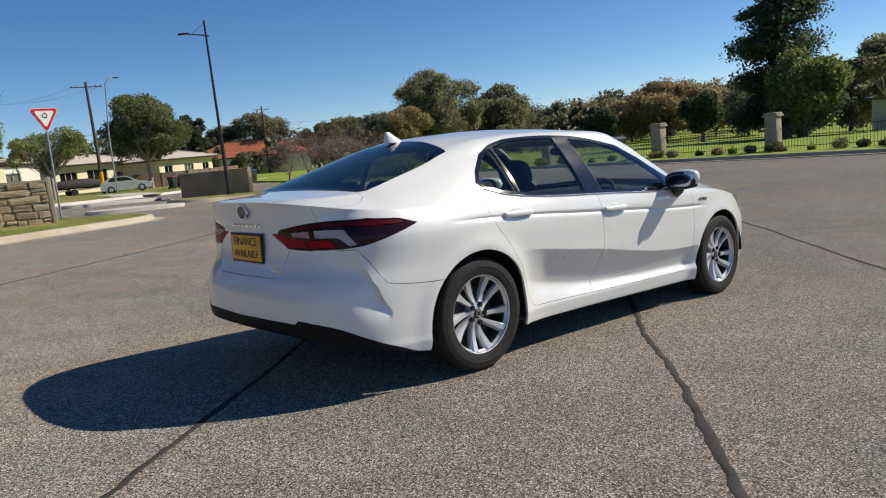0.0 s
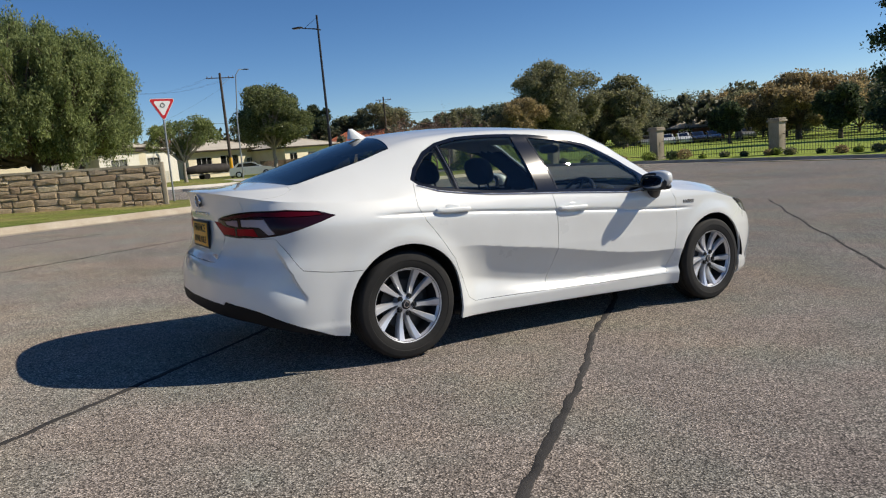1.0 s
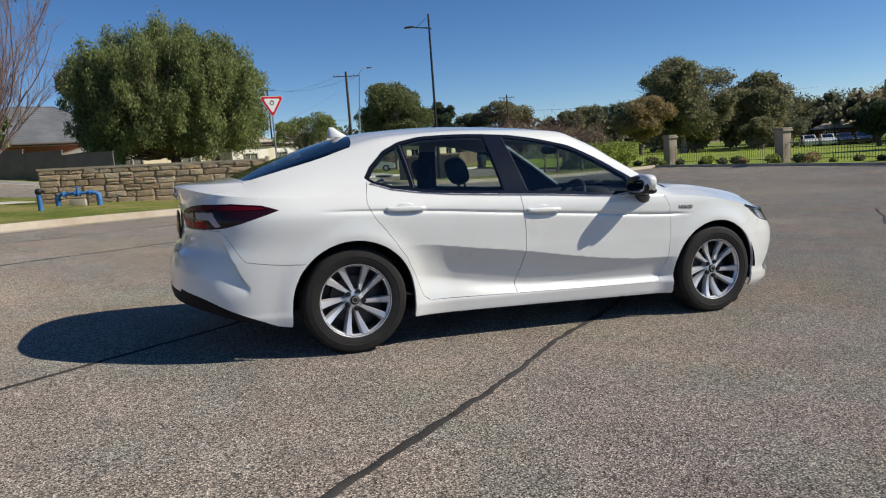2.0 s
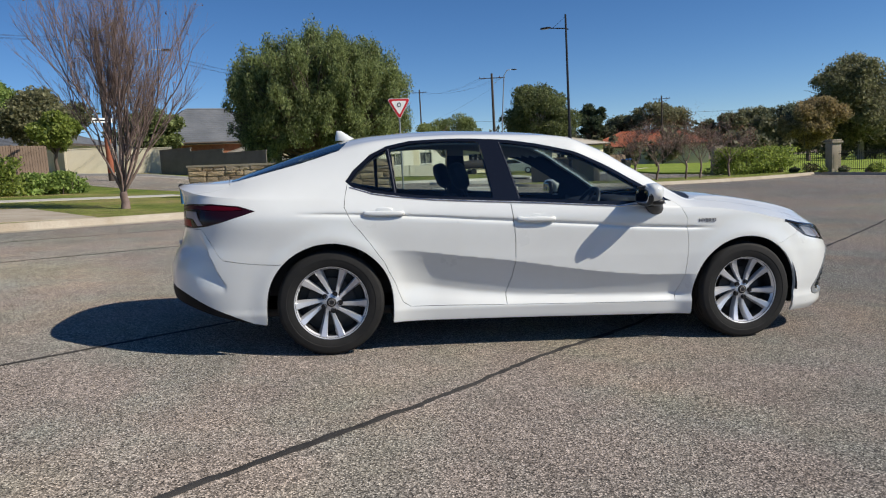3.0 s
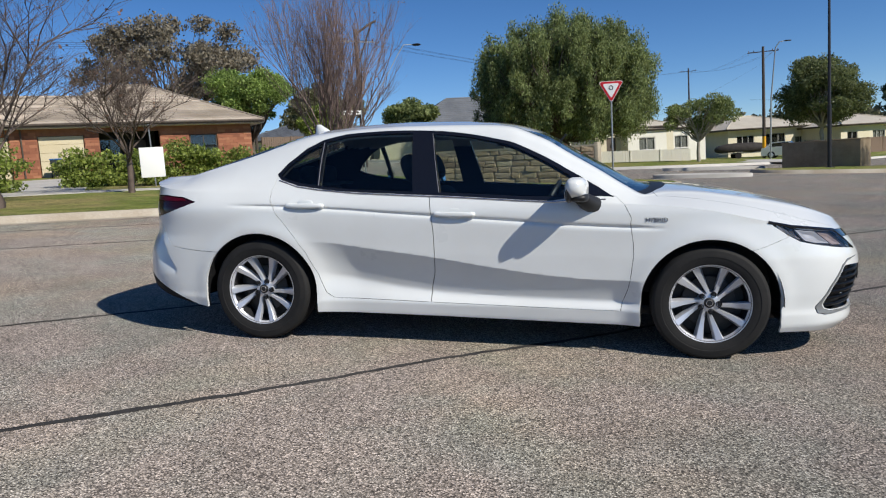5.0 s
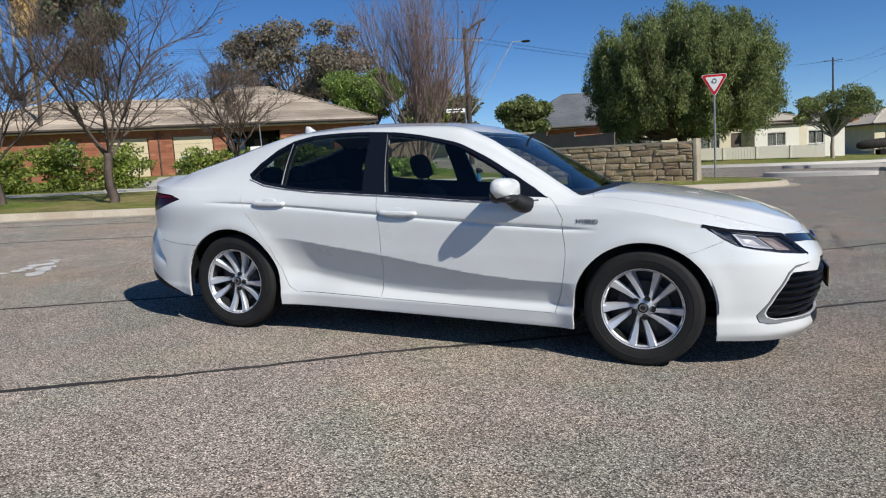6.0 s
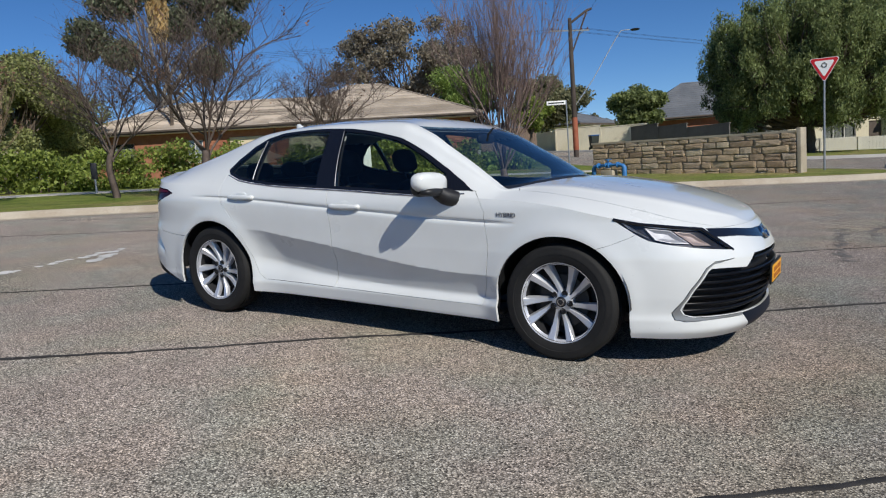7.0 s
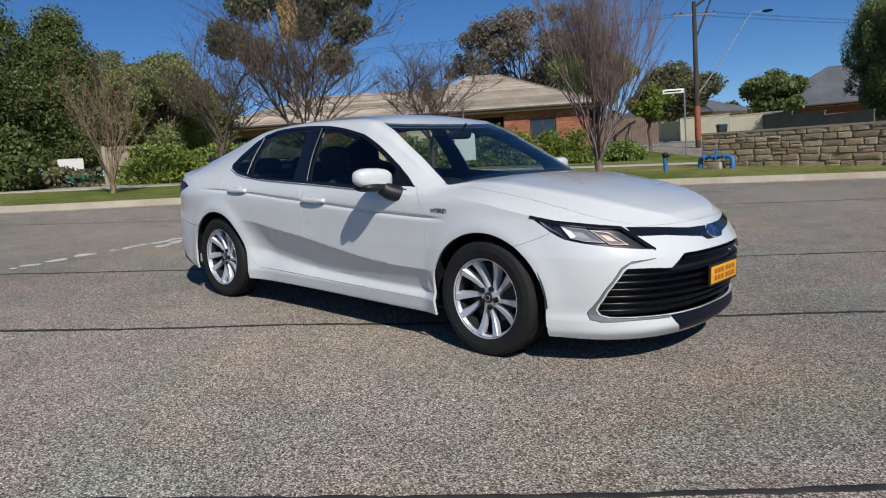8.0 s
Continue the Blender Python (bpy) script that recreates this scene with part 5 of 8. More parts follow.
        bm = bmesh.new()
        lathe(bm, [(r * 0.84, 0.002), (r * 0.86, 0.010), (r * 0.97, 0.010), (r, 0.0)], 36, m=Matrix.Translation((x, 0, z)) @ pose(0, 0, 0, 36 if sign > 0 else -6, 0, -90 * sign) @ Matrix.Diagonal((1, 1, 0.70, 1)))
        part("ring", bm, CHROME, em)
    bm = bmesh.new()
    rows = []
    for t in np.linspace(0, 1, 9):
        z, x0, x1 = 1.375 + 0.072 * t, -1.185 - 0.13 * t ** 0.85, -1.362 + 0.012 * t
        half = 0.032 * (1 - t) ** 0.7 + 0.004
        rows.append([bm.verts.new(((x0 + x1) / 2 + (x0 - x1) / 2 * math.cos(a), half * math.sin(a), z)) for a in (2 * math.pi * k / 16 for k in range(16))])
    for a, b in zip(rows, rows[1:]):
        for k in range(16):
            bm.faces.new((a[k], a[(k + 1) % 16], b[(k + 1) % 16], b[k]))
    bm.faces.new(rows[-1])
    part("aerial_fin", bm, PAINT, car, "white shark-fin aerial")
    # bright line under the side windows
    for sy in (-1, 1):
        bm = bmesh.new()
        pts = []
        for x, z in ((-1.285, 1.052), (-1.15, 1.012), (-1.0, 0.992), (-0.76, 0.972), (-0.43, 0.959), (-0.07, 0.947), (0.29, 0.929), (0.48, 0.922), (0.80, 0.938)):
            u, v = tz(x, z)
            q = skin_top(u, v - 1)
            pts.append((q[0], sy * (q[1] + 0.001), q[2]))
        tube(bm, pts, 0.005, 6)
        part("window_strip", bm, CHROME, car, "thin chrome strip")
        for line, r in ((((-1.003, 1.020), (-1.030, 1.296)), 0.0035), (((-0.205, 0.978), (-0.290, 1.344)), 0.003)):
            bm = bmesh.new()
            pts = []
            for k in range(7):
                u, v = tz(line[0][0] + (line[1][0] - line[0][0]) * k / 6, line[0][1] + (line[1][1] - line[0][1]) * k / 6)
                q = skin_top(u, v - 1)
                pts.append((q[0], sy * (q[1] + 0.002), q[2]))
            tube(bm, pts, r, 6)
            part("window_strip", bm, DARK_CHROME, car, "thin grey upright strip")
    return car, made


CAR, CAR_MADE = sedan()
CAR.matrix_basis = Matrix.Translation((0, 0, 0.0)) @ pose(0, 0, 0, 0, 3.239, 0)


# ---- plants ----
def leaf_cloud(rng, blobs, count, size, droop=0.0, shell=0.55, long=1.6, flat=0.0):
    """Small leaf sprays in clumps. blobs: rows of x, y, z, rx, ry, rz. Returns points and quads."""
    blobs = np.array(blobs, float)
    vol = (blobs[:, 3] * blobs[:, 4] * blobs[:, 5]) ** 0.75
    pick = rng.choice(len(blobs), count, p=vol / vol.sum())
    d = rng.normal(size=(count, 3))
    d /= np.linalg.norm(d, axis=1)[:, None]
    r = shell + (1 - shell) * rng.random(count) ** 0.6
    r *= np.clip(1 + 0.15 * rng.normal(size=count), 0.5, 1.22)
    c = blobs[pick, :3] + d * r[:, None] * blobs[pick, 3:]
    a = rng.normal(size=(count, 3))
    a[:, 2] = a[:, 2] * (1 - flat) - droop * 2.2
    a /= np.linalg.norm(a, axis=1)[:, None]
    b = np.cross(a, rng.normal(size=(count, 3)))
    b /= np.linalg.norm(b, axis=1)[:, None] + 1e-9
    s = size * (0.55 + 0.9 * rng.random(count))[:, None]
    a, b = a * s * long * 0.5, b * s * 0.5
    n = np.cross(a, b)
    n /= np.linalg.norm(n, axis=1)[:, None] + 1e-9
    n = n * s * 0.12
    v = np.stack([c - a, c - b * 0.9 + n + a * 0.1, c + a, c + b + n * 1.0], 1).reshape(-1, 3)
    return v, np.arange(count * 4).reshape(-1, 4)


def fast_mesh(name, v, f, mat):
    me = bpy.data.meshes.new(name)
    me.vertices.add(len(v))
    me.vertices.foreach_set("co", np.asarray(v, np.float32).ravel())
    k = f.shape[1]
    me.loops.add(f.size)
    me.loops.foreach_set("vertex_index", f.ravel().astype(np.int32))
    me.polygons.add(len(f))
    me.polygons.foreach_set("loop_start", np.arange(0, f.size, k, dtype=np.int32))
    me.materials.append(mat)
    me.update(calc_edges=True)
    return me


def tubes_mesh(name, runs, mat, sides=5):
    """Many tapered tubes in one mesh: runs of (points, radii)."""
    vs, fs, base = [], [], 0
    for pts, radii in runs:
        pts = np.array(pts, float)
        d = np.gradient(pts, axis=0)
        d /= np.linalg.norm(d, axis=1)[:, None] + 1e-9
        ref = np.array([0.31, 0.72, 0.62]) if abs(d[0] @ (0.31, 0.72, 0.62)) < 0.9 else np.array([1.0, 0, 0])
        s = np.cross(d, ref)
        s /= np.linalg.norm(s, axis=1)[:, None] + 1e-9
        u = np.cross(d, s)
        ang = 2 * np.pi * np.arange(sides) / sides
        ring = pts[:, None] + np.array(radii)[:, None, None] * (np.cos(ang)[None, :, None] * s[:, None] + np.sin(ang)[None, :, None] * u[:, None])
        vs.append(ring.reshape(-1, 3))
        n = len(pts)
        i = np.arange(n * sides).reshape(n, sides) + base
        j = np.roll(i, -1, 1)
        fs.append(np.stack([i[:-1], j[:-1], j[1:], i[1:]], -1).reshape(-1, 4))
        base += n * sides
    me = fast_mesh(name, np.concatenate(vs), np.concatenate(fs), mat)
    me.polygons.foreach_set("use_smooth", [True] * len(me.polygons))
    return me


def bent(rng, a, b, n=6, sway=0.08):
    a, b = np.array(a, float), np.array(b, float)
    t = np.linspace(0, 1, n)[:, None]
    l = np.linalg.norm(b - a)
    p = a + (b - a) * t
    off = np.cumsum(rng.normal(size=(n, 3)), 0) * sway * l / n
    off *= np.sin(np.pi * t) ** 0.5
    return p + off


def leafy_tree(name, label, x, y, blobs, leaf_mat, bark, count, size, trunk_r=0.16, seed=1, droop=0.0, up=0.12, fork=None, shell=0.55, category="tree", group="", long=1.6, lean=(0, 0), flat=0.0, many=None, fine=0.68):
    """A tapered trunk with a limb to every clump, and a crown of many leaf sprays. blobs are relative to the base."""
    rng = np.random.default_rng(seed)
    base = np.array(gp(x, y, up))
    fork = fork if fork is not None else min(b[2] - b[5] * 0.6 for b in blobs)
    fork = max(fork, 0.4)
    t = thing(name, label, category, group)
    t.matrix_basis = Matrix.Translation(base)
    top = np.array([lean[0], lean[1], fork])
    runs = [(bent(rng, (0, 0, -0.15), top, 7, 0.10), np.linspace(trunk_r * 1.25, trunk_r * 0.85, 7))]
    for b in blobs:
        tip = np.array(b[:3]) + np.array([0, 0, 0.25 * b[5]])
        runs.append((bent(rng, top, tip, 7, 0.22), np.linspace(trunk_r * 0.55, trunk_r * 0.08, 7)))
        for _ in range(3):
            e = np.array(b[:3]) + rng.normal(size=3) * np.array(b[3:]) * 0.5
            m = top + (np.array(b[:3]) - top) * rng.uniform(0.4, 0.8)
            runs.append((bent(rng, m, e, 5, 0.2), np.linspace(trunk_r * 0.2, trunk_r * 0.04, 5)))
    w = new("trunk", tubes_mesh("trunk", runs, bark, 7))
    w.parent = t
    if many:                                              # break each clump into smaller uneven ones
        small = []
        for b in blobs:
            for _ in range(many):
                d = rng.normal(size=3)
                d /= np.linalg.norm(d)
                k = rng.uniform(0.26, 0.48)
                small.append([*(np.array(b[:3]) + d * np.array(b[3:]) * rng.uniform(0.45, 0.95)), b[3] * k, b[4] * k, b[5] * k * rng.uniform(0.7, 1.0)])
        blobs = list(blobs) + small
    v, f = leaf_cloud(rng, blobs, int(count / fine ** 1.6), size * fine, droop, shell, long, flat)
    c = new("crown", fast_mesh("crown", v, f, leaf_mat))
    c.parent = t
    return t


def dome(rng, n, cx, cy, cz, rx, ry, rz, r0, r1):
    """Clumps spread over a dome."""
    out = []
    for _ in range(n):
        d = rng.normal(size=3)
        d /= np.linalg.norm(d)
        k = rng.uniform(0.55, 1.0)
        r = rng.uniform(r0, r1)
        out.append((cx + d[0] * rx * k, cy + d[1] * ry * k, cz + d[2] * rz * k, r, r, r * 0.8))
    return out


def bare_tree(name, label, x, y, height, spread_r, stems, levels, seed, mat, r0=0.05, up=0.14, clear=0.3, trunk_r=0.12, upward=0.55, leaf=None, group="", children=(4, 6), sideways=1.0):
    """A leafless tree: a short trunk, stems and ever thinner shoots."""
    rng = np.random.default_rng(seed)
    base = np.array(gp(x, y, up))
    t = thing(name, label, "tree", group)
    t.matrix_basis = Matrix.Translation(base)
    runs, tips = [], []

    def shoot(a, d, length, r, level):
        d = d / np.linalg.norm(d)
        n = 6 if level < 2 else 4
        pts, p, dd = [a], np.array(a), d.copy()
        for _ in range(n):
            dd = dd + rng.normal(size=3) * 0.10 + np.array([0, 0, 0.05 * upward])
            dd /= np.linalg.norm(dd)
            p = p + dd * length / n
            pts.append(p)
        runs.append((pts, np.linspace(r, r * 0.45, n + 1)))
        if level >= levels:
            tips.append(pts[-1])
            return
        for _ in range(rng.integers(*children)):
            k = rng.uniform(0.25, 1.0)
            i = min(int(k * n), n - 1)
            o = rng.normal(size=3)
            o[2] = abs(o[2]) * 0.5
            nd = dd * upward + o / np.linalg.norm(o) * (0.65 * sideways)
            shoot(np.array(pts[i]) + (np.array(pts[i + 1]) - np.array(pts[i])) * (k * n - i if k * n - i <= 1 else 1), nd, length * rng.uniform(0.45, 0.72), r * rng.uniform(0.38, 0.5), level + 1)

    fork = np.array([0, 0, height * clear])
    runs.append((bent(rng, (0, 0, -0.15), fork, 6, 0.15), np.linspace(trunk_r * 1.2, trunk_r * 0.9, 6)))
    for s in range(stems):
        a = 2 * math.pi * s / stems + rng.uniform(-0.4, 0.4)
        lean = spread_r / height * rng.uniform(0.35, 1.0)
        shoot(fork - np.array([0, 0, rng.uniform(0, 0.25) * height * clear]), np.array([math.cos(a) * lean, math.sin(a) * lean, 1.0 - 0.25 * lean]), height * (1 - clear) * rng.uniform(0.55, 0.75), r0, 0)
    w = new("branchwork", tubes_mesh("branchwork", runs, mat, 4))
    w.parent = t
    if leaf and tips:
        tp = np.array(tips)
        sel = tp[rng.random(len(tp)) < leaf[1]]
        if len(sel):
            v, f = leaf_cloud(rng, np.c_[sel, np.full((len(sel), 3), 0.12)], leaf[2], leaf[3])
            c = new("dry_leaves", fast_mesh("dry_leaves", v, f, leaf[0]))
            c.parent = t
    return t


LEAF_PEPPER = leafy("pepper_tree_leaves", (0.066, 0.094, 0.032), (0.215, 0.250, 0.098))
LEAF_ROUND = leafy("dark_glossy_leaves", (0.058, 0.078, 0.034), (0.160, 0.180, 0.078), 0.4)
LEAF_BRIGHT = leafy("bright_green_leaves", (0.085, 0.140, 0.030), (0.255, 0.330, 0.095))
TWIG_STRAW = mottled("straw_brown_twig_bark", (0.22, 0.155, 0.095), (0.36, 0.27, 0.175), 4, 40, 0.85, 0.4, 0.004)
LEAF_OLIVE = leafy("sunlit_olive_leaves", (0.100, 0.118, 0.046), (0.285, 0.300, 0.125))
LEAF_GUM = leafy("olive_gum_leaves", (0.085, 0.095, 0.045), (0.21, 0.205, 0.115))
LEAF_RUST = leafy("rusty_olive_leaves", (0.125, 0.100, 0.050), (0.29, 0.225, 0.115))
LEAF_DARK = leafy("dark_pine_needles", (0.026, 0.040, 0.022), (0.070, 0.092, 0.048))
LEAF_BROWN = leafy("brown_twiggy_leaves", (0.110, 0.060, 0.040), (0.230, 0.135, 0.090))
LEAF_HEDGE = leafy("hedge_leaves", (0.082, 0.120, 0.024), (0.245, 0.290, 0.068), 0.45)
LEAF_ASH = leafy("thin_grey_gum_leaves", (0.115, 0.100, 0.072), (0.25, 0.22, 0.165))
LEAF_NIGHT = leafy("dark_gum_leaves", (0.050, 0.064, 0.038), (0.155, 0.170, 0.105))
LEAF_CYPRESS = leafy("dark_conifer_sprays", (0.046, 0.068, 0.024), (0.175, 0.200, 0.070))
LEAF_STRAW = leafy("dry_palm_straw", (0.250, 0.175, 0.082), (0.500, 0.375, 0.185))
TWIG_RED = mottled("reddish_twig_bark", (0.17, 0.115, 0.10), (0.32, 0.235, 0.205), 4, 40, 0.85, 0.4, 0.004)

RG_ = np.random.default_rng(11)
# the large drooping tree behind the wall


def weeping(rng, n, cz, rx, rz, r0, r1):
    """Hanging clumps over a rounded crown, longer than wide."""
    out = []
    for _ in range(n):
        a, b = rng.uniform(0, 2 * math.pi), math.asin(rng.uniform(-0.72, 1.0))
        k, r = rng.uniform(0.72, 1.04), rng.uniform(r0, r1)
        out.append((rx * k * math.cos(b) ** 0.8 * math.cos(a), rx * k * math.cos(b) ** 0.8 * math.sin(a), cz + rz * k * math.sin(b), r, r, r * rng.uniform(1.3, 2.0)))
    return out


leafy_tree("pepper_tree", "large drooping green pepper tree behind the stone wall", -1.5, 46.6,
           dome(RG_, 22, 0, 0, 5.6, 3.6, 3.6, 3.0, 1.3, 2.0) + weeping(RG_, 420, 5.2, 6.1, 4.6, 0.35, 0.8), LEAF_PEPPER, BARK, 380000, 0.06, 0.34, 3, droop=0.7, fork=1.9, long=3.0, many=1, fine=1.0, shell=0.0)
leafy_tree("round_tree", "round dense dark green street tree with a bare trunk", 22.4, 72.0, dome(RG_, 40, 0, 0, 6.4, 3.5, 3.5, 2.7, 1.0, 1.6), LEAF_ROUND, PALE_BARK, 26000, 0.20, 0.2, 5, fork=2.8, many=3)
leafy_tree("small_street_tree", "low spreading yellow-green tree on the far verge", 7.8, 48.6, dome(RG_, 30, 0, 0, 3.4, 2.7, 2.7, 1.1, 0.4, 0.75), LEAF_PEPPER, PALE_BARK, 9000, 0.12, 0.12, 7, fork=1.4, many=2)
for k, (x, y, top, r, mat) in enumerate([(47.9, 120.6, 12.0, 3.0, LEAF_DARK), (57.8, 116.3, 12.2, 5.0, LEAF_GUM), (53.5, 118.5, 9.5, 4.0, LEAF_NIGHT), (67.2, 111.3, 9.0, 3.0, LEAF_NIGHT), (71.7, 108.5, 10.2, 4.0, LEAF_GUM), (77.0, 106.4, 10.8, 5.0, LEAF_NIGHT), (36.0, 128.0, 6.5, 3.5, LEAF_GUM), (8.0, 120.0, 9.0, 2.0, LEAF_DARK)]):
    leafy_tree("distant_tree", "distant uneven olive gum tree beyond the roofs", x, y, dome(RG_, 18, 0, 0, top * 0.62, r, r, top * 0.26, r * 0.25, r * 0.42), mat, BARK, 9000, 0.32, 0.24, 300 + k, fork=top * 0.25, many=3, shell=0.2, group="distant trees beyond the roofs")
bare_tree("bare_vase_tree", "leafless upright vase-shaped tree with reddish twigs", -6.5, 13.9, 4.75, 2.0, 18, 3, 21, TWIG_RED, 0.034, clear=0.09, trunk_r=0.13, upward=1.25, children=(5, 8), leaf=(LEAF_BROWN, 0.03, 220, 0.035), sideways=0.6)
bare_tree("bare_street_tree", "leafless street tree with spreading twigs on the verge", -13.3, 14.3, 4.6, 4.2, 7, 3, 31, TWIG, 0.040, clear=0.27, trunk_r=0.10, upward=0.5, children=(6, 9), leaf=(LEAF_BROWN, 0.05, 260, 0.05), group="bare street trees")
bare_tree("bare_street_tree", "leafless street tree with spreading twigs on the verge", -12.2, 8.1, 4.9, 4.4, 7, 3, 37, TWIG, 0.042, clear=0.25, trunk_r=0.11, upward=0.5, children=(6, 9), leaf=(LEAF_BROWN, 0.04, 240, 0.05), group="bare street trees")
bare_tree("bare_street_tree", "leafless slender street tree beside the hedge", -14.6, 7.0, 4.6, 3.6, 7, 3, 41, TWIG, 0.034, clear=0.28, trunk_r=0.085, upward=0.55, children=(6, 8), leaf=(LEAF_BROWN, 0.05, 240, 0.05), group="bare street trees")
bare_tree("bare_shrub_tree", "leafless multi-stemmed young tree on the verge", -16.2, 4.4, 3.2, 1.2, 10, 2, 43, TWIG_STRAW, 0.022, clear=0.07, trunk_r=0.08, upward=1.0, children=(5, 8), leaf=(LEAF_BROWN, 0.15, 500, 0.06), sideways=0.6)
for k, (x, y, h) in enumerate([(13.6, 27.7, 2.8), (14.8, 27.9, 2.9), (16.7, 28.55, 3.0), (17.7, 28.9, 3.0), (19.8, 29.7, 3.1)]):
    bare_tree("small_bare_tree", "small leafless tree with purplish twigs on the grass strip", x, y, h, 2.6, 5, 3, 60 + k, TWIG_RED, 0.022, clear=0.30, trunk_r=0.05, upward=0.5, children=(5, 8), leaf=(LEAF_BROWN, 0.2, 320, 0.05), group="small bare trees")

# behind and beside the brick house
leafy_tree("tall_gum_tree", "tall open gum tree with pale limbs behind the house", -40.5, 28.0, [(-3.5, -2.5, 10.0, 1.6, 1.6, 1.3), (-2.2, -1.0, 12.6, 1.9, 1.9, 1.6), (0.2, 0.6, 13.6, 1.9, 1.9, 1.7), (2.4, 2.6, 12.4, 1.8, 1.8, 1.6), (3.4, 3.6, 10.2, 1.5, 1.5, 1.3), (1.0, 1.2, 10.6, 1.6, 1.6, 1.3), (-1.6, -1.4, 8.6, 1.3, 1.3, 1.1), (2.6, 2.6, 7.8, 1.3, 1.3, 1.2), (-0.4, 0.0, 15.2, 1.6, 1.6, 1.3), (4.2, 4.2, 12.6, 1.2, 1.2, 1.1)], LEAF_NIGHT, PALE_BARK, 44000, 0.15, 0.26, 9, droop=0.5, fork=5.0, many=6, long=2.2, shell=0.1, fine=1.0)
t = leafy_tree("palm_tree", "tall palm with a skirt of dry straw fronds", -36.0, 25.2, [(0, 0, 10.6, 0.55, 0.55, 0.9), (0, 0, 9.5, 0.45, 0.45, 0.8), (0.1, 0, 11.8, 0.9, 0.9, 0.4)], LEAF_STRAW, BARK, 2600, 0.22, 0.11, 13, droop=1.2, fork=9.0, long=3.4, category="palm")
leafy_tree("grey_gum_tree", "tall grey-brown gum tree with thin airy foliage", -32.4, 47.0, dome(RG_, 34, 0, 0, 8.0, 6.2, 6.2, 3.9, 0.9, 1.7), LEAF_ASH, BARK, 29000, 0.15, 0.20, 15, droop=0.4, fork=3.4, many=4, shell=0.0, fine=1.0)
leafy_tree("green_garden_tree", "bright green leafy tree behind the brick house", -23.2, 42.0, dome(RG_, 26, 0, 0, 4.6, 2.7, 2.7, 1.9, 0.7, 1.2), LEAF_BRIGHT, BARK, 30000, 0.14, 0.18, 17, fork=1.6, many=6, shell=0.1)
leafy_tree("dark_cypress", "tall dark green conifer at the edge of the garden", -28.4, 4.6, [(0, 0, 1.4, 1.9, 1.9, 1.4), (-0.4, -0.6, 3.4, 2.1, 2.1, 1.6), (0.2, -0.2, 5.6, 2.1, 2.1, 1.7), (-0.6, -0.4, 7.8, 1.9, 1.9, 1.6), (-0.2, -0.2, 9.8, 1.5, 1.5, 1.5), (-0.3, -0.3, 11.4, 0.9, 0.9, 1.1), (1.4, 1.2, 3.6, 1.2, 1.2, 1.1)], LEAF_CYPRESS, BARK, 150000, 0.072, 0.2, 19, fork=0.6, many=9, shell=0.1, fine=1.0)
leafy_tree("dark_cypress", "dense dark green conifer beside the taller one", -27.3, 7.3, [(0, 0, 1.2, 1.5, 1.5, 1.3), (0.2, 0, 3.0, 1.7, 1.7, 1.4), (0, 0.2, 4.8, 1.5, 1.5, 1.4), (0, 0.1, 6.2, 1.0, 1.0, 1.0)], LEAF_CYPRESS, BARK, 80000, 0.072, 0.2, 20, fork=0.6, many=8, shell=0.1, fine=1.0)
leafy_tree("tall_shrub", "loose dark green shrub reaching down to the verge", -22.6, 3.6, [(0, 0, 0.7, 0.9, 0.9, 0.7), (-0.4, 0.3, 1.5, 0.8, 0.8, 0.7), (-0.9, -0.8, 1.0, 0.9, 0.9, 0.9)], LEAF_CYPRESS, BARK, 12000, 0.11, 0.06, 120, fork=0.3, many=6, shell=0.1, category="shrub", fine=1.0)
leafy_tree("background_tree", "dense green tree behind the garden screen", -37.0, 10.5, dome(RG_, 26, 0, 0, 3.6, 4.2, 4.2, 3.0, 0.9, 1.5), LEAF_OLIVE, BARK, 36000, 0.135, 0.2, 121, fork=0.8, many=3)
leafy_tree("background_tree", "dense green tree at the end of the garden", -40.0, 17.5, dome(RG_, 26, 0, 0, 3.0, 4.6, 4.6, 2.6, 0.9, 1.5), LEAF_OLIVE, BARK, 36000, 0.135, 0.2, 122, fork=0.8, many=3)
leafy_tree("broad_garden_tree", "broad olive-green garden tree beside the house", -34.0, 14.6, dome(RG_, 26, 0, 0, 3.9, 2.7, 2.7, 2.6, 0.8, 1.4), LEAF_OLIVE, BARK, 42000, 0.135, 0.22, 23, fork=1.2, many=2)
leafy_tree("broad_garden_tree", "thin olive-green garden tree beside the house", -32.0, 12.0, dome(RG_, 16, 0, 0, 3.6, 1.5, 1.5, 2.0, 0.5, 0.9), LEAF_OLIVE, BARK, 14000, 0.13, 0.15, 24, fork=1.0, many=2)
leafy_tree("dark_garden_tree", "dark rounded tree beyond the side street", -14.2, 53.0, dome(RG_, 18, 0, 0, 3.3, 1.7, 1.7, 1.5, 0.6, 1.0), LEAF_PEPPER, BARK, 8000, 0.22, 0.16, 25, fork=1.4, many=2)
leafy_tree("dark_garden_tree", "broad olive tree beyond the side street", -23.5, 56.0, dome(RG_, 26, 0, 0, 4.4, 3.0, 3.0, 1.8, 0.9, 1.4), LEAF_GUM, BARK, 12000, 0.26, 0.2, 26, fork=2.0, many=2)
leafy_tree("street_garden_tree", "small leafy tree at the side street", -14.9, 34.0, dome(RG_, 14, 0, 0, 2.5, 0.95, 0.95, 0.75, 0.35, 0.55), LEAF_HEDGE, BARK, 5000, 0.17, 0.09, 27, fork=1.3, many=2)
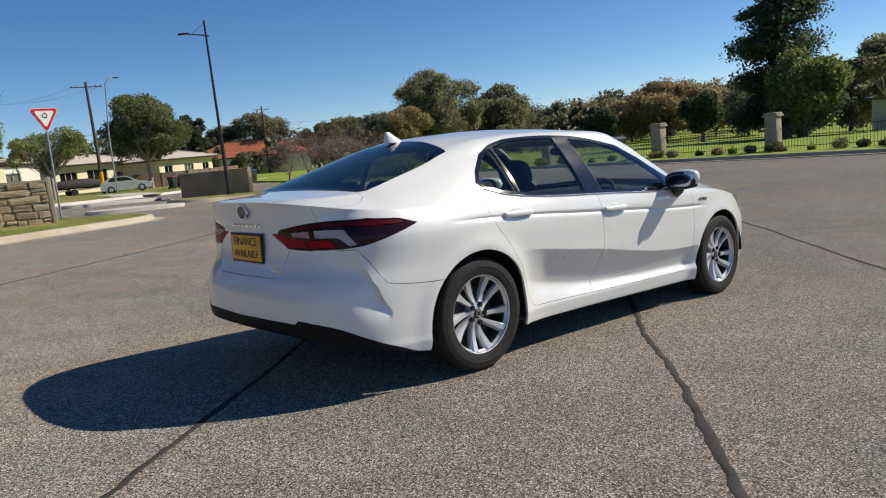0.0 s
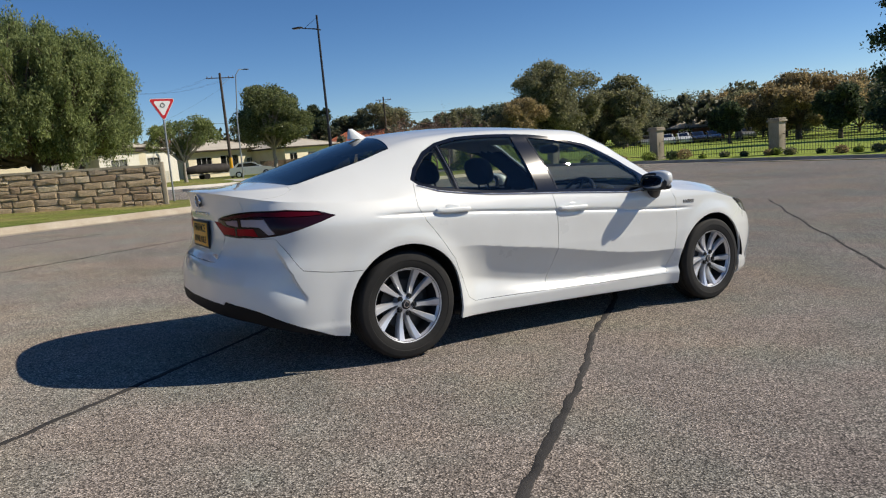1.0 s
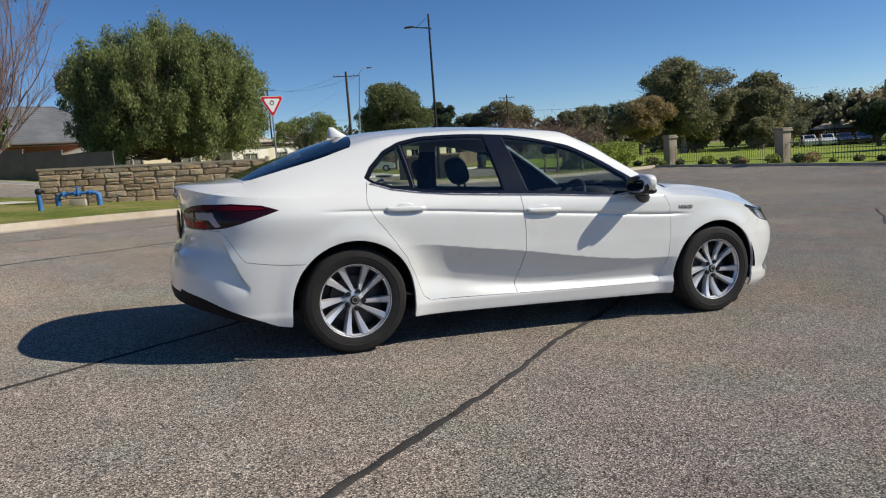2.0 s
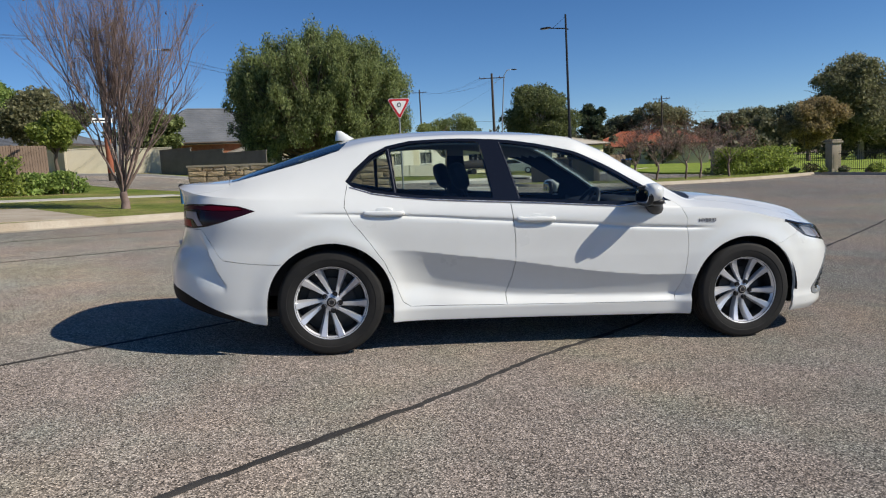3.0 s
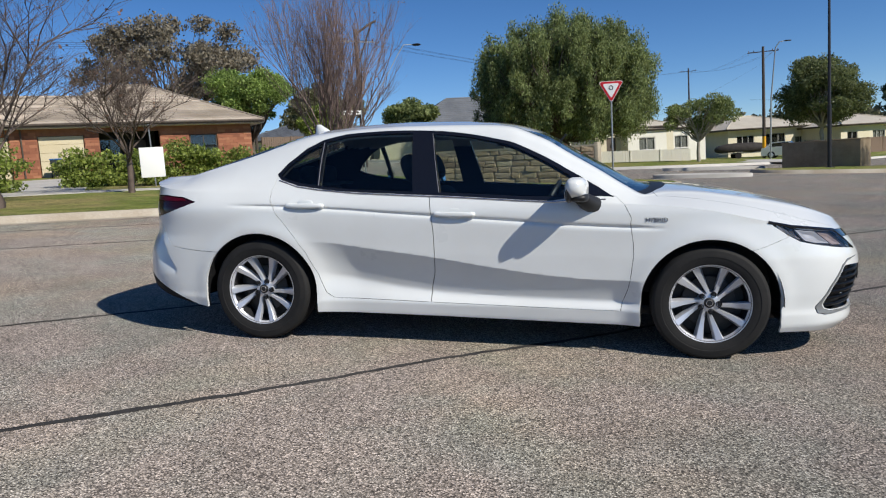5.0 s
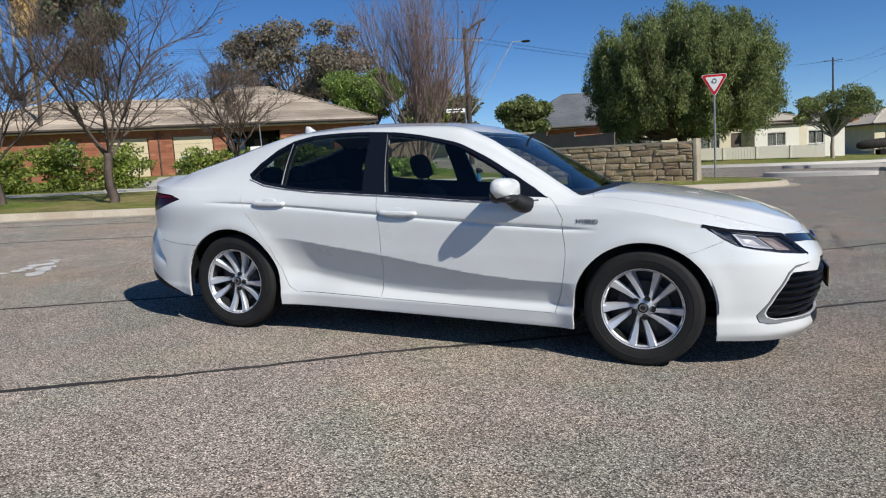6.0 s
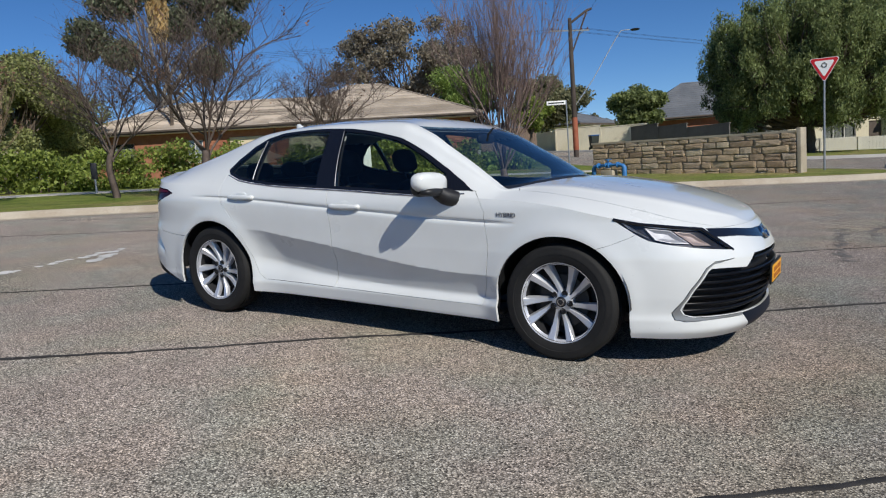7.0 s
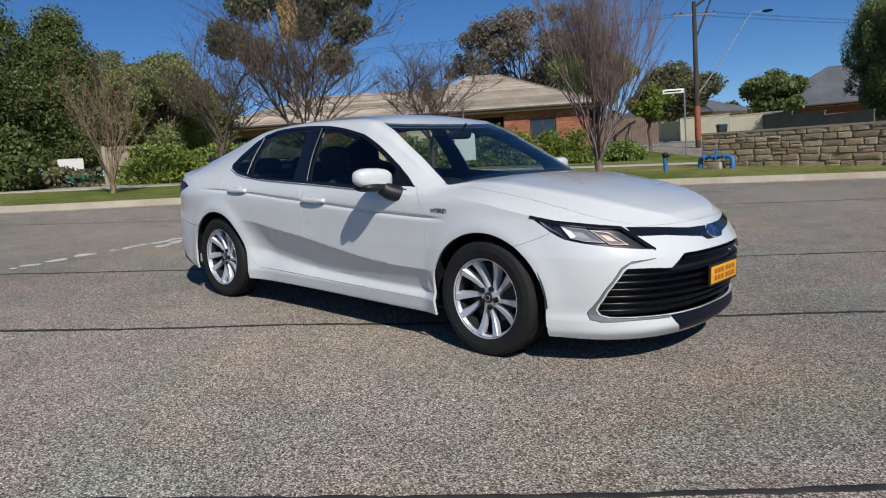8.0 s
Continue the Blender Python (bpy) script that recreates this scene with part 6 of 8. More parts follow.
leafy_tree("distant_palm", "distant palm above the roofs", -9.5, 78.0, [(0, 0, 9.6, 1.6, 1.6, 1.1)], LEAF_GUM, BARK, 1500, 0.5, 0.25, 28, droop=0.5, long=4.5, fork=8.8, category="palm")
leafy_tree("dark_conifer", "dark conifer beyond the roofs", -6.0, 84.0, [(0, 0, 6.6, 2.4, 2.4, 2.6), (0, 0, 9.2, 1.6, 1.6, 1.8)], LEAF_DARK, BARK, 6000, 0.3, 0.25, 29, many=4)


def hedge(name, label, line, width, height, seed, mat, size=0.085, per=1900, up=0.12, wob=0.18):
    """A run of dense clipped or loose shrubs along a plan line."""
    rng = np.random.default_rng(seed)
    t = thing(name, label, "hedge")
    line = soften(line, 6)
    o = gp(*line[0])
    t.matrix_basis = Matrix.Translation(o)
    blobs, runs, length = [], [], 0.0
    for (ax, ay), (bx, by) in zip(line, line[1:]):
        l = math.hypot(bx - ax, by - ay)
        length += l
        for j in range(max(1, int(l / 0.4))):
            s = (j + rng.random()) / max(1, int(l / 0.4))
            x, y = ax + (bx - ax) * s, ay + (by - ay) * s
            g = float(ground_z(x, y)) + up
            h = height * (1 + wob * rng.normal() * 0.6)
            for k in range(4):
                blobs.append((x + rng.normal() * width * 0.22 - o.x, y + rng.normal() * width * 0.22 - o.y, g + h * (0.14 + 0.22 * k) - o.z, width * 0.42, width * 0.42, h * 0.17))
            if j % 2 == 0:
                runs.append((bent(rng, (x - o.x, y - o.y, g - o.z - 0.1), (x - o.x + rng.normal() * 0.1, y - o.y, g + h * 0.8 - o.z), 4, 0.2), [0.03, 0.025, 0.018, 0.008]))
    v, f = leaf_cloud(rng, blobs, int(per * length), size, 0.0, 0.35, 1.5)
    w = tagged(new("stems", tubes_mesh("stems", runs, BARK, 4)), kind="stuff")
    w.parent = t
    c = new("foliage", fast_mesh("foliage", v, f, mat))
    c.parent = t
    return t


hedge("front_hedge", "loose green hedge in front of the brick house", [(-22.4, 7.6), (-20.8, 9.3), (-19.0, 12.0), (-17.6, 14.4)], 1.3, 1.45, 3, LEAF_HEDGE)
hedge("front_hedge", "loose green hedge beside the white board", [(-18.6, 17.6), (-16.4, 19.8), (-14.6, 21.8), (-12.8, 23.8)], 1.3, 1.5, 5, LEAF_HEDGE)
hedge("garden_shrub", "low green garden shrubs near the corner", [(-12.6, 24.2), (-11.2, 25.6)], 0.9, 0.9, 7, LEAF_BRIGHT)
hedge("clipped_hedge", "square clipped bright green hedge behind the fence", [(20.6, 32.2), (22.6, 32.0), (25.0, 32.4)], 1.5, 1.6, 9, LEAF_HEDGE, 0.08, 2200, wob=0.03)
hedge("strappy_shrub", "strappy grey-green shrubs under the conifer", [(-24.6, 2.0), (-23.6, 4.2), (-22.8, 6.0)], 1.0, 0.7, 11, LEAF_GUM, 0.12, 700)
RB = np.random.default_rng(77)
for k, y in enumerate(np.arange(1.0, 37.0, 0.85)):
    x = float(np.interp(y, [0, 10.6, 16.2, 22, 29.4, 38], [28.9, 28.3, 27.9, 26.1, 25.2, 23.6])) + RB.uniform(-0.3, 0.2)
    r = RB.uniform(0.13, 0.34)
    leafy_tree("fence_shrub", "small low shrub at the foot of the park fence", x - 0.35, y + RB.uniform(-0.4, 0.4), [(0, 0, r * 0.8, r * 1.2, r * 1.2, r * 0.8)], (LEAF_GUM, LEAF_HEDGE, LEAF_RUST, LEAF_DARK)[k % 4], BARK, 260, 0.09, 0.02, 400 + k, up=0.1, category="shrub", group="shrubs along the fence")

# the park
leafy_tree("dark_pine", "tall dark pine tree in the park", 52.0, 19.8, [(0, 0, 2.2, 3.9, 3.9, 1.6), (0.6, 0, 4.6, 4.0, 4.0, 1.4), (-0.4, 0.4, 6.9, 3.5, 3.5, 1.3), (0, 0, 9.1, 3.0, 3.0, 1.2), (0.2, 0, 11.1, 2.4, 2.4, 1.1), (0, 0, 12.9, 1.7, 1.7, 1.1), (0, 0, 14.6, 0.9, 0.9, 1.1)], LEAF_DARK, BARK, 60000, 0.16, 0.4, 51, fork=1.6, many=12, shell=0.0, droop=0.2, fine=1.0)
leafy_tree("dark_park_bush", "dense dark green bushy conifer below the pine", 47.0, 16.4, dome(RG_, 22, 0, 0, 3.0, 2.1, 2.1, 2.7, 0.8, 1.2), LEAF_CYPRESS, BARK, 14000, 0.20, 0.2, 52, fork=0.6, many=3)
leafy_tree("large_park_gum", "large spreading olive gum tree in the park", 60.5, 69.5, dome(RG_, 54, 0, 0, 6.6, 6.2, 6.2, 5.0, 1.1, 2.2), LEAF_GUM, PALE_BARK, 46000, 0.24, 0.34, 53, fork=2.2, many=4, shell=0.2)
leafy_tree("rusty_park_tree", "rounded rusty-olive tree in front of the gum", 50.5, 65.1, dome(RG_, 28, 0, 0, 4.4, 2.9, 2.9, 2.2, 0.8, 1.3), LEAF_RUST, BARK, 20000, 0.20, 0.22, 54, fork=1.3, many=3)
leafy_tree("large_park_gum", "tall dark gum trees behind the lawn", 73.2, 69.3, dome(RG_, 42, 0, 0, 6.0, 4.4, 4.4, 4.0, 0.9, 1.7), LEAF_GUM, BARK, 18000, 0.28, 0.3, 55, fork=2.0, many=4, shell=0.2)
leafy_tree("park_gum", "spreading rusty gum tree across the lawn", 69.5, 40.6, dome(RG_, 44, 0, 0, 4.0, 6.8, 6.8, 2.6, 0.8, 1.6), LEAF_RUST, BARK, 24000, 0.24, 0.3, 56, fork=1.8, many=4, shell=0.2)
leafy_tree("park_gum", "dark evergreen tree across the lawn", 59.2, 30.4, dome(RG_, 24, 0, 0, 2.9, 1.5, 1.5, 2.0, 0.6, 1.0), LEAF_DARK, BARK, 12000, 0.2, 0.2, 57, fork=0.8, many=3)
leafy_tree("park_gum", "dark evergreen tree near the car park", 61.0, 42.9, dome(RG_, 18, 0, 0, 2.7, 1.4, 1.4, 1.9, 0.5, 0.9), LEAF_DARK, BARK, 9000, 0.2, 0.2, 58, fork=0.8, many=3)
leafy_tree("park_gum", "grey-green tree at the edge of the park", 53.6, 13.0, dome(RG_, 24, 0, 0, 4.6, 2.6, 2.6, 1.9, 0.7, 1.2), LEAF_GUM, PALE_BARK, 11000, 0.2, 0.2, 59, fork=1.6, many=3, shell=0.2)
for k, (x, y, r, h, mat) in enumerate([(65.0, 72.5, 3.4, 6.0, LEAF_NIGHT), (67.5, 64.0, 2.2, 4.2, LEAF_GUM), (80.0, 74.0, 4.0, 7.4, LEAF_NIGHT), (88.0, 60.5, 3.6, 7.0, LEAF_NIGHT), (91.0, 63.5, 3.6, 7.2, LEAF_RUST), (86.0, 56.0, 4.0, 7.4, LEAF_GUM), (92.0, 76.0, 4.5, 8.0, LEAF_NIGHT), (84.0, 78.0, 4.5, 8.4, LEAF_GUM), (96.0, 70.0, 4.5, 8.0, LEAF_RUST), (82.0, 50.0, 4.0, 6.6, LEAF_NIGHT), (84.0, 42.0, 4.4, 7.0, LEAF_RUST), (76.0, 34.0, 3.6, 6.0, LEAF_NIGHT), (66.0, 26.0, 3.2, 5.4, LEAF_NIGHT), (66.0, 20.0, 3.0, 5.4, LEAF_GUM)]):
    leafy_tree("park_bush", "uneven olive-green bushy tree at the back of the park", x, y, dome(RG_, 16, 0, 0, h * 0.5, r, r, h * 0.4, r * 0.3, r * 0.5), mat, BARK, 7000, 0.24, 0.14, 200 + k, fork=0.6, many=3, shell=0.2, group="trees at the back of the park")
RF = np.random.default_rng(5)
belt_v, belt_f, nv = [], [], 0
for az in np.arange(-30, 152, 1.3):                       # the far belt of trees all round
    for ring in range(2):
        R = RF.uniform(105, 125) + ring * 22
        a = radians(az + RF.uniform(-0.6, 0.6))
        x, y = R * math.cos(a), R * math.sin(a)
        h = RF.uniform(3.8, 7.2) + (2.2 if ring else 0) + (1.4 if az < 48 else 0)
        w = RF.uniform(2.2, 4.5)
        g = float(ground_z(x, y))
        v, f = leaf_cloud(RF, dome(RF, 9, x, y, g + h * 0.55, w * 0.8, w * 0.8, h * 0.36, w * 0.28, w * 0.5), 760, 0.5, 0.1, 0.2, 1.5)
        belt_v.append(v)
        belt_f.append(f + nv)
        nv += len(v)
tagged(new("far_trees", fast_mesh("far_trees", np.concatenate(belt_v), np.concatenate(belt_f), leafy("far_olive_foliage", (0.052, 0.063, 0.035), (0.149, 0.145, 0.088)))), "far belt of olive-brown trees along the horizon", "trees", kind="stuff")
del belt_v, belt_f


# ---- masonry ----
def stone_material():
    m = material("weathered_fieldstone", (0.3, 0.25, 0.18), 0.9)
    n = Nodes(m).coords()
    c = n.ramp(n.random(), [(0.0, (0.36, 0.255, 0.165)), (0.3, (0.52, 0.39, 0.25)), (0.6, (0.62, 0.465, 0.29)), (0.8, (0.46, 0.36, 0.265)), (1.0, (0.70, 0.57, 0.39))])
    c = n.mix(1.0, c, n.ramp(n.noise(7, 5, 0.65), [(0.3, (0.62,)), (0.7, (1.12,))]), "MULTIPLY")
    n.base(c).bump(n.noise(16, 6, 0.7), 0.9, 0.02)
    return m


STONE = stone_material()
MORTAR = mottled("sandy_mortar", (0.34, 0.28, 0.21), (0.44, 0.375, 0.29), 3, 40, 0.95, 0.4, 0.006)
CAP_STONE = mottled("sandstone_coping", (0.40, 0.34, 0.25), (0.52, 0.45, 0.34), 2, 30, 0.9, 0.4, 0.005)


def rough_block(rnd):
    """One cheap uneven stone of unit size, to be scaled: a face bulging towards -y."""
    vs = []
    for y, k in ((0.0, 1.0), (-0.8, 0.97), (-1.0, 0.80)):
        for x, z in ((-0.5, -0.5), (0.0, -0.52), (0.5, -0.5), (0.52, 0.0), (0.5, 0.5), (0.0, 0.5), (-0.5, 0.5), (-0.52, 0.0)):
            vs.append((x * k * rnd.uniform(0.93, 1.02), y * rnd.uniform(0.85, 1.1), z * k * rnd.uniform(0.90, 1.02)))
    fs = [(8 * a + i, 8 * a + (i + 1) % 8, 8 * a + 8 + (i + 1) % 8, 8 * a + 8 + i) for a in range(2) for i in range(8)]
    vs.append((rnd.uniform(-0.1, 0.1), -1.1, rnd.uniform(-0.1, 0.1)))
    fs += [(16 + i, 16 + (i + 1) % 8, 24) for i in range(8)]
    me = bpy.data.meshes.new("stone")
    me.from_pydata(vs, [], fs)
    me.materials.append(STONE)
    return me


def stone_wall(a, b, height_a, height_b, thick, seed, courses=7):
    """A wall of squared rubble: every stone an object of its own on both faces and the end."""
    rnd = random.Random(seed)
    kinds = [rough_block(rnd) for _ in range(10)]
    A, B = Vector(a), Vector(b)
    d = (B - A).normalized()
    n = Vector((d.y, -d.x))                               # towards the road
    L = (B - A).length
    wall = tagged(new("stone_wall"), "low wall of brown squared rubble with pale coping", "wall", kind="structure")
    za, zb = float(ground_z(*a)) + 0.1, float(ground_z(*b)) + 0.1
    rot = Matrix(((d.x, -n.x, 0, 0), (d.y, -n.y, 0, 0), (0, 0, 1, 0), (0, 0, 0, 1)))
    wall.matrix_basis = Matrix.Translation((A.x, A.y, za)) @ rot
    slope, hs = (zb - za) / L, (height_b - height_a) / L

    def prism(name, x0, x1, y0, y1, lo, hi, mat):
        bm = bmesh.new()
        k = 12
        rows = []
        for i in range(k + 1):
            x = x0 + (x1 - x0) * i / k
            rows.append([bm.verts.new((x, y, f(x))) for y, f in ((y0, lo), (y0, hi), (y1, hi), (y1, lo))])
        for p, q in zip(rows, rows[1:]):
            for j in range(4):
                bm.faces.new((p[j], p[(j + 1) % 4], q[(j + 1) % 4], q[j]))
        bm.faces.new(rows[0])
        bm.faces.new(rows[-1])
        return part(name, bm, mat, wall)

    prism("core", 0.02, L - 0.02, -thick / 2 + 0.03, thick / 2 - 0.03, lambda x: slope * x - 0.25, lambda x: slope * x + height_a + hs * x - 0.06, MORTAR)
    prism("coping", -0.03, L + 0.03, -thick / 2 - 0.03, thick / 2 + 0.03, lambda x: slope * x + height_a + hs * x - 0.065, lambda x: slope * x + height_a + hs * x + 0.0, CAP_STONE)
    for face in (-1, 1):
        z0 = -0.16
        for c in range(courses):
            h = (height_a + 0.16 - 0.07) / courses * rnd.uniform(0.82, 1.18)
            x = -0.02
            while x < L - 0.05:
                w = min(rnd.choice((0.26, 0.36, 0.46, 0.58, 0.7)) * rnd.uniform(0.85, 1.15), L + 0.02 - x)
                if w > 0.1:
                    parts2 = 2 if (rnd.random() < 0.28 and w < 0.5) else 1
                    for j in range(parts2):
                        s = new("stone", rnd.choice(kinds))
                        s.parent = wall
                        hh = h / parts2
                        xc = x + w / 2
                        grow = 1 + hs * xc / height_a
                        s.matrix_basis = Matrix.Translation((xc, face * (thick / 2 - 0.045), slope * xc + (z0 + hh * (j + 0.5)) * grow)) @ Matrix.Rotation(rnd.uniform(-0.03, 0.03) + (math.pi if face > 0 else 0), 4, "Z") @ Matrix.Rotation(rnd.uniform(-0.05, 0.05), 4, "Y") @ Matrix.Diagonal((w - 0.014, rnd.uniform(0.05, 0.078), hh * grow - 0.012, 1))
                x += w
            z0 += h
    return wall


stone_wall((-5.9, 19.95), (0.72, 18.42), 1.12, 1.26, 0.42, 4)
# Pale slab added for the sunlight on the end of the rubble wall.
bm = bmesh.new()
box(bm, -0.06, -0.23, -0.3, 0.06, 0.23, 1.30, 0.015)
wall_end = tagged(part("wall_pier", bm, CAP_STONE), "thin pale stone slab closing the end of the wall", "pier")
wall_end.matrix_basis = Matrix.Translation(gp(0.80, 18.40, 0.13)) @ pose(0, 0, 0, 0, 0, -13)


# ---- houses ----
BRICK = mottled("red_brown_brick", (0.28, 0.115, 0.065), (0.36, 0.16, 0.09), 3, 35, 0.9, 0.4, 0.004)
CREAM = mottled("cream_render", (0.74, 0.66, 0.48), (0.80, 0.73, 0.56), 0.7, 20, 0.85, 0.15, 0.003)
PALE = mottled("pale_weatherboard", (0.72, 0.69, 0.60), (0.80, 0.77, 0.68), 0.6, 25, 0.8, 0.15, 0.003)
TILE = mottled("grey_brown_roof_tiles", (0.46, 0.385, 0.30), (0.60, 0.51, 0.415), 0.7, 18, 0.85, 0.3, 0.006)
tile_nodes = Nodes(TILE)
tile_link = TILE.node_tree.nodes["Principled BSDF"].inputs["Base Color"].links[0].from_socket
tile_nodes.base(tile_nodes.mix(1.0, tile_link, tile_nodes.ramp(tile_nodes.random(), [(0.0, (0.50,)), (0.5, (0.85,)), (1.0, (1.15,))]), "MULTIPLY"))
RED_TILE = mottled("terracotta_roof_tiles", (0.42, 0.125, 0.06), (0.50, 0.17, 0.09), 0.6, 18, 0.85, 0.3, 0.006)
GREY_TILE = mottled("slate_grey_roof", (0.13, 0.14, 0.155), (0.19, 0.20, 0.215), 0.5, 18, 0.7, 0.3, 0.006)
TIN = mottled("pale_metal_roof", (0.56, 0.50, 0.40), (0.64, 0.58, 0.47), 0.6, 25, 0.5, 0.1, 0.002)
FASCIA = mottled("dark_brown_fascia", (0.085, 0.066, 0.052), (0.13, 0.10, 0.08), 2, 30, 0.6, 0.1, 0.001)
DOOR_CREAM = mottled("cream_garage_door", (0.66, 0.56, 0.36), (0.72, 0.62, 0.42), 1, 30, 0.6, 0.1, 0.001)
SOFFIT = mottled("white_soffit", (0.62, 0.60, 0.55), (0.70, 0.68, 0.64), 1, 30, 0.7, 0.1, 0.001)
PANE = glass("window_glass", (0.55, 0.58, 0.58))
CURTAIN = mottled("white_curtain", (0.60, 0.58, 0.54), (0.72, 0.70, 0.66), 3, 20, 0.9, 0.3, 0.01, stretch=(8, 8, 0.2))
# Near-black colour in place of the darkness of rooms and the porch.
DARK_ROOM = material("dark_room", (0.02, 0.02, 0.022), 0.9)
TIMBER = mottled("brown_timber_fence", (0.17, 0.12, 0.085), (0.26, 0.19, 0.14), 1.5, 25, 0.9, 0.3, 0.004, stretch=(6, 6, 0.4))
# Dark tone: the shade on a tan fence is put into the colour.
SHADED_FENCE = mottled("tan_fence_in_shade", (0.16, 0.145, 0.12), (0.22, 0.20, 0.17), 1, 30, 0.6, 0.1, 0.002)


def frame_of(p, q, up=0.14):
    """Axes for a facade from p to q, seen with p at its left: x along it, y into the house."""
    P, Q = Vector(p), Vector(q)
    d = (Q - P).normalized()
    n = Vector((-d.y, d.x))
    m = Matrix(((d.x, n.x, 0, 0), (d.y, n.y, 0, 0), (0, 0, 1, 0), (0, 0, 0, 1)))
    mid = (P + Q) / 2
    return Matrix.Translation((P.x, P.y, float(ground_z(mid.x, mid.y)) + up)) @ m, (Q - P).length


def wall_with_openings(name, x0, x1, z1, openings, thick, mat, parent, y=0.0, label=""):
    """A wall along x from x0 to x1, with openings (a, b, low, high) right through it."""
    bm = bmesh.new()
    xs = sorted({x0, x1, *[v for o in openings for v in o[:2]]})
    for a, b in zip(xs, xs[1:]):
        if b - a < 1e-3:
            continue
        z = -0.4
        for o in sorted((o for o in openings if o[0] <= a + 1e-6 and o[1] >= b - 1e-6), key=lambda o: o[2]):
            if o[2] - z > 1e-3:
                box(bm, a, y, z, b, y + thick, o[2])
            z = o[3]
        if z1 - z > 1e-3:
            box(bm, a, y, z, b, y + thick, z1)
    bmesh.ops.remove_doubles(bm, verts=bm.verts[:], dist=1e-4)
    return part(name, bm, mat, parent, label, False)


def window(parent, x0, x1, z0, z1, y, curtain=True, frame_mat=None, bars=1):
    """A window in an opening: frame, sill, panes, and a curtain or a near-black sheet for the unlit room behind."""
    w = new("window")
    w.parent = parent
    bm = bmesh.new()
    t = 0.05
    for a, b, c, d in ((x0, x1, z0, z0 + t), (x0, x1, z1 - t, z1), (x0, x0 + t, z0 + t, z1 - t), (x1 - t, x1, z0 + t, z1 - t)):
        box(bm, a, y + 0.04, c, b, y + 0.10, d)
    for k in range(bars):
        xm = x0 + (x1 - x0) * (k + 1) / (bars + 1)
        box(bm, xm - 0.025, y + 0.045, z0 + t, xm + 0.025, y + 0.095, z1 - t)
    part("window_frame", bm, frame_mat or SOFFIT, w, "", False)
    bm = bmesh.new()
    box(bm, x0 - 0.05, y - 0.06, z0 - 0.06, x1 + 0.05, y + 0.04, z0 - 0.003)
    part("window_sill", bm, frame_mat or SOFFIT, w, "", False)
    xs = [x0 + (x1 - x0) * k / (bars + 1) for k in range(bars + 2)]
    for a, b in zip(xs, xs[1:]):
        bm = bmesh.new()
        box(bm, a + 0.03, y + 0.066, z0 + 0.03, b - 0.03, y + 0.072, z1 - 0.03)
        part("pane", bm, PANE, w, "", False).visible_shadow = False
    bm = bmesh.new()
    n = 26
    lo, hi = [], []
    for k in range(n + 1):
        x = x0 + (x1 - x0) * k / n
        yy = y + 0.16 + (0.02 * math.sin(k * 2.1) if curtain else 0)
        lo.append(bm.verts.new((x, yy, z0)))
        hi.append(bm.verts.new((x, yy, z1)))
    for k in range(n):
        bm.faces.new((lo[k], lo[k + 1], hi[k + 1], hi[k]))
    part("curtain" if curtain else "dark_blind", bm, CURTAIN if curtain else DARK_ROOM, w)
    return w


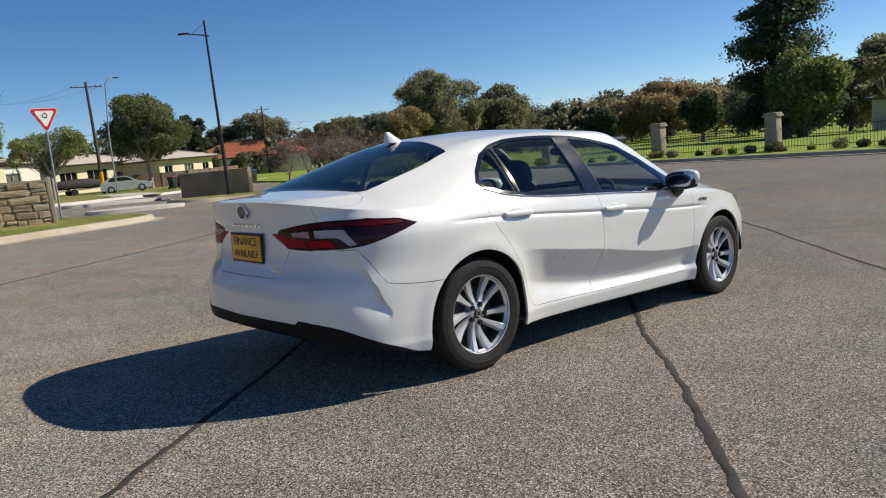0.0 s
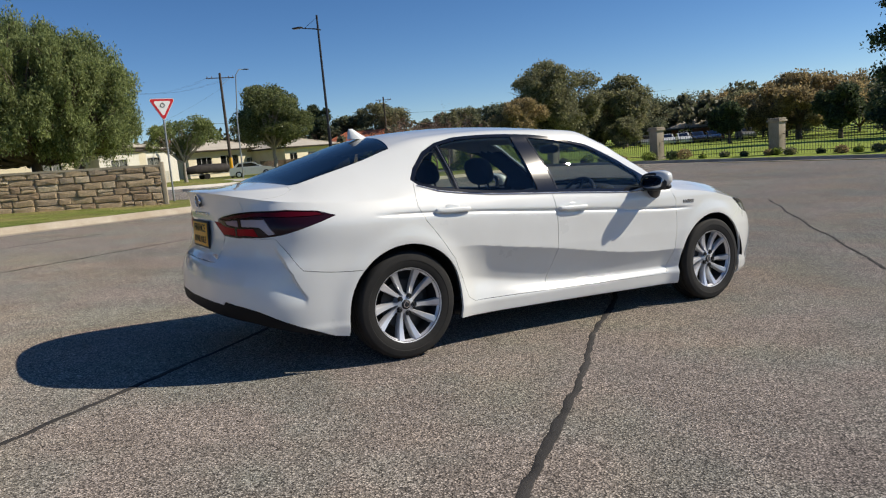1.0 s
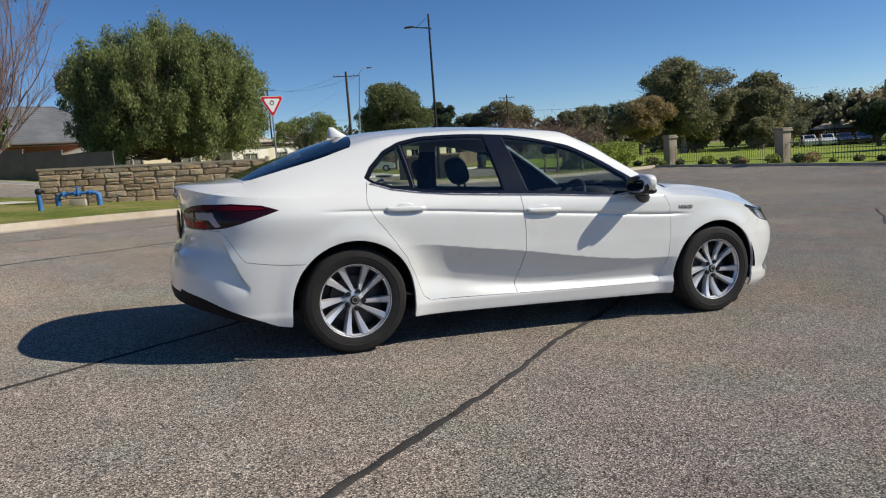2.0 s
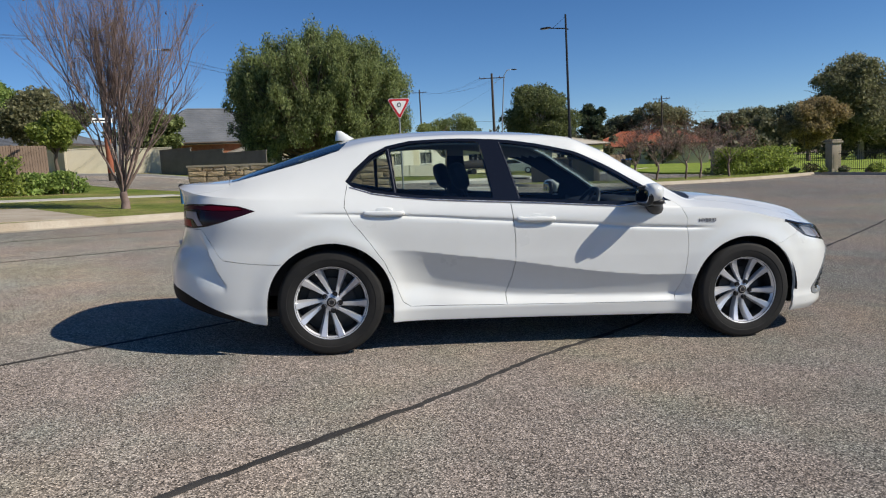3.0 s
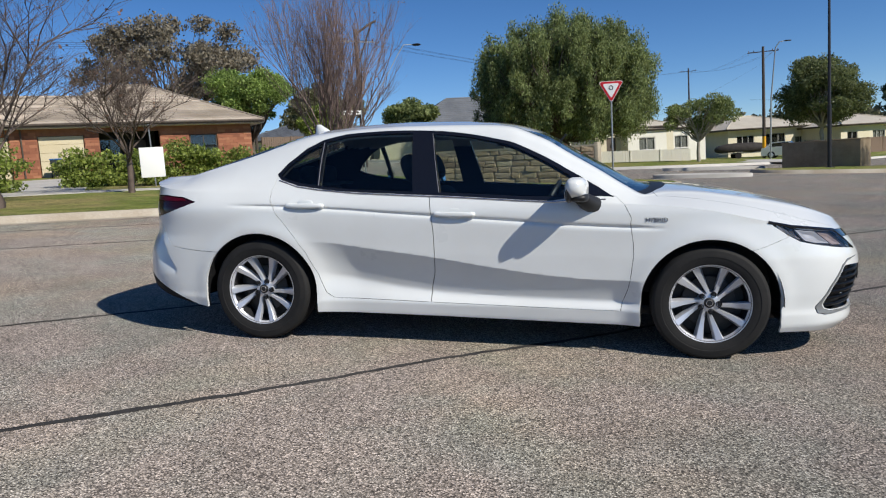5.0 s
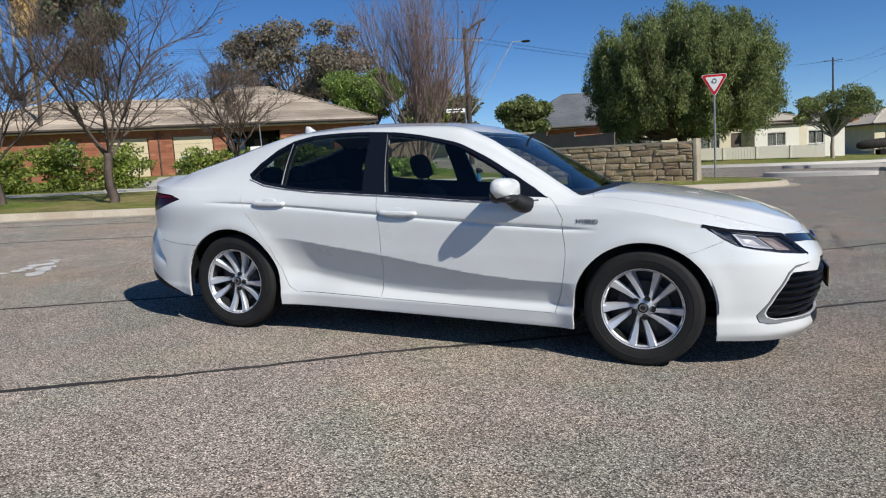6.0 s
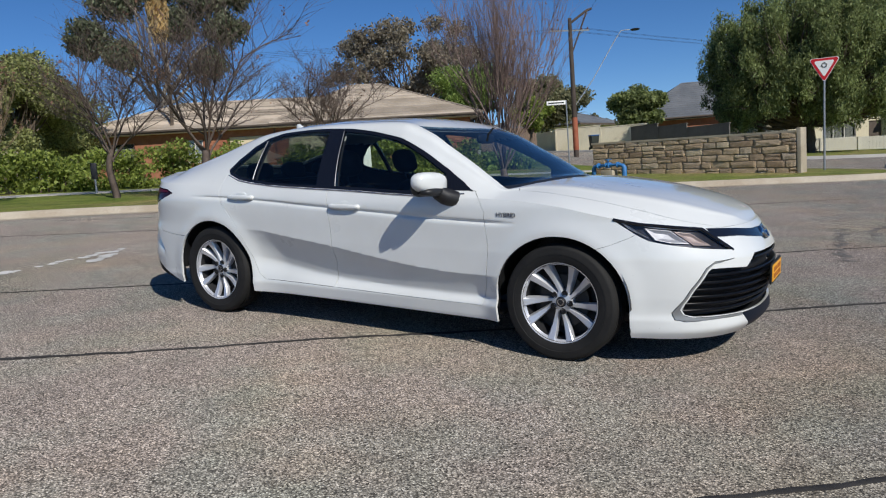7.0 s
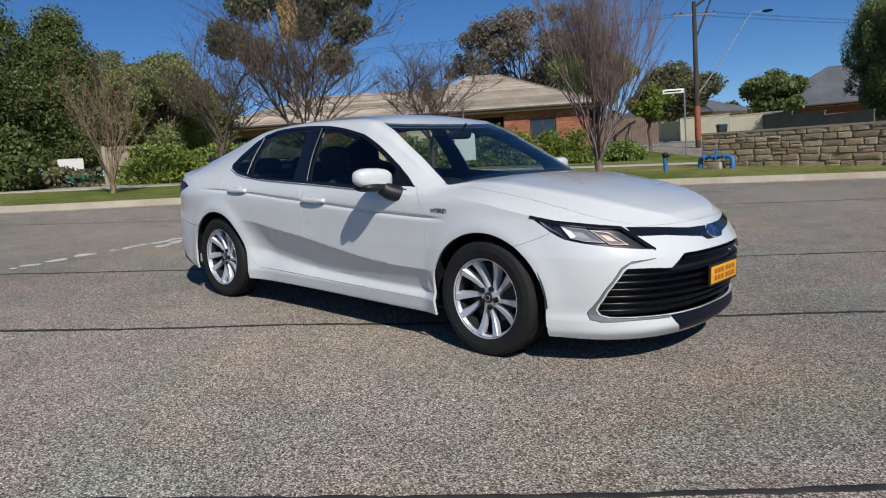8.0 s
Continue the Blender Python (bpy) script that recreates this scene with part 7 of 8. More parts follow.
def hip_roof(parent, x0, x1, y0, y1, z, rise, mat, over=0.55, ridge_mat=None, inset=None, tiles=True, course=0.33):
    """A hipped roof in overlapping courses, with ridge caps, fascia and gutter."""
    x0, x1, y0, y1 = x0 - over, x1 + over, y0 - over, y1 + over
    half = (y1 - y0) / 2
    inset = half if inset is None else inset
    ym = (y0 + y1) / 2
    n = max(3, int(math.hypot(half, rise) / course)) if tiles else 1
    lift = 0.05 if tiles else 0.0

    def ring(t, up):
        return [(x0 + inset * t, y0 + half * t, z + rise * t + up), (x1 - inset * t, y0 + half * t, z + rise * t + up), (x1 - inset * t, y1 - half * t, z + rise * t + up), (x0 + inset * t, y1 - half * t, z + rise * t + up)]

    roof = new("roof") if tiles else None
    if tiles:
        roof.parent = parent
    for k in range(n):
        bm = bmesh.new()
        low, high = [bm.verts.new(c) for c in ring(k / n, lift)], [bm.verts.new(c) for c in ring((k + 1) / n, 0.0)]
        drop = [bm.verts.new(c) for c in ring(k / n, 0.0)]
        for i in range(4):
            j = (i + 1) % 4
            if math.hypot(*(high[i].co - high[j].co)[:2]) < 1e-4:
                bm.faces.new((low[i], low[j], high[j]))
            else:
                bm.faces.new((low[i], low[j], high[j], high[i]))
            bm.faces.new((drop[i], drop[j], low[j], low[i]))
        if tiles:
            part("tile_course", bm, mat, roof, "", False)
        else:
            roof = part("roof", bm, mat, parent, "", False)
    bm = bmesh.new()
    tube(bm, [(x0 + inset, ym, z + rise + 0.02), (x1 - inset, ym, z + rise + 0.02)], 0.09, 8)
    part("ridge_cap", bm, ridge_mat or mat, roof)
    for cx, sx in ((x0, 1), (x1, -1)):
        for cy in (y0, y1):
            bm = bmesh.new()
            tube(bm, [(cx, cy, z + 0.03), (cx + sx * inset, ym, z + rise + 0.03)], 0.07, 6)
            part("hip_cap", bm, ridge_mat or mat, roof)
    for a, b, c, d in ((x0, x1, y0 - 0.02, y0), (x0, x1, y1, y1 + 0.02), (x0 - 0.02, x0, y0, y1), (x1, x1 + 0.02, y0, y1)):
        bm = bmesh.new()
        box(bm, a, c, z - 0.2, b, d, z - 0.005)
        part("fascia", bm, FASCIA, roof, "", False)
    for a, b, c, d in ((x0, x1, y0 - 0.13, y0 - 0.024),):
        bm = bmesh.new()
        box(bm, a, c, z - 0.10, b, d, z + 0.01, 0.02)
        part("gutter", bm, FASCIA, roof)
    bm = bmesh.new()
    box(bm, x0, y0, z - 0.21, x1, y1, z - 0.19)
    part("soffit", bm, SOFFIT, roof, "", False)
    return roof


def garage_door(parent, x0, x1, z1, y, panels=5):
    g = new("garage_door")
    g.parent = parent
    for k in range(panels):
        a, b = z1 * k / panels, z1 * (k + 1) / panels
        bm = bmesh.new()
        box(bm, x0, y + 0.05, a + 0.006, x1, y + 0.10, b - 0.006, 0.008)
        part("panel", bm, DOOR_CREAM, g, "", False)
    return g


def brick_courses(parent, x0, x1, z0, z1, y, seed):
    """Bricks proud of their joints on a pier."""
    rnd = random.Random(seed)
    m = bpy.data.meshes.get("brick")
    if m is None:
        bm = bmesh.new()
        box(bm, -0.5, -1, -0.5, 0.5, 0, 0.5)
        m = bpy.data.meshes.new("brick")
        bm.to_mesh(m)
        bm.free()
        bk = mottled("fired_brick", (0.27, 0.10, 0.055), (0.37, 0.16, 0.085), 6, 50, 0.9, 0.4, 0.004)
        nn = Nodes(bk)
        c = nn.ramp(nn.random(), [(0.0, (0.22, 0.085, 0.05)), (0.5, (0.32, 0.125, 0.07)), (1.0, (0.40, 0.18, 0.10))])
        nn.base(c)
        m.materials.append(bk)
    z, row = z0, 0
    while z + 0.17 <= z1 + 0.02:
        x = x0 - (0.2 if row % 2 else 0)
        while x < x1 - 0.02:
            a, b = max(x, x0), min(x + 0.46, x1)
            if b - a > 0.06:
                o = new("brick", m)
                o.parent = parent
                o.matrix_basis = Matrix.Translation(((a + b) / 2, y, z + 0.085)) @ Matrix.Diagonal((b - a - 0.014, 0.012 + rnd.uniform(0, 0.004), 0.157, 1))
            x += 0.46
        z += 0.172
        row += 1


def brick_house():
    m, L = frame_of((-39.3, 20.9), (-21.4, 38.3), 0.14)
    h = thing("brick_house", "single-storey brown brick house with a grey-brown tiled hip roof", "house", at=m)
    X = lambda s: L - s + 0.3                              # from distances off the right end
    z1 = 2.95
    ops = [(X(24.4), X(22.0), 0.9, 2.3), (X(18.9), X(17.9), 0.9, 2.3), (X(16.3), X(14.0), 0.0, 2.35), (X(12.6), X(10.2), 0.0, 2.35), (X(9.4), X(6.0), 0.0, 2.5), (X(4.25), X(2.5), 0.9, 2.2)]
    w = wall_with_openings("front_wall", 0, L, z1, [tuple(sorted(o[:2])) + o[2:] for o in ops], 0.24, BRICK, h)
    for k, (a, b) in enumerate([(X(17.85), X(16.35)), (X(13.95), X(12.65)), (X(10.15), X(9.45)), (X(5.95), X(4.3)), (X(2.45), X(0.35))]):
        brick_courses(w, a, b, 0.0 if k < 3 else 0.9, 2.6, -0.001, k)
    for name, x0, x1, y0, y1 in (("left_wall", 0, 0.24, 0.24, 11), ("right_wall", L - 0.24, L, 0.24, 11), ("back_wall", 0, L, 11, 11.24)):
        bm = bmesh.new()
        box(bm, x0, y0, -0.4, x1, y1, z1)
        part(name, bm, BRICK, h, "", False)
    hip_roof(h, 0, L, 0, 11.2, z1 + 0.02, 2.2, TILE, 0.7, course=0.33)
    hip_roof(h, L - 12.7, L, 0, 11.2, z1 + 0.05, 2.9, TILE, 0.73, course=0.33, inset=5.9)
    garage_door(h, X(16.25), X(14.05), 2.33, 0.02)
    garage_door(h, X(12.55), X(10.25), 2.33, 0.02)
    window(h, X(24.35), X(22.05), 0.92, 2.28, 0.02, True, FASCIA, 2)
    window(h, X(18.88), X(17.92), 0.92, 2.28, 0.02, True, SOFFIT)
    window(h, X(4.2), X(2.55), 0.92, 2.18, 0.02, False, FASCIA)
    # The porch's shade is put into this wall's near-black colour.
    bm = bmesh.new()
    box(bm, X(9.5), 2.2, 0, X(5.9), 2.4, 2.6)
    porch = part("porch_wall", bm, DARK_ROOM, h, "shaded porch recess", False)
    window(h, X(9.2), X(8.0), 0.7, 2.2, 2.08, False, FASCIA)
    bm = bmesh.new()
    box(bm, X(7.4), 2.12, 0.0, X(6.5), 2.19, 2.1)
    part("front_door", bm, FASCIA, h, "", False)
    bm = bmesh.new()
    tube(bm, [(X(13.4), -0.06, 0), (X(13.4), -0.06, 2.9)], 0.045, 8)
    part("downpipe", bm, FASCIA, h)
    return h


brick_house()


def plain_house(name, label, p, q, depth, z1, rise, wall_mat, roof_mat, ops, over=0.5, chimney=None, tiles=True, up=0.14, doors=()):
    """A single-storey house by its front: windows (a, b, low, high, curtain) along it."""
    m, L = frame_of(p, q, up)
    h = thing(name, label, "house", at=m)
    wall_with_openings("front_wall", 0, L, z1, [o[:4] for o in ops] + [d[:4] for d in doors], 0.2, wall_mat, h)
    for nm, x0, x1, y0, y1 in (("left_wall", 0, 0.2, 0.2, depth), ("right_wall", L - 0.2, L, 0.2, depth), ("back_wall", 0, L, depth, depth + 0.2)):
        bm = bmesh.new()
        box(bm, x0, y0, -0.4, x1, y1, z1)
        part(nm, bm, wall_mat, h, "", False)
    roof = hip_roof(h, 0, L, 0, depth + 0.2, z1 + 0.02, rise, roof_mat, over, tiles=tiles, course=0.4)
    for a, b, lo, hi, c in ops:
        window(h, a + 0.01, b - 0.01, lo + 0.01, hi - 0.01, 0.0, c, SOFFIT, 1 if b - a < 2 else 2)
    for a, b, lo, hi in doors:
        bm = bmesh.new()
        box(bm, a + 0.02, 0.08, 0, b - 0.02, 0.13, hi - 0.02, 0.01)
        part("front_door", bm, FASCIA, h, "", False)
    if chimney:
        bm = bmesh.new()
        box(bm, chimney - 0.4, depth / 2 - 0.4, z1, chimney + 0.4, depth / 2 + 0.4, z1 + rise + 1.1, 0.02)
        box(bm, chimney - 0.46, depth / 2 - 0.46, z1 + rise + 1.1, chimney + 0.46, depth / 2 + 0.46, z1 + rise + 1.25, 0.02)
        part("chimney", bm, BRICK, roof)
    return h


plain_house("cream_house", "long cream rendered house with curtained windows", (-6.0, 54.6), (7.3, 60.8), 9, 2.8, 1.7, CREAM, TIN, [(1.0, 2.6, 0.9, 2.1, True), (5.0, 7.4, 0.9, 2.1, True), (10.2, 12.0, 0.9, 2.1, True)], 0.3, 12.5, False, doors=((8.3, 9.2, 0.0, 2.05),))
plain_house("white_house", "low white boarded house beside the cream one", (3.3, 57.9), (10.3, 63.3), 8, 2.8, 0.9, PALE, TIN, [(1.2, 3.0, 1.0, 2.1, True), (5.2, 6.8, 1.0, 2.1, True)], 0.2, None, False)
plain_house("pale_house", "cream house with a pale metal roof and shaded front", (15.4, 82.4), (25.6, 88.0), 9, 3.3, 1.6, CREAM, TIN, [(1.2, 3.6, 0.7, 2.5, False), (5.0, 8.0, 0.5, 2.6, False), (9.4, 10.8, 0.9, 2.1, True)], 0.8, 0.9, False)
plain_house("pale_house", "cream house with a low metal roof behind the street tree", (27.4, 83.0), (36.8, 89.2), 9, 3.1, 1.4, CREAM, TIN, [(1.0, 2.6, 0.8, 2.3, False), (5.0, 7.0, 0.8, 2.3, True), (9.0, 10.4, 0.8, 2.3, False)], 0.7, None, False)
plain_house("red_roof_house", "low house with a terracotta tiled roof", (43.2, 112.4), (61.0, 104.0), 11, 3.1, 2.6, PALE, RED_TILE, [(2.0, 4.0, 0.8, 2.1, False), (7.0, 9.0, 0.8, 2.1, True), (13.0, 15.0, 0.8, 2.1, False)], 0.6)
plain_house("red_roof_house", "farther house with a terracotta roof and cream gable", (75.0, 122.5), (84.0, 117.0), 10, 3.4, 2.2, CREAM, RED_TILE, [(2.0, 4.0, 0.8, 2.1, True), (6.5, 8.5, 0.8, 2.1, True)], 0.6)
plain_house("grey_roof_house", "house with steep slate-grey roofs beyond the side street", (-16.5, 60.0), (-4.0, 66.0), 10, 2.9, 3.4, BRICK, GREY_TILE, [(2.0, 4.0, 0.8, 2.1, True), (8.0, 10.0, 0.8, 2.1, True)], 0.6)
plain_house("grey_roof_house", "low house with a grey roof at the side street", (-40.0, 72.0), (-26.0, 70.0), 9, 2.7, 2.0, PALE, GREY_TILE, [(2.0, 4.0, 0.8, 2.1, True), (8.0, 10.0, 0.8, 2.1, False)], 0.6)
plain_house("park_hall", "low park hall with a pale gabled roof behind the lawn", (84.2, 70.2), (88.7, 64.7), 8, 2.0, 1.7, BRICK, TIN, [(1.0, 3.0, 0.8, 2.0, False), (5.5, 7.5, 0.8, 2.0, False)], 0.7, None, False)
plain_house("grey_park_shed", "small grey shed at the edge of the park", (58.5, 14.5), (62.0, 9.0), 5, 2.6, 0.9, PALE, GREY_TILE, [(1.0, 2.2, 0.9, 2.0, False), (3.6, 4.8, 0.9, 2.0, False)], 0.4, None, False)


SLAT_TIMBER = mottled("weathered_pale_slats", (0.34, 0.28, 0.20), (0.48, 0.41, 0.30), 3, 30, 0.85, 0.2, 0.002)
BOARDS = {}


def panel_fence(name, label, line, height, mat, bay=2.4, board=0.0, up=0.13, cap=True):
    """A fence of posts and panels, or of single boards, along a plan line."""
    f = thing(name, label, "fence")
    f.matrix_basis = Matrix.Translation(gp(*line[0], up))
    o = f.matrix_basis.translation
    run = []
    for (ax, ay), (bx, by) in zip(line, line[1:]):
        k = max(1, round(math.hypot(bx - ax, by - ay) / bay))
        run += [(ax + (bx - ax) * j / k, ay + (by - ay) * j / k) for j in range(k)]
    run.append(line[-1])
    for (ax, ay), (bx, by) in zip(run, run[1:]):
        a, b = gp(ax, ay, up) - o, gp(bx, by, up) - o
        d = (b - a)
        ang = math.degrees(math.atan2(d.y, d.x))
        bm = bmesh.new()
        l = d.xy.length
        if board:
            box(bm, 0.0, 0.013, height * 0.72, l, 0.06, height * 0.72 + 0.07)
            n = int(l / board)
            for j in range(n):
                if f"{name}_{board}_{round(l / n, 3)}_{j % 3}" not in BOARDS:
                    bb = bmesh.new()
                    box(bb, 0.006, -0.012 - 0.004 * (j % 2), -0.1, l / n - 0.006, 0.012, height + 0.01 * (j % 3))
                    me = bpy.data.meshes.new("board")
                    bb.to_mesh(me)
                    bb.free()
                    me.materials.append(mat)
                    BOARDS[f"{name}_{board}_{round(l / n, 3)}_{j % 3}"] = me
                p = new("board", BOARDS[f"{name}_{board}_{round(l / n, 3)}_{j % 3}"])
                p.parent = f
                p.matrix_basis = Matrix.Translation(a + d * (j / n)) @ pose(0, 0, 0, 0, 0, ang)
        else:
            box(bm, 0.04, -0.04, -0.15, l - 0.04, 0.04, height, 0.008)
            if cap:
                box(bm, 0.0, -0.07, height, l, 0.07, height + 0.06, 0.01)
        p = part("rail" if board else "panel", bm, mat, f, "", False)
        p.matrix_basis = Matrix.Translation(a) @ pose(0, 0, 0, 0, 0, ang)
        bm = bmesh.new()
        box(bm, -0.06, -0.06, -0.2, 0.06, 0.06, height + 0.04, 0.01)
        p = part("post", bm, mat, f, "", False)
        p.matrix_basis = Matrix.Translation(a) @ pose(0, 0, 0, 0, 0, ang)
    return f


panel_fence("cream_wall_fence", "cream rendered boundary wall along the side street", [(-30, 59.2), (-18.9, 49.4)], 1.5, CREAM, 3.0)
panel_fence("cream_wall_fence", "sunlit cream rendered wall facing the side street", [(-18.7, 46.6), (-11.9, 47.4)], 1.6, CREAM, 3.4)
panel_fence("dark_boundary_fence", "dark grey boundary fence along the side street", [(-11.8, 43.3), (-7.5, 40.4), (-4.8, 39.0)], 1.5, SHADED_FENCE, 2.4)
panel_fence("timber_fence", "brown upright timber fence beside the brick house", [(-20.8, 38.6), (-18.0, 41.5)], 1.7, TIMBER, 2.0, 0.15)
panel_fence("timber_fence", "timber paling fence before the pale house", [(21.5, 74.5), (27.0, 73.5), (36.0, 80.0)], 1.5, TIMBER, 2.4, 0.16)
panel_fence("slatted_screen", "pale timber slatted screen in the front garden", [(-24.2, 7.5), (-23.2, 9.0)], 1.45, SLAT_TIMBER, 1.9, 0.07)
panel_fence("white_yard_fence", "low pale fence before the cream house", [(-6.0, 53.0), (8.0, 55.0)], 0.9, PALE, 2.4, 0.2)

# ---- the park fence ----
PILLAR = mottled("sandstone_pillar", (0.33, 0.28, 0.21), (0.43, 0.37, 0.29), 1.5, 25, 0.9, 0.4, 0.006)
POSTS = [(29.2, -8.0), (29.3, -1.5), (29.1, 4.6), (28.8, 10.6), (28.4, 16.2), (26.6, 22.0), (25.7, 29.4), (23.8, 37.8)]
for k, (x, y) in enumerate(POSTS):
    t = thing("gate_pillar", "square sandstone pillar with a stepped cap in the park fence", "pillar", "pillars of the park fence")
    t.matrix_basis = Matrix.Translation(gp(x, y, 0.1))
    bm = bmesh.new()
    box(bm, -0.27, -0.27, -0.3, 0.27, 0.27, 1.55, 0.02)
    part("shaft", bm, PILLAR, t)
    bm = bmesh.new()
    box(bm, -0.34, -0.34, 1.552, 0.34, 0.34, 1.65, 0.02)
    box(bm, -0.30, -0.30, 1.652, 0.30, 0.30, 1.74, 0.03)
    part("cap", bm, PILLAR, t)
    bm = bmesh.new()
    box(bm, -0.32, -0.32, -0.3, 0.32, 0.32, 0.16, 0.02)
    part("plinth", bm, PILLAR, t)
bm = bmesh.new()
tube(bm, [(0, 0, 0.05), (0, 0, 1.06)], 0.009, 4)
tube(bm, [(0, 0, 1.06), (0, 0, 1.16)], [0.016, 0.002], 4, False)
PICKET = bpy.data.meshes.new("picket")
bm.to_mesh(PICKET)
bm.free()
PICKET.materials.append(DARK_STEEL)
for k, (a, b) in enumerate(zip(POSTS, POSTS[1:])):
    t = thing("railing", "black iron railing between the stone pillars", "fence", "railings of the park fence")
    A, B = gp(*a, 0.1), gp(*b, 0.1)
    t.matrix_basis = Matrix.Translation(A)
    d = B - A
    n = int(d.xy.length / 0.13)
    for z in (0.18, 0.98):
        bm = bmesh.new()
        tube(bm, [Vector((0, 0, z)) + d * 0.05, Vector((0, 0, z)) + d * 0.95], 0.018, 4)
        part("rail", bm, DARK_STEEL, t)
    for j in range(3, n - 2):
        o = new("picket", PICKET)
        o.parent = t
        o.matrix_basis = Matrix.Translation(d * (j / n))


# ---- street furniture ----
WOOD_POLE = mottled("weathered_pole_timber", (0.055, 0.043, 0.036), (0.105, 0.082, 0.067), 2, 30, 0.9, 0.4, 0.004, stretch=(4, 4, 0.3))
RED_PAINT = mottled("faded_red_band", (0.36, 0.10, 0.05), (0.45, 0.16, 0.09), 3, 40, 0.8, 0.2, 0.002)
SIGN_RED = material("sign_red", (0.55, 0.015, 0.02), 0.35)
SIGN_WHITE = material("sign_white", (0.80, 0.80, 0.78), 0.35)
SIGN_BLACK = material("sign_black", (0.01, 0.01, 0.01), 0.4)
YELLOW_BAND = material("yellow_pole_marker", (0.72, 0.36, 0.01), 0.5)
HYDRANT_BLUE = mottled("blue_hydrant_paint", (0.035, 0.16, 0.42), (0.06, 0.24, 0.55), 6, 50, 0.5, 0.2, 0.002)
BIN_DARK = mottled("dark_green_bin_plastic", (0.018, 0.024, 0.02), (0.03, 0.036, 0.03), 3, 50, 0.55, 0.1, 0.001)
BIN_BLUE = material("blue_bin_lid", (0.01, 0.10, 0.35), 0.5)
BIN_RED = material("red_bin_lid", (0.35, 0.03, 0.03), 0.5)
CERAMIC = material("brown_insulator", (0.12, 0.05, 0.03), 0.2)
LAMP_GLASS = material("lamp_lens", (0.6, 0.62, 0.62), 0.2)


def street_lamp():
    t = thing("street_lamp", "tall black street lamp with one arm on the grass strip", "street lamp")
    t.matrix_basis = Matrix.Translation(gp(10.25, 27.55, 0.13))
    H = 7.85
    bm = bmesh.new()
    tube(bm, [(0, 0, -0.2), (0, 0, 2.6), (0, 0, 2.61), (0, 0, H)], [0.085, 0.085, 0.065, 0.045], 14)
    part("pole", bm, DARK_STEEL, t)
    bm = bmesh.new()
    box(bm, -0.16, -0.16, -0.02, 0.16, 0.16, 0.03, 0.006)
    part("base_plate", bm, DARK_STEEL, t)
    d = Vector((-0.93, 0.36, 0))
    bm = bmesh.new()
    tube(bm, [Vector((0, 0, 7.15)) - d * 0.12, Vector((0, 0, 7.2)), Vector((0, 0, 7.28)) + d * 0.75], [0.03, 0.03, 0.026], 8)
    arm = part("arm", bm, DARK_STEEL, t)
    bm = bmesh.new()
    tube(bm, [Vector((0, 0, 7.75)), Vector((0, 0, 7.27)) + d * 0.62], 0.008, 6)
    part("stay", bm, DARK_STEEL, arm)
    bm = bmesh.new()
    ellipsoid(bm, (0, 0, 0), (0.26, 0.11, 0.045), 2.8, 20, 10)
    head = part("lamp_head", bm, DARK_STEEL, t)
    head.matrix_basis = Matrix.Translation(Vector((0, 0, 7.30)) + d * 0.95) @ pose(0, 0, 0, 0, 4, math.degrees(math.atan2(d.y, d.x)))
    bm = bmesh.new()
    box(bm, -0.16, -0.07, -0.052, 0.16, 0.07, -0.04, 0.004)
    part("lens", bm, LAMP_GLASS, head)


street_lamp()


def triangle(bm, r, y, thick, z0=0.0):
    """A triangle that points down, with rounded corners."""
    pts = []
    for k, a in enumerate((-90, 30, 150)):
        c = Vector((math.cos(radians(a)), math.sin(radians(a)))) * (r * 0.86)
        for da in (-50, -25, 0, 25, 50):
            b = radians(a + da)
            pts.append(c + Vector((math.cos(b), math.sin(b))) * r * 0.14)
    front = [bm.verts.new((p.x, y, z0 + p.y)) for p in pts]
    back = [bm.verts.new((p.x, y + thick, z0 + p.y)) for p in pts]
    bm.faces.new(front)
    bm.faces.new(back[::-1])
    n = len(pts)
    for i in range(n):
        bm.faces.new((front[i], front[(i + 1) % n], back[(i + 1) % n], back[i]))


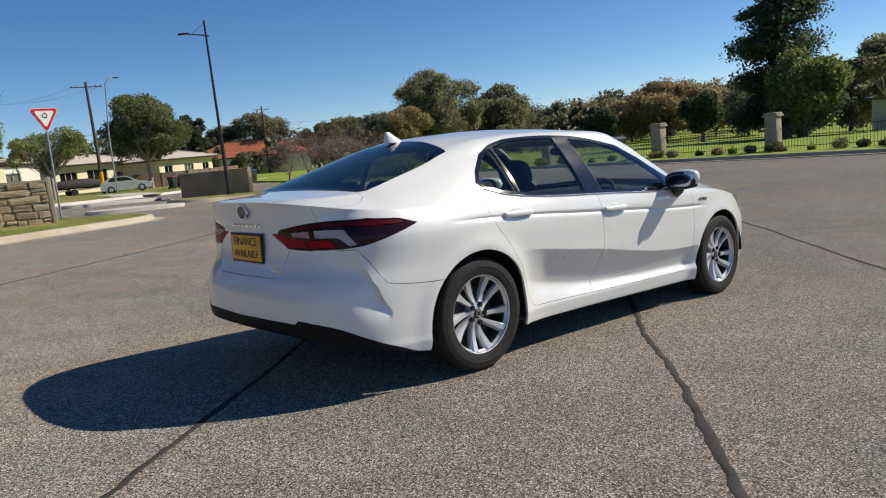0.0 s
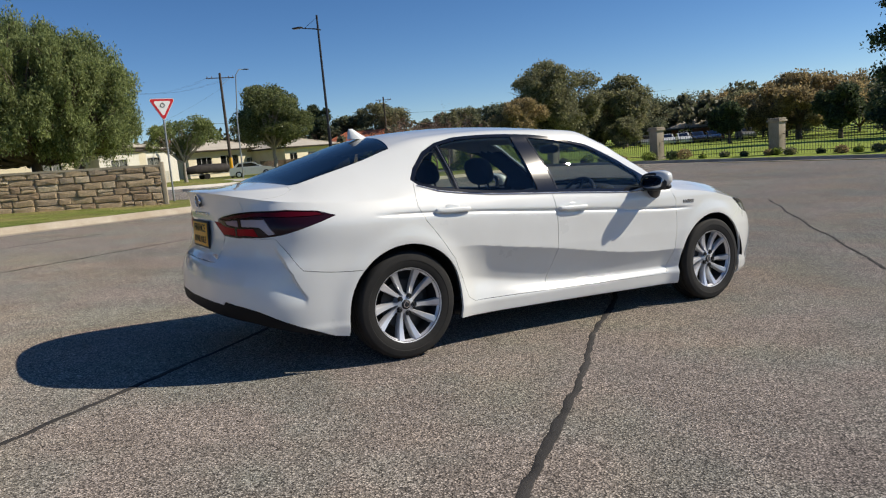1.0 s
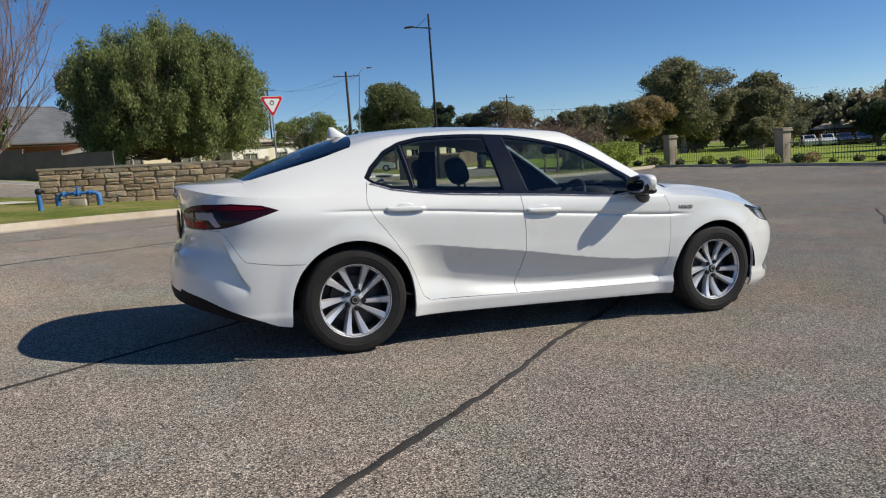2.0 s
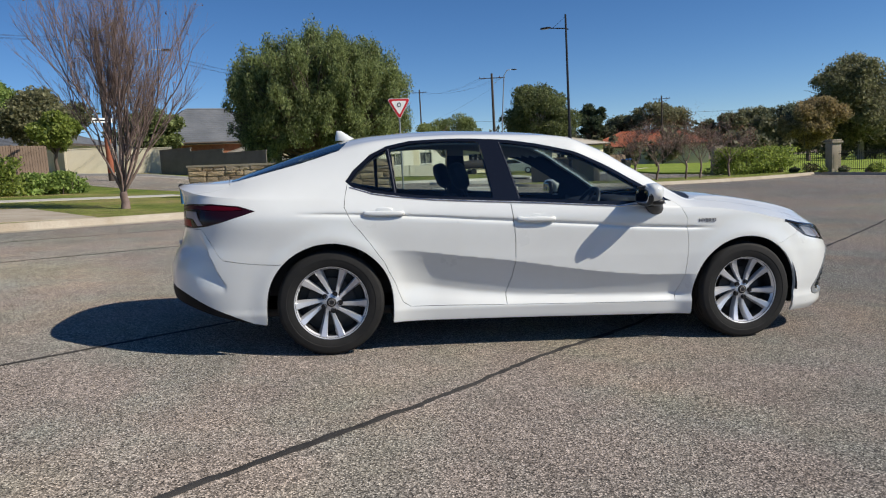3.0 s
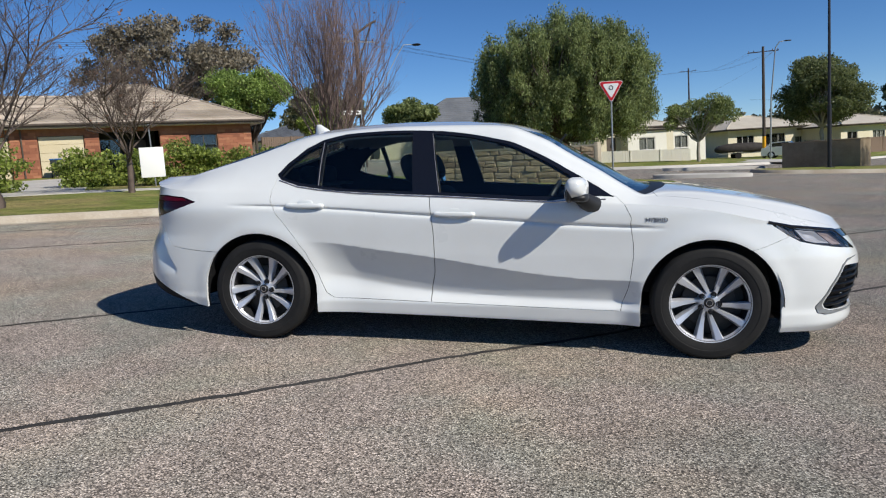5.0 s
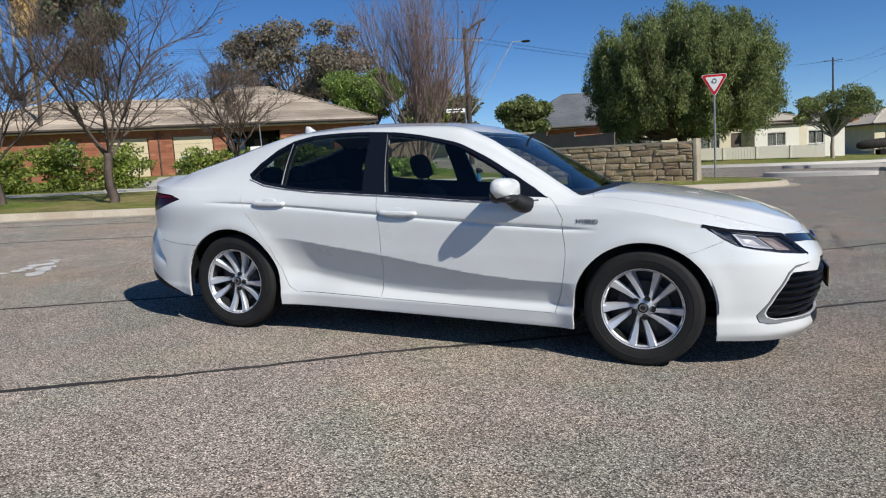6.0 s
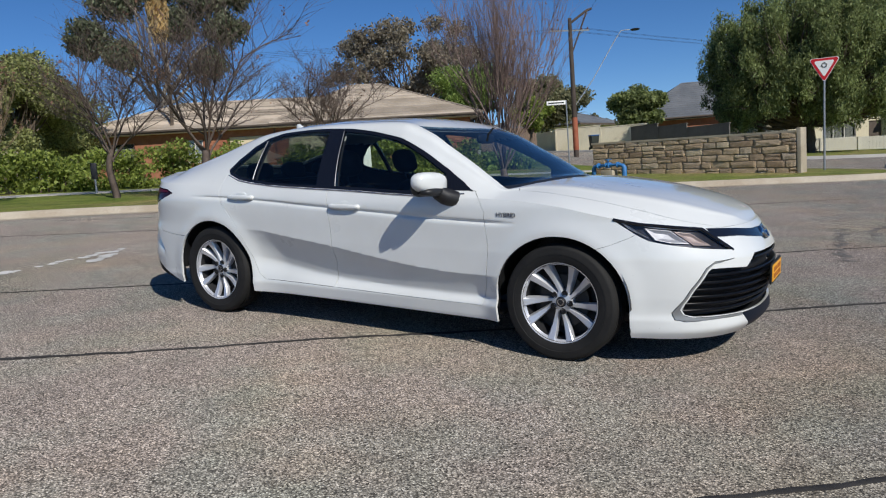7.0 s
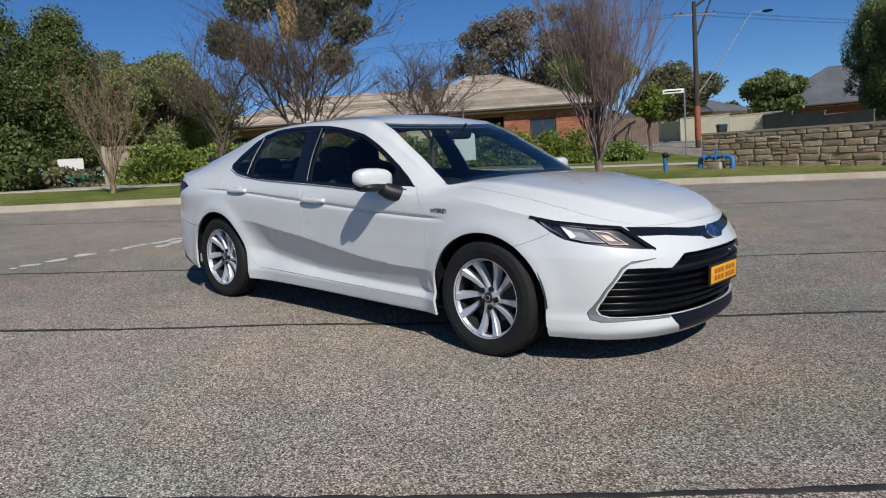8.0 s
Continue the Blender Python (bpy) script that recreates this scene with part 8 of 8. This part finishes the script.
def give_way():
    t = thing("give_way_sign", "red and white triangular roundabout sign on a steel post", "road sign")
    t.matrix_basis = Matrix.Translation(gp(1.28, 19.7, 0.13)) @ pose(0, 0, 0, 0, 0.6, 4)
    bm = bmesh.new()
    tube(bm, [(0, 0.03, -0.2), (0, 0.03, 3.25)], 0.03, 10)
    part("post", bm, GALV, t)
    zc = 3.06
    bm = bmesh.new()
    triangle(bm, 0.43, -0.012, 0.004, zc)
    plate = part("sign_plate", bm, GALV, t, "", False)
    bm = bmesh.new()
    triangle(bm, 0.425, -0.0165, 0.004, zc)
    part("white_edge", bm, SIGN_WHITE, plate, "", False)
    bm = bmesh.new()
    triangle(bm, 0.405, -0.021, 0.004, zc)
    part("red_border", bm, SIGN_RED, plate, "", False)
    bm = bmesh.new()
    triangle(bm, 0.285, -0.0255, 0.004, zc)
    part("white_field", bm, SIGN_WHITE, plate, "", False)
    for k in range(3):
        bm = bmesh.new()
        a0 = radians(100 + 120 * k)
        arc = [Vector((0.062 * math.cos(a0 + j * 0.22), -0.029, zc + 0.03 + 0.062 * math.sin(a0 + j * 0.22))) for j in range(8)]
        tube(bm, arc, 0.010, 5)
        e, p = arc[-1], arc[-2]
        d = (e - p).normalized()
        tube(bm, [e, e + d * 0.04], [0.024, 0.001], 5)
        part("arrow", bm, SIGN_BLACK, plate)
    for z in (zc - 0.12, zc + 0.12):
        bm = bmesh.new()
        box(bm, -0.05, -0.006, z - 0.015, 0.05, 0.065, z + 0.015, 0.003)
        part("bracket", bm, GALV, t)


give_way()


def utility_pole(name, label, x, y, h, arm_z, arm_dir, arm_len, band=None, lean=(0, 0), second=None):
    t = thing(name, label, "utility pole")
    t.matrix_basis = Matrix.Translation(gp(x, y, 0.12))
    bm = bmesh.new()
    tube(bm, [(0, 0, -0.2), (lean[0] * 0.5, lean[1] * 0.5, h * 0.5), (lean[0], lean[1], h)], [0.16, 0.14, 0.11], 10)
    part("pole", bm, WOOD_POLE, t)
    a = Vector((math.cos(radians(arm_dir)), math.sin(radians(arm_dir)), 0))
    c = Vector((lean[0], lean[1], 0)) * (arm_z / h)
    bm = bmesh.new()
    tube(bm, [c + a * -arm_len / 2 + Vector((0, 0, arm_z)), c + a * arm_len / 2 + Vector((0, 0, arm_z))], 0.055, 4)
    arm = part("cross_arm", bm, WOOD_POLE if second is None else GALV, t)
    for k in (-0.46, -0.3, 0.3, 0.46):
        bm = bmesh.new()
        p = c + a * (k * arm_len) + Vector((0, 0, arm_z + 0.04))
        lathe(bm, [(0.001, 0), (0.045, 0.01), (0.03, 0.06), (0.045, 0.09), (0.02, 0.14), (0.001, 0.15)], 8, "z", Matrix.Translation(p))
        part("insulator", bm, CERAMIC, arm)
    bm = bmesh.new()
    tube(bm, [c + Vector((0, 0, arm_z - 0.7)), c + a * 0.35 * arm_len + Vector((0, 0, arm_z - 0.03))], 0.02, 4)
    part("brace", bm, GALV, arm)
    if band:
        bm = bmesh.new()
        lathe(bm, [(0.163, band[0]), (0.168, band[0] + 0.01), (0.163, band[1])], 14, "z")
        part("marker_band", bm, band[2], t)
    return t


utility_pole("utility_pole", "timber utility pole with a cross-arm and yellow marker", 15.6, 65.0, 10.0, 9.55, -8, 2.6, (0.6, 2.0, YELLOW_BAND))
p2 = utility_pole("utility_pole", "dark timber utility pole with arms beside the side street", -12.8, 35.6, 7.9, 7.2, 45, 2.4, (0.3, 2.2, RED_PAINT), second=True)
for nm, pts, r, mt in (("raised_arm", [(0, 0, 7.6), (0.7, 0.8, 8.3), (0.95, 1.1, 8.45)], 0.07, WOOD_POLE), ("strut", [(0.05, 0, 5.9), (0.75, 0.85, 8.3)], 0.05, WOOD_POLE), ("lamp_bracket", [(0.1, 0, 2.9), (0.9, 1.0, 4.4), (1.9, 2.2, 6.6), (2.2, 2.5, 7.15), (2.6, 2.9, 7.2)], 0.028, GALV)):
    bm = bmesh.new()
    tube(bm, pts, r, 6)
    part(nm, bm, mt, p2)
bm = bmesh.new()
ellipsoid(bm, (2.85, 3.15, 7.2), (0.28, 0.28, 0.06), 2.4, 16, 8)
part("lamp_head", bm, DARK_STEEL, p2)
utility_pole("utility_pole", "distant timber utility pole", 51.2, 100.5, 10.6, 10.1, -12, 2.6)
utility_pole("utility_pole", "distant timber utility pole beyond the roofs", 15.5, 118.0, 14.2, 13.7, -5, 2.4)
utility_pole("utility_pole", "thin distant pole at the end of the side street", -33.0, 62.0, 9.5, 9.1, 40, 1.8)
t = thing("road_lamp", "slender grey lamp post with a bent arm", "street lamp")
t.matrix_basis = Matrix.Translation(gp(14.6, 58.0, 0.12))
bm = bmesh.new()
tube(bm, [(0, 0, -0.2), (0.1, 0, 5), (0.45, 0, 8.9), (0.75, 0, 9.35), (1.15, 0.05, 9.4)], [0.07, 0.06, 0.045, 0.04, 0.035], 8)
part("post", bm, GALV, t)
bm = bmesh.new()
ellipsoid(bm, (1.4, 0.05, 9.4), (0.3, 0.1, 0.05), 2.4, 14, 8)
part("lamp_head", bm, DARK_STEEL, t)


def wire(a, b, sag, label="thin dark overhead power line", r=0.007):
    a, b = Vector(a), Vector(b)
    bm = bmesh.new()
    pts = []
    for k in range(25):
        s = k / 24
        p = a.lerp(b, s)
        p.z -= sag * 4 * s * (1 - s)
        pts.append(p)
    tube(bm, pts, r, 4)
    return tagged(part("power_line", bm, SIGN_BLACK), label, "power line", "overhead power lines")


ZB = float(ground_z(-12.8, 35.6)) + 0.12
for k, off in enumerate((-1.1, -0.7, 0.7, 1.1)):
    o = 0.707 * off
    wire((-12.8 + o, 35.6 + o, ZB + 7.3), (-62, 6 + 3 * k, 11.2 + 0.15 * k), 0.9)
    wire((-12.8 + o, 35.6 + o, ZB + 7.3), (15.5 + 0.8 * off, 118.0, 13.6), 1.4)
    wire((15.6 + 1.1 * off, 65.0 - 0.15 * off, float(ground_z(15.6, 65)) + 9.7), (15.5 + 0.8 * off, 118.0, 13.6), 0.8)
wire((-11.9, 36.7, ZB + 8.45), (-2, 30, 19.0), 0.5)
wire((15.6, 65.0, 8.4), (6.0, 60.0, 4.2), 0.3)
wire((51.2, 100.5, 7.0), (110.0, 92.0, 8.0), 0.6, r=0.02)
wire((51.2, 100.5, 7.0), (22.0, 104.0, 7.4), 0.5, r=0.02)

# ---- things by the wall and on the verge ----
t = thing("water_hydrant", "blue painted hydrant pipes with elbows beside the wall", "hydrant")
t.matrix_basis = Matrix.Translation(gp(-4.75, 17.85, 0.13)) @ pose(0, 0, 0, 0, 0, -14) @ Matrix.Diagonal((1.0, 1.0, 0.68, 1))
for nm, pts, r in (("riser_pipe", [(-0.55, 0, -0.1), (-0.55, 0, 0.42), (-0.50, 0, 0.50), (-0.40, 0, 0.53)], 0.075), ("main_pipe", [(-0.42, 0, 0.53), (0.42, 0, 0.53)], 0.07), ("down_pipe", [(0.40, 0, 0.53), (0.52, 0, 0.50), (0.58, 0, 0.40), (0.58, 0, -0.1)], 0.08)):
    bm = bmesh.new()
    tube(bm, pts, r, 14)
    part(nm, bm, HYDRANT_BLUE, t)
for x in (-0.36, -0.05, 0.05, 0.36):
    bm = bmesh.new()
    lathe(bm, [(0.07, -0.02), (0.13, -0.02), (0.13, 0.02), (0.07, 0.02)], 18, "z", Matrix.Translation((x, 0, 0.53)) @ Matrix.Rotation(math.pi / 2, 4, "Y"))
    part("flange", bm, HYDRANT_BLUE, t)
bm = bmesh.new()
tube(bm, [(0.0, 0, 0.58), (0.0, 0, 0.80)], 0.03, 8)
tube(bm, [(0.11 * math.cos(a), 0.11 * math.sin(a), 0.80) for a in np.linspace(0, 2 * math.pi, 17)], 0.016, 6, False)
part("valve_wheel", bm, HYDRANT_BLUE, t)
bm = bmesh.new()
box(bm, -0.20, -0.16, -0.1, 0.24, 0.16, 0.30, 0.03)
part("support_block", bm, CAP_STONE, t)
t = thing("tap_post", "short blue tap post with a dark head on the grass", "tap")
t.matrix_basis = Matrix.Translation(gp(-5.45, 15.9, 0.13))
bm = bmesh.new()
tube(bm, [(0, 0, -0.1), (0, 0, 0.42)], 0.06, 12)
part("post", bm, HYDRANT_BLUE, t)
bm = bmesh.new()
ellipsoid(bm, (0, 0, 0.50), (0.085, 0.085, 0.085), 2.6, 16, 10)
tube(bm, [(0, 0, 0.5), (0.13, -0.05, 0.5), (0.15, -0.06, 0.44)], 0.03, 8)
part("head", bm, DARK_STEEL, t)

t = thing("notice_board", "plain white notice board on a thin post by the hedge", "sign")
t.matrix_basis = Matrix.Translation(gp(-15.3, 18.4, 0.13)) @ pose(0, 0, 0, 0, 0, 40)
bm = bmesh.new()
box(bm, -0.42, -0.02, 0.35, 0.42, 0.02, 1.45, 0.01)
part("board", bm, SIGN_WHITE, t)
bm = bmesh.new()
tube(bm, [(0.05, 0.05, -0.2), (0.0, 0.06, 2.3)], 0.025, 8)
part("post", bm, GALV, t)
t = thing("marker_post", "small sign on a short grey post in the verge", "sign")
t.matrix_basis = Matrix.Translation(gp(-17.8, 8.4, 0.13)) @ pose(0, 0, 0, 0, 0, 50)
bm = bmesh.new()
tube(bm, [(0, 0.03, -0.2), (0, 0.03, 0.95)], 0.03, 8)
part("post", bm, GALV, t)
bm = bmesh.new()
box(bm, -0.09, -0.015, 0.45, 0.09, 0.0, 0.95, 0.004)
part("plate", bm, DARK_STEEL, t)
t = thing("street_name_sign", "white street name blade on a grey post", "road sign")
t.matrix_basis = Matrix.Translation(gp(-10.6, 29.0, 0.13)) @ pose(0, 0, 0, 0, 0, 40)
bm = bmesh.new()
tube(bm, [(0, 0, -0.2), (0, 0, 3.15)], 0.035, 8)
part("post", bm, GALV, t)
bm = bmesh.new()
box(bm, -1.0, -0.012, 2.95, 0.0, 0.012, 3.15, 0.004)
blade = part("blade", bm, SIGN_WHITE, t)
bm = bmesh.new()
box(bm, -0.92, -0.0165, 3.02, -0.12, -0.0125, 3.08)
part("lettering_bar", bm, SIGN_BLACK, blade, "", False)


def wheelie_bin(x, y, turn, lid, label):
    t = thing("wheelie_bin", label, "bin", "wheelie bins")
    t.matrix_basis = Matrix.Translation(gp(x, y, 0.16)) @ pose(0, 0, 0, 0, 0, turn)
    bm = bmesh.new()
    box(bm, -0.29, -0.34, 0.06, 0.29, 0.34, 0.98, 0.03)
    for v in bm.verts:
        k = 0.78 + 0.22 * (v.co.z / 0.98)
        v.co.x, v.co.y = v.co.x * k, v.co.y * k
    part("body", bm, BIN_DARK, t)
    bm = bmesh.new()
    box(bm, -0.31, -0.37, 0.985, 0.31, 0.36, 1.05, 0.025)
    part("lid", bm, lid, t)
    for s in (-1, 1):
        bm = bmesh.new()
        lathe(bm, [(0.001, -0.03), (0.10, -0.03), (0.10, 0.03), (0.001, 0.03)], 16, "y", Matrix.Translation((s * 0.26, 0.26, 0.10)) @ Matrix.Rotation(math.pi / 2, 4, "Z"))
        part("wheel", bm, BLACK_PLASTIC, t)
    bm = bmesh.new()
    tube(bm, [(-0.2, 0.36, 0.98), (-0.2, 0.42, 0.98), (0.2, 0.42, 0.98), (0.2, 0.36, 0.98)], 0.018, 6)
    part("handle", bm, BIN_DARK, t)


for x, y, turn, lid, label in ((-28.9, 29.4, 40, BIN_BLUE, "dark wheelie bin with a blue lid at the garage"), (-28.2, 30.2, 42, BIN_DARK, "dark green wheelie bin at the garage"), (-26.4, 32.0, 44, BIN_DARK, "dark wheelie bin beside the brick pier"), (-25.4, 32.9, 46, BIN_DARK, "dark wheelie bin near the porch"), (-15.2, 45.2, 40, BIN_BLUE, "wheelie bin with a blue lid on the side street"), (19.2, 57.8, 20, BIN_RED, "dark wheelie bin with a red lid on the far verge"), (20.0, 58.5, 25, BIN_DARK, "dark green wheelie bin on the far verge"), (24.0, 52.5, 10, BIN_BLUE, "wheelie bin on the verge farther off")):
    wheelie_bin(x, y, turn, lid, label)

# the masonry enclosure under the lamp
t = thing("masonry_enclosure", "square rendered masonry enclosure with a flat cap beside the lamp", "enclosure")
t.matrix_basis = Matrix.Translation(gp(10.55, 29.2, 0.13)) @ pose(0, 0, 0, 0, 0, -33)
RENDER = mottled("stained_brown_render", (0.24, 0.18, 0.115), (0.33, 0.26, 0.17), 1.5, 25, 0.9, 0.4, 0.006)
bm = bmesh.new()
box(bm, -1.75, -0.2, -0.3, 1.45, 1.3, 1.10, 0.02)
part("block", bm, RENDER, t)
bm = bmesh.new()
box(bm, -1.77, -0.22, 1.102, 1.47, 1.32, 1.14, 0.012)
part("cap", bm, RENDER, t)


# ---- vehicles far off ----
def far_car(x, y, turn, paint, label, wagon=False, up=0.16):
    """A small car body with its glass, wheels and lamps."""
    t = thing("parked_car", label, "car", "parked cars")
    t.matrix_basis = Matrix.Translation(gp(x, y, up)) @ pose(0, 0, 0, 0, 0, turn)
    top = [(-2.15, 0.55), (-2.12, 0.95), (-1.95, 1.0), (-1.45 if not wagon else -2.0, 1.38), (-0.9, 1.46), (0.1, 1.44), (0.95, 1.0), (1.75, 0.86), (2.1, 0.68), (2.15, 0.4)]

    def shell(a, b, w0, w1, mat, nm, parent, pts):
        bm = bmesh.new()
        rows = [[bm.verts.new((px, y, pz)) for px, pz in pts] for y in (-w0, -w1, w1, w0)]
        for p, q in zip(rows, rows[1:]):
            for i in range(len(pts) - 1):
                bm.faces.new((p[i], p[i + 1], q[i + 1], q[i]))
        bm.faces.new(rows[0])
        bm.faces.new(rows[-1][::-1])
        return part(nm, bm, mat, parent, "", True)
    low = [(-2.15, 0.30), (-2.17, 0.60), (-2.10, 0.96), (-1.9, 1.0), (0.95, 0.98), (1.75, 0.86), (2.12, 0.66), (2.17, 0.42), (2.1, 0.25), (-2.1, 0.25), (-2.15, 0.30)]
    shell(0, 0, 0.86, 0.80, paint, "body", t, low)
    cab = [(-1.85 if not wagon else -2.1, 0.985), (-1.35 if not wagon else -1.95, 1.42), (-0.8, 1.47), (0.1, 1.45), (0.98, 0.985), (-1.85 if not wagon else -2.1, 0.985)]
    cabin = shell(0, 0, 0.72, 0.62, paint, "cabin", t, cab)
    for s in (-1, 1):
        bm = bmesh.new()
        pts = [(-1.5 if not wagon else -1.9, 1.03), (-1.2 if not wagon else -1.75, 1.36), (-0.2, 1.39), (0.05, 1.37), (0.72, 1.03)]
        vs = [bm.verts.new((px, s * (0.726 + 0.0 * pz), pz)) for px, pz in pts] + [bm.verts.new((px, s * 0.716, pz)) for px, pz in pts]
        bm.faces.new(vs[:5])
        for i in range(5):
            bm.faces.new((vs[i], vs[(i + 1) % 5], vs[5 + (i + 1) % 5], vs[5 + i]))
        part("side_window", bm, GLOSS_BLACK, cabin, "", False)
    for nm, a, b in (("windscreen", (0.16, 1.43), (0.92, 1.02)), ("rear_window", (-1.42 if not wagon else -2.0, 1.38), (-1.82 if not wagon else -2.09, 1.02))):
        bm = bmesh.new()
        n = Vector((b[1] - a[1], 0, -(b[0] - a[0]))).normalized() * (0.008 if nm == "windscreen" else -0.008) * -1
        vs = [bm.verts.new(Vector((px, y, pz)) + k * n) for k in (1, -0.5) for px, pz, y in ((a[0], a[1], -0.56), (a[0], a[1], 0.56), (b[0], b[1], 0.62), (b[0], b[1], -0.62))]
        bm.faces.new(vs[:4])
        for i in range(4):
            bm.faces.new((vs[i], vs[(i + 1) % 4], vs[4 + (i + 1) % 4], vs[4 + i]))
        part(nm, bm, GLOSS_BLACK, cabin, "", False)
    for wx in (-1.3, 1.3):
        for s in (-1, 1):
            w = new("wheel")
            w.parent = t
            w.matrix_basis = pose(wx, s * 0.78, 0.31, 0, 0, 0 if s > 0 else 180)
            bm = bmesh.new()
            lathe(bm, [(0.001, 0.06), (0.2, 0.08), (0.31, 0.10), (0.33, 0.05), (0.33, -0.1), (0.001, -0.1)], 24)
            part("tyre", bm, RUBBER, w)
            bm = bmesh.new()
            lathe(bm, [(0.001, 0.095), (0.17, 0.10), (0.2, 0.092)], 20)
            part("rim", bm, ALLOY, w)
    for s in (-1, 1):
        bm = bmesh.new()
        box(bm, 2.0, s * 0.5, 0.62, 2.125, s * 0.8, 0.72, 0.02)
        part("headlight", bm, LAMP_GLASS, t)
        bm = bmesh.new()
        box(bm, -2.16, s * 0.5, 0.72, -2.06, s * 0.82, 0.88, 0.02)
        part("taillight", bm, RED_LENS, t)
    return t


SILVER_PAINT = material("silver_car_paint", (0.45, 0.46, 0.47), 0.3, 0.6, 0.5, 1.0)
DARK_PAINT = material("dark_car_paint", (0.03, 0.032, 0.04), 0.25, 0.2, 0.5, 1.0)
far_car(17.6, 64.8, -22, PAINT, "white car parked on the driveway across the street")
for k, (x, y, turn) in enumerate([(73.5, 65.5, 226), (75.3, 63.4, 230), (76.6, 61.8, 228), (77.8, 60.4, 231), (79.0, 58.8, 226), (81.6, 55.6, 229)]):
    far_car(x, y, turn, (SILVER_PAINT, PAINT, PAINT, DARK_PAINT, DARK_PAINT, SILVER_PAINT)[k], ("silver", "white", "white", "dark", "dark", "silver")[k] + " car parked before the park hall", k in (0, 3, 4), 0.14)

# the covered boat and the yard before the cream house
t = thing("covered_boat", "boat under a dark cover on a trailer in the yard", "boat")
t.matrix_basis = Matrix.Translation(gp(14.3, 68.6, 0.14)) @ pose(0, 0, 0, 0, 0, 4)
bm = bmesh.new()
ellipsoid(bm, (0, 0, 0.95), (2.5, 0.85, 0.55), 2.5, 32, 14)
for v in bm.verts:
    v.co.z = max(v.co.z, 0.62 - 0.08 * v.co.x * (v.co.x > 0))
part("cover", bm, mottled("dark_tarpaulin", (0.03, 0.026, 0.024), (0.055, 0.046, 0.04), 3, 20, 0.8, 0.4, 0.02), t)
bm = bmesh.new()
for s in (-1, 1):
    tube(bm, [(-2.2, s * 0.6, 0.5), (1.6, s * 0.6, 0.5), (3.0, 0, 0.45)], 0.04, 6)
part("trailer_frame", bm, GALV, t)
for s in (-1, 1):
    bm = bmesh.new()
    lathe(bm, [(0.001, -0.08), (0.3, -0.08), (0.3, 0.08), (0.001, 0.08)], 20, "y", Matrix.Translation((-0.5, s * 0.8, 0.3)))
    part("wheel", bm, RUBBER, t)

# green garden trailer and a leaning sheet in the yard by the conifers
t = thing("garden_trailer", "low green box trailer standing in the yard", "trailer")
t.matrix_basis = Matrix.Translation(gp(-22.9, 6.0, 0.18)) @ pose(0, 0, 0, 0, 0, 62) @ Matrix.Diagonal((0.62, 0.62, 0.62, 1))
GREEN_TUB = mottled("green_painted_steel", (0.01, 0.13, 0.085), (0.02, 0.18, 0.12), 3, 40, 0.5, 0.1, 0.001)
bm = bmesh.new()
box(bm, -0.65, -0.45, 0.30, 0.65, 0.45, 0.34, 0.005)
for a in ((-0.65, -0.45, 0.65, -0.42), (-0.65, 0.42, 0.65, 0.45), (-0.65, -0.419, -0.62, 0.419), (0.62, -0.419, 0.65, 0.419)):
    box(bm, a[0], a[1], 0.341, a[2], a[3], 0.66, 0.005)
part("tub", bm, GREEN_TUB, t)
for sy in (-1, 1):
    bm = bmesh.new()
    lathe(bm, [(0.001, -0.06), (0.23, -0.06), (0.24, 0.0), (0.23, 0.06), (0.001, 0.06)], 20, "y", Matrix.Translation((0, sy * 0.54, 0.24)))
    part("wheel", bm, RUBBER, t)
bm = bmesh.new()
tube(bm, [(0.6, 0, 0.3), (1.3, 0, 0.3), (1.35, 0, 0.0)], 0.025, 6)
part("drawbar", bm, DARK_STEEL, t)
t = thing("leaning_sheet", "pale sheet leaning on a frame in the yard", "sheet")
t.matrix_basis = Matrix.Translation(gp(-25.2, 6.6, 0.14)) @ pose(0, 0, 0, 0, 0, 68)
bm = bmesh.new()
box(bm, -0.45, -0.02, 0.0, 0.45, 0.02, 1.15, 0.005, Matrix.Rotation(radians(-22), 4, "X"))
part("sheet", bm, SOFFIT, t)
bm = bmesh.new()
tube(bm, [(0.4, 0.45, 1.0), (0.4, 0.55, 0.0)], 0.03, 6)
part("strut", bm, SOFFIT, t)
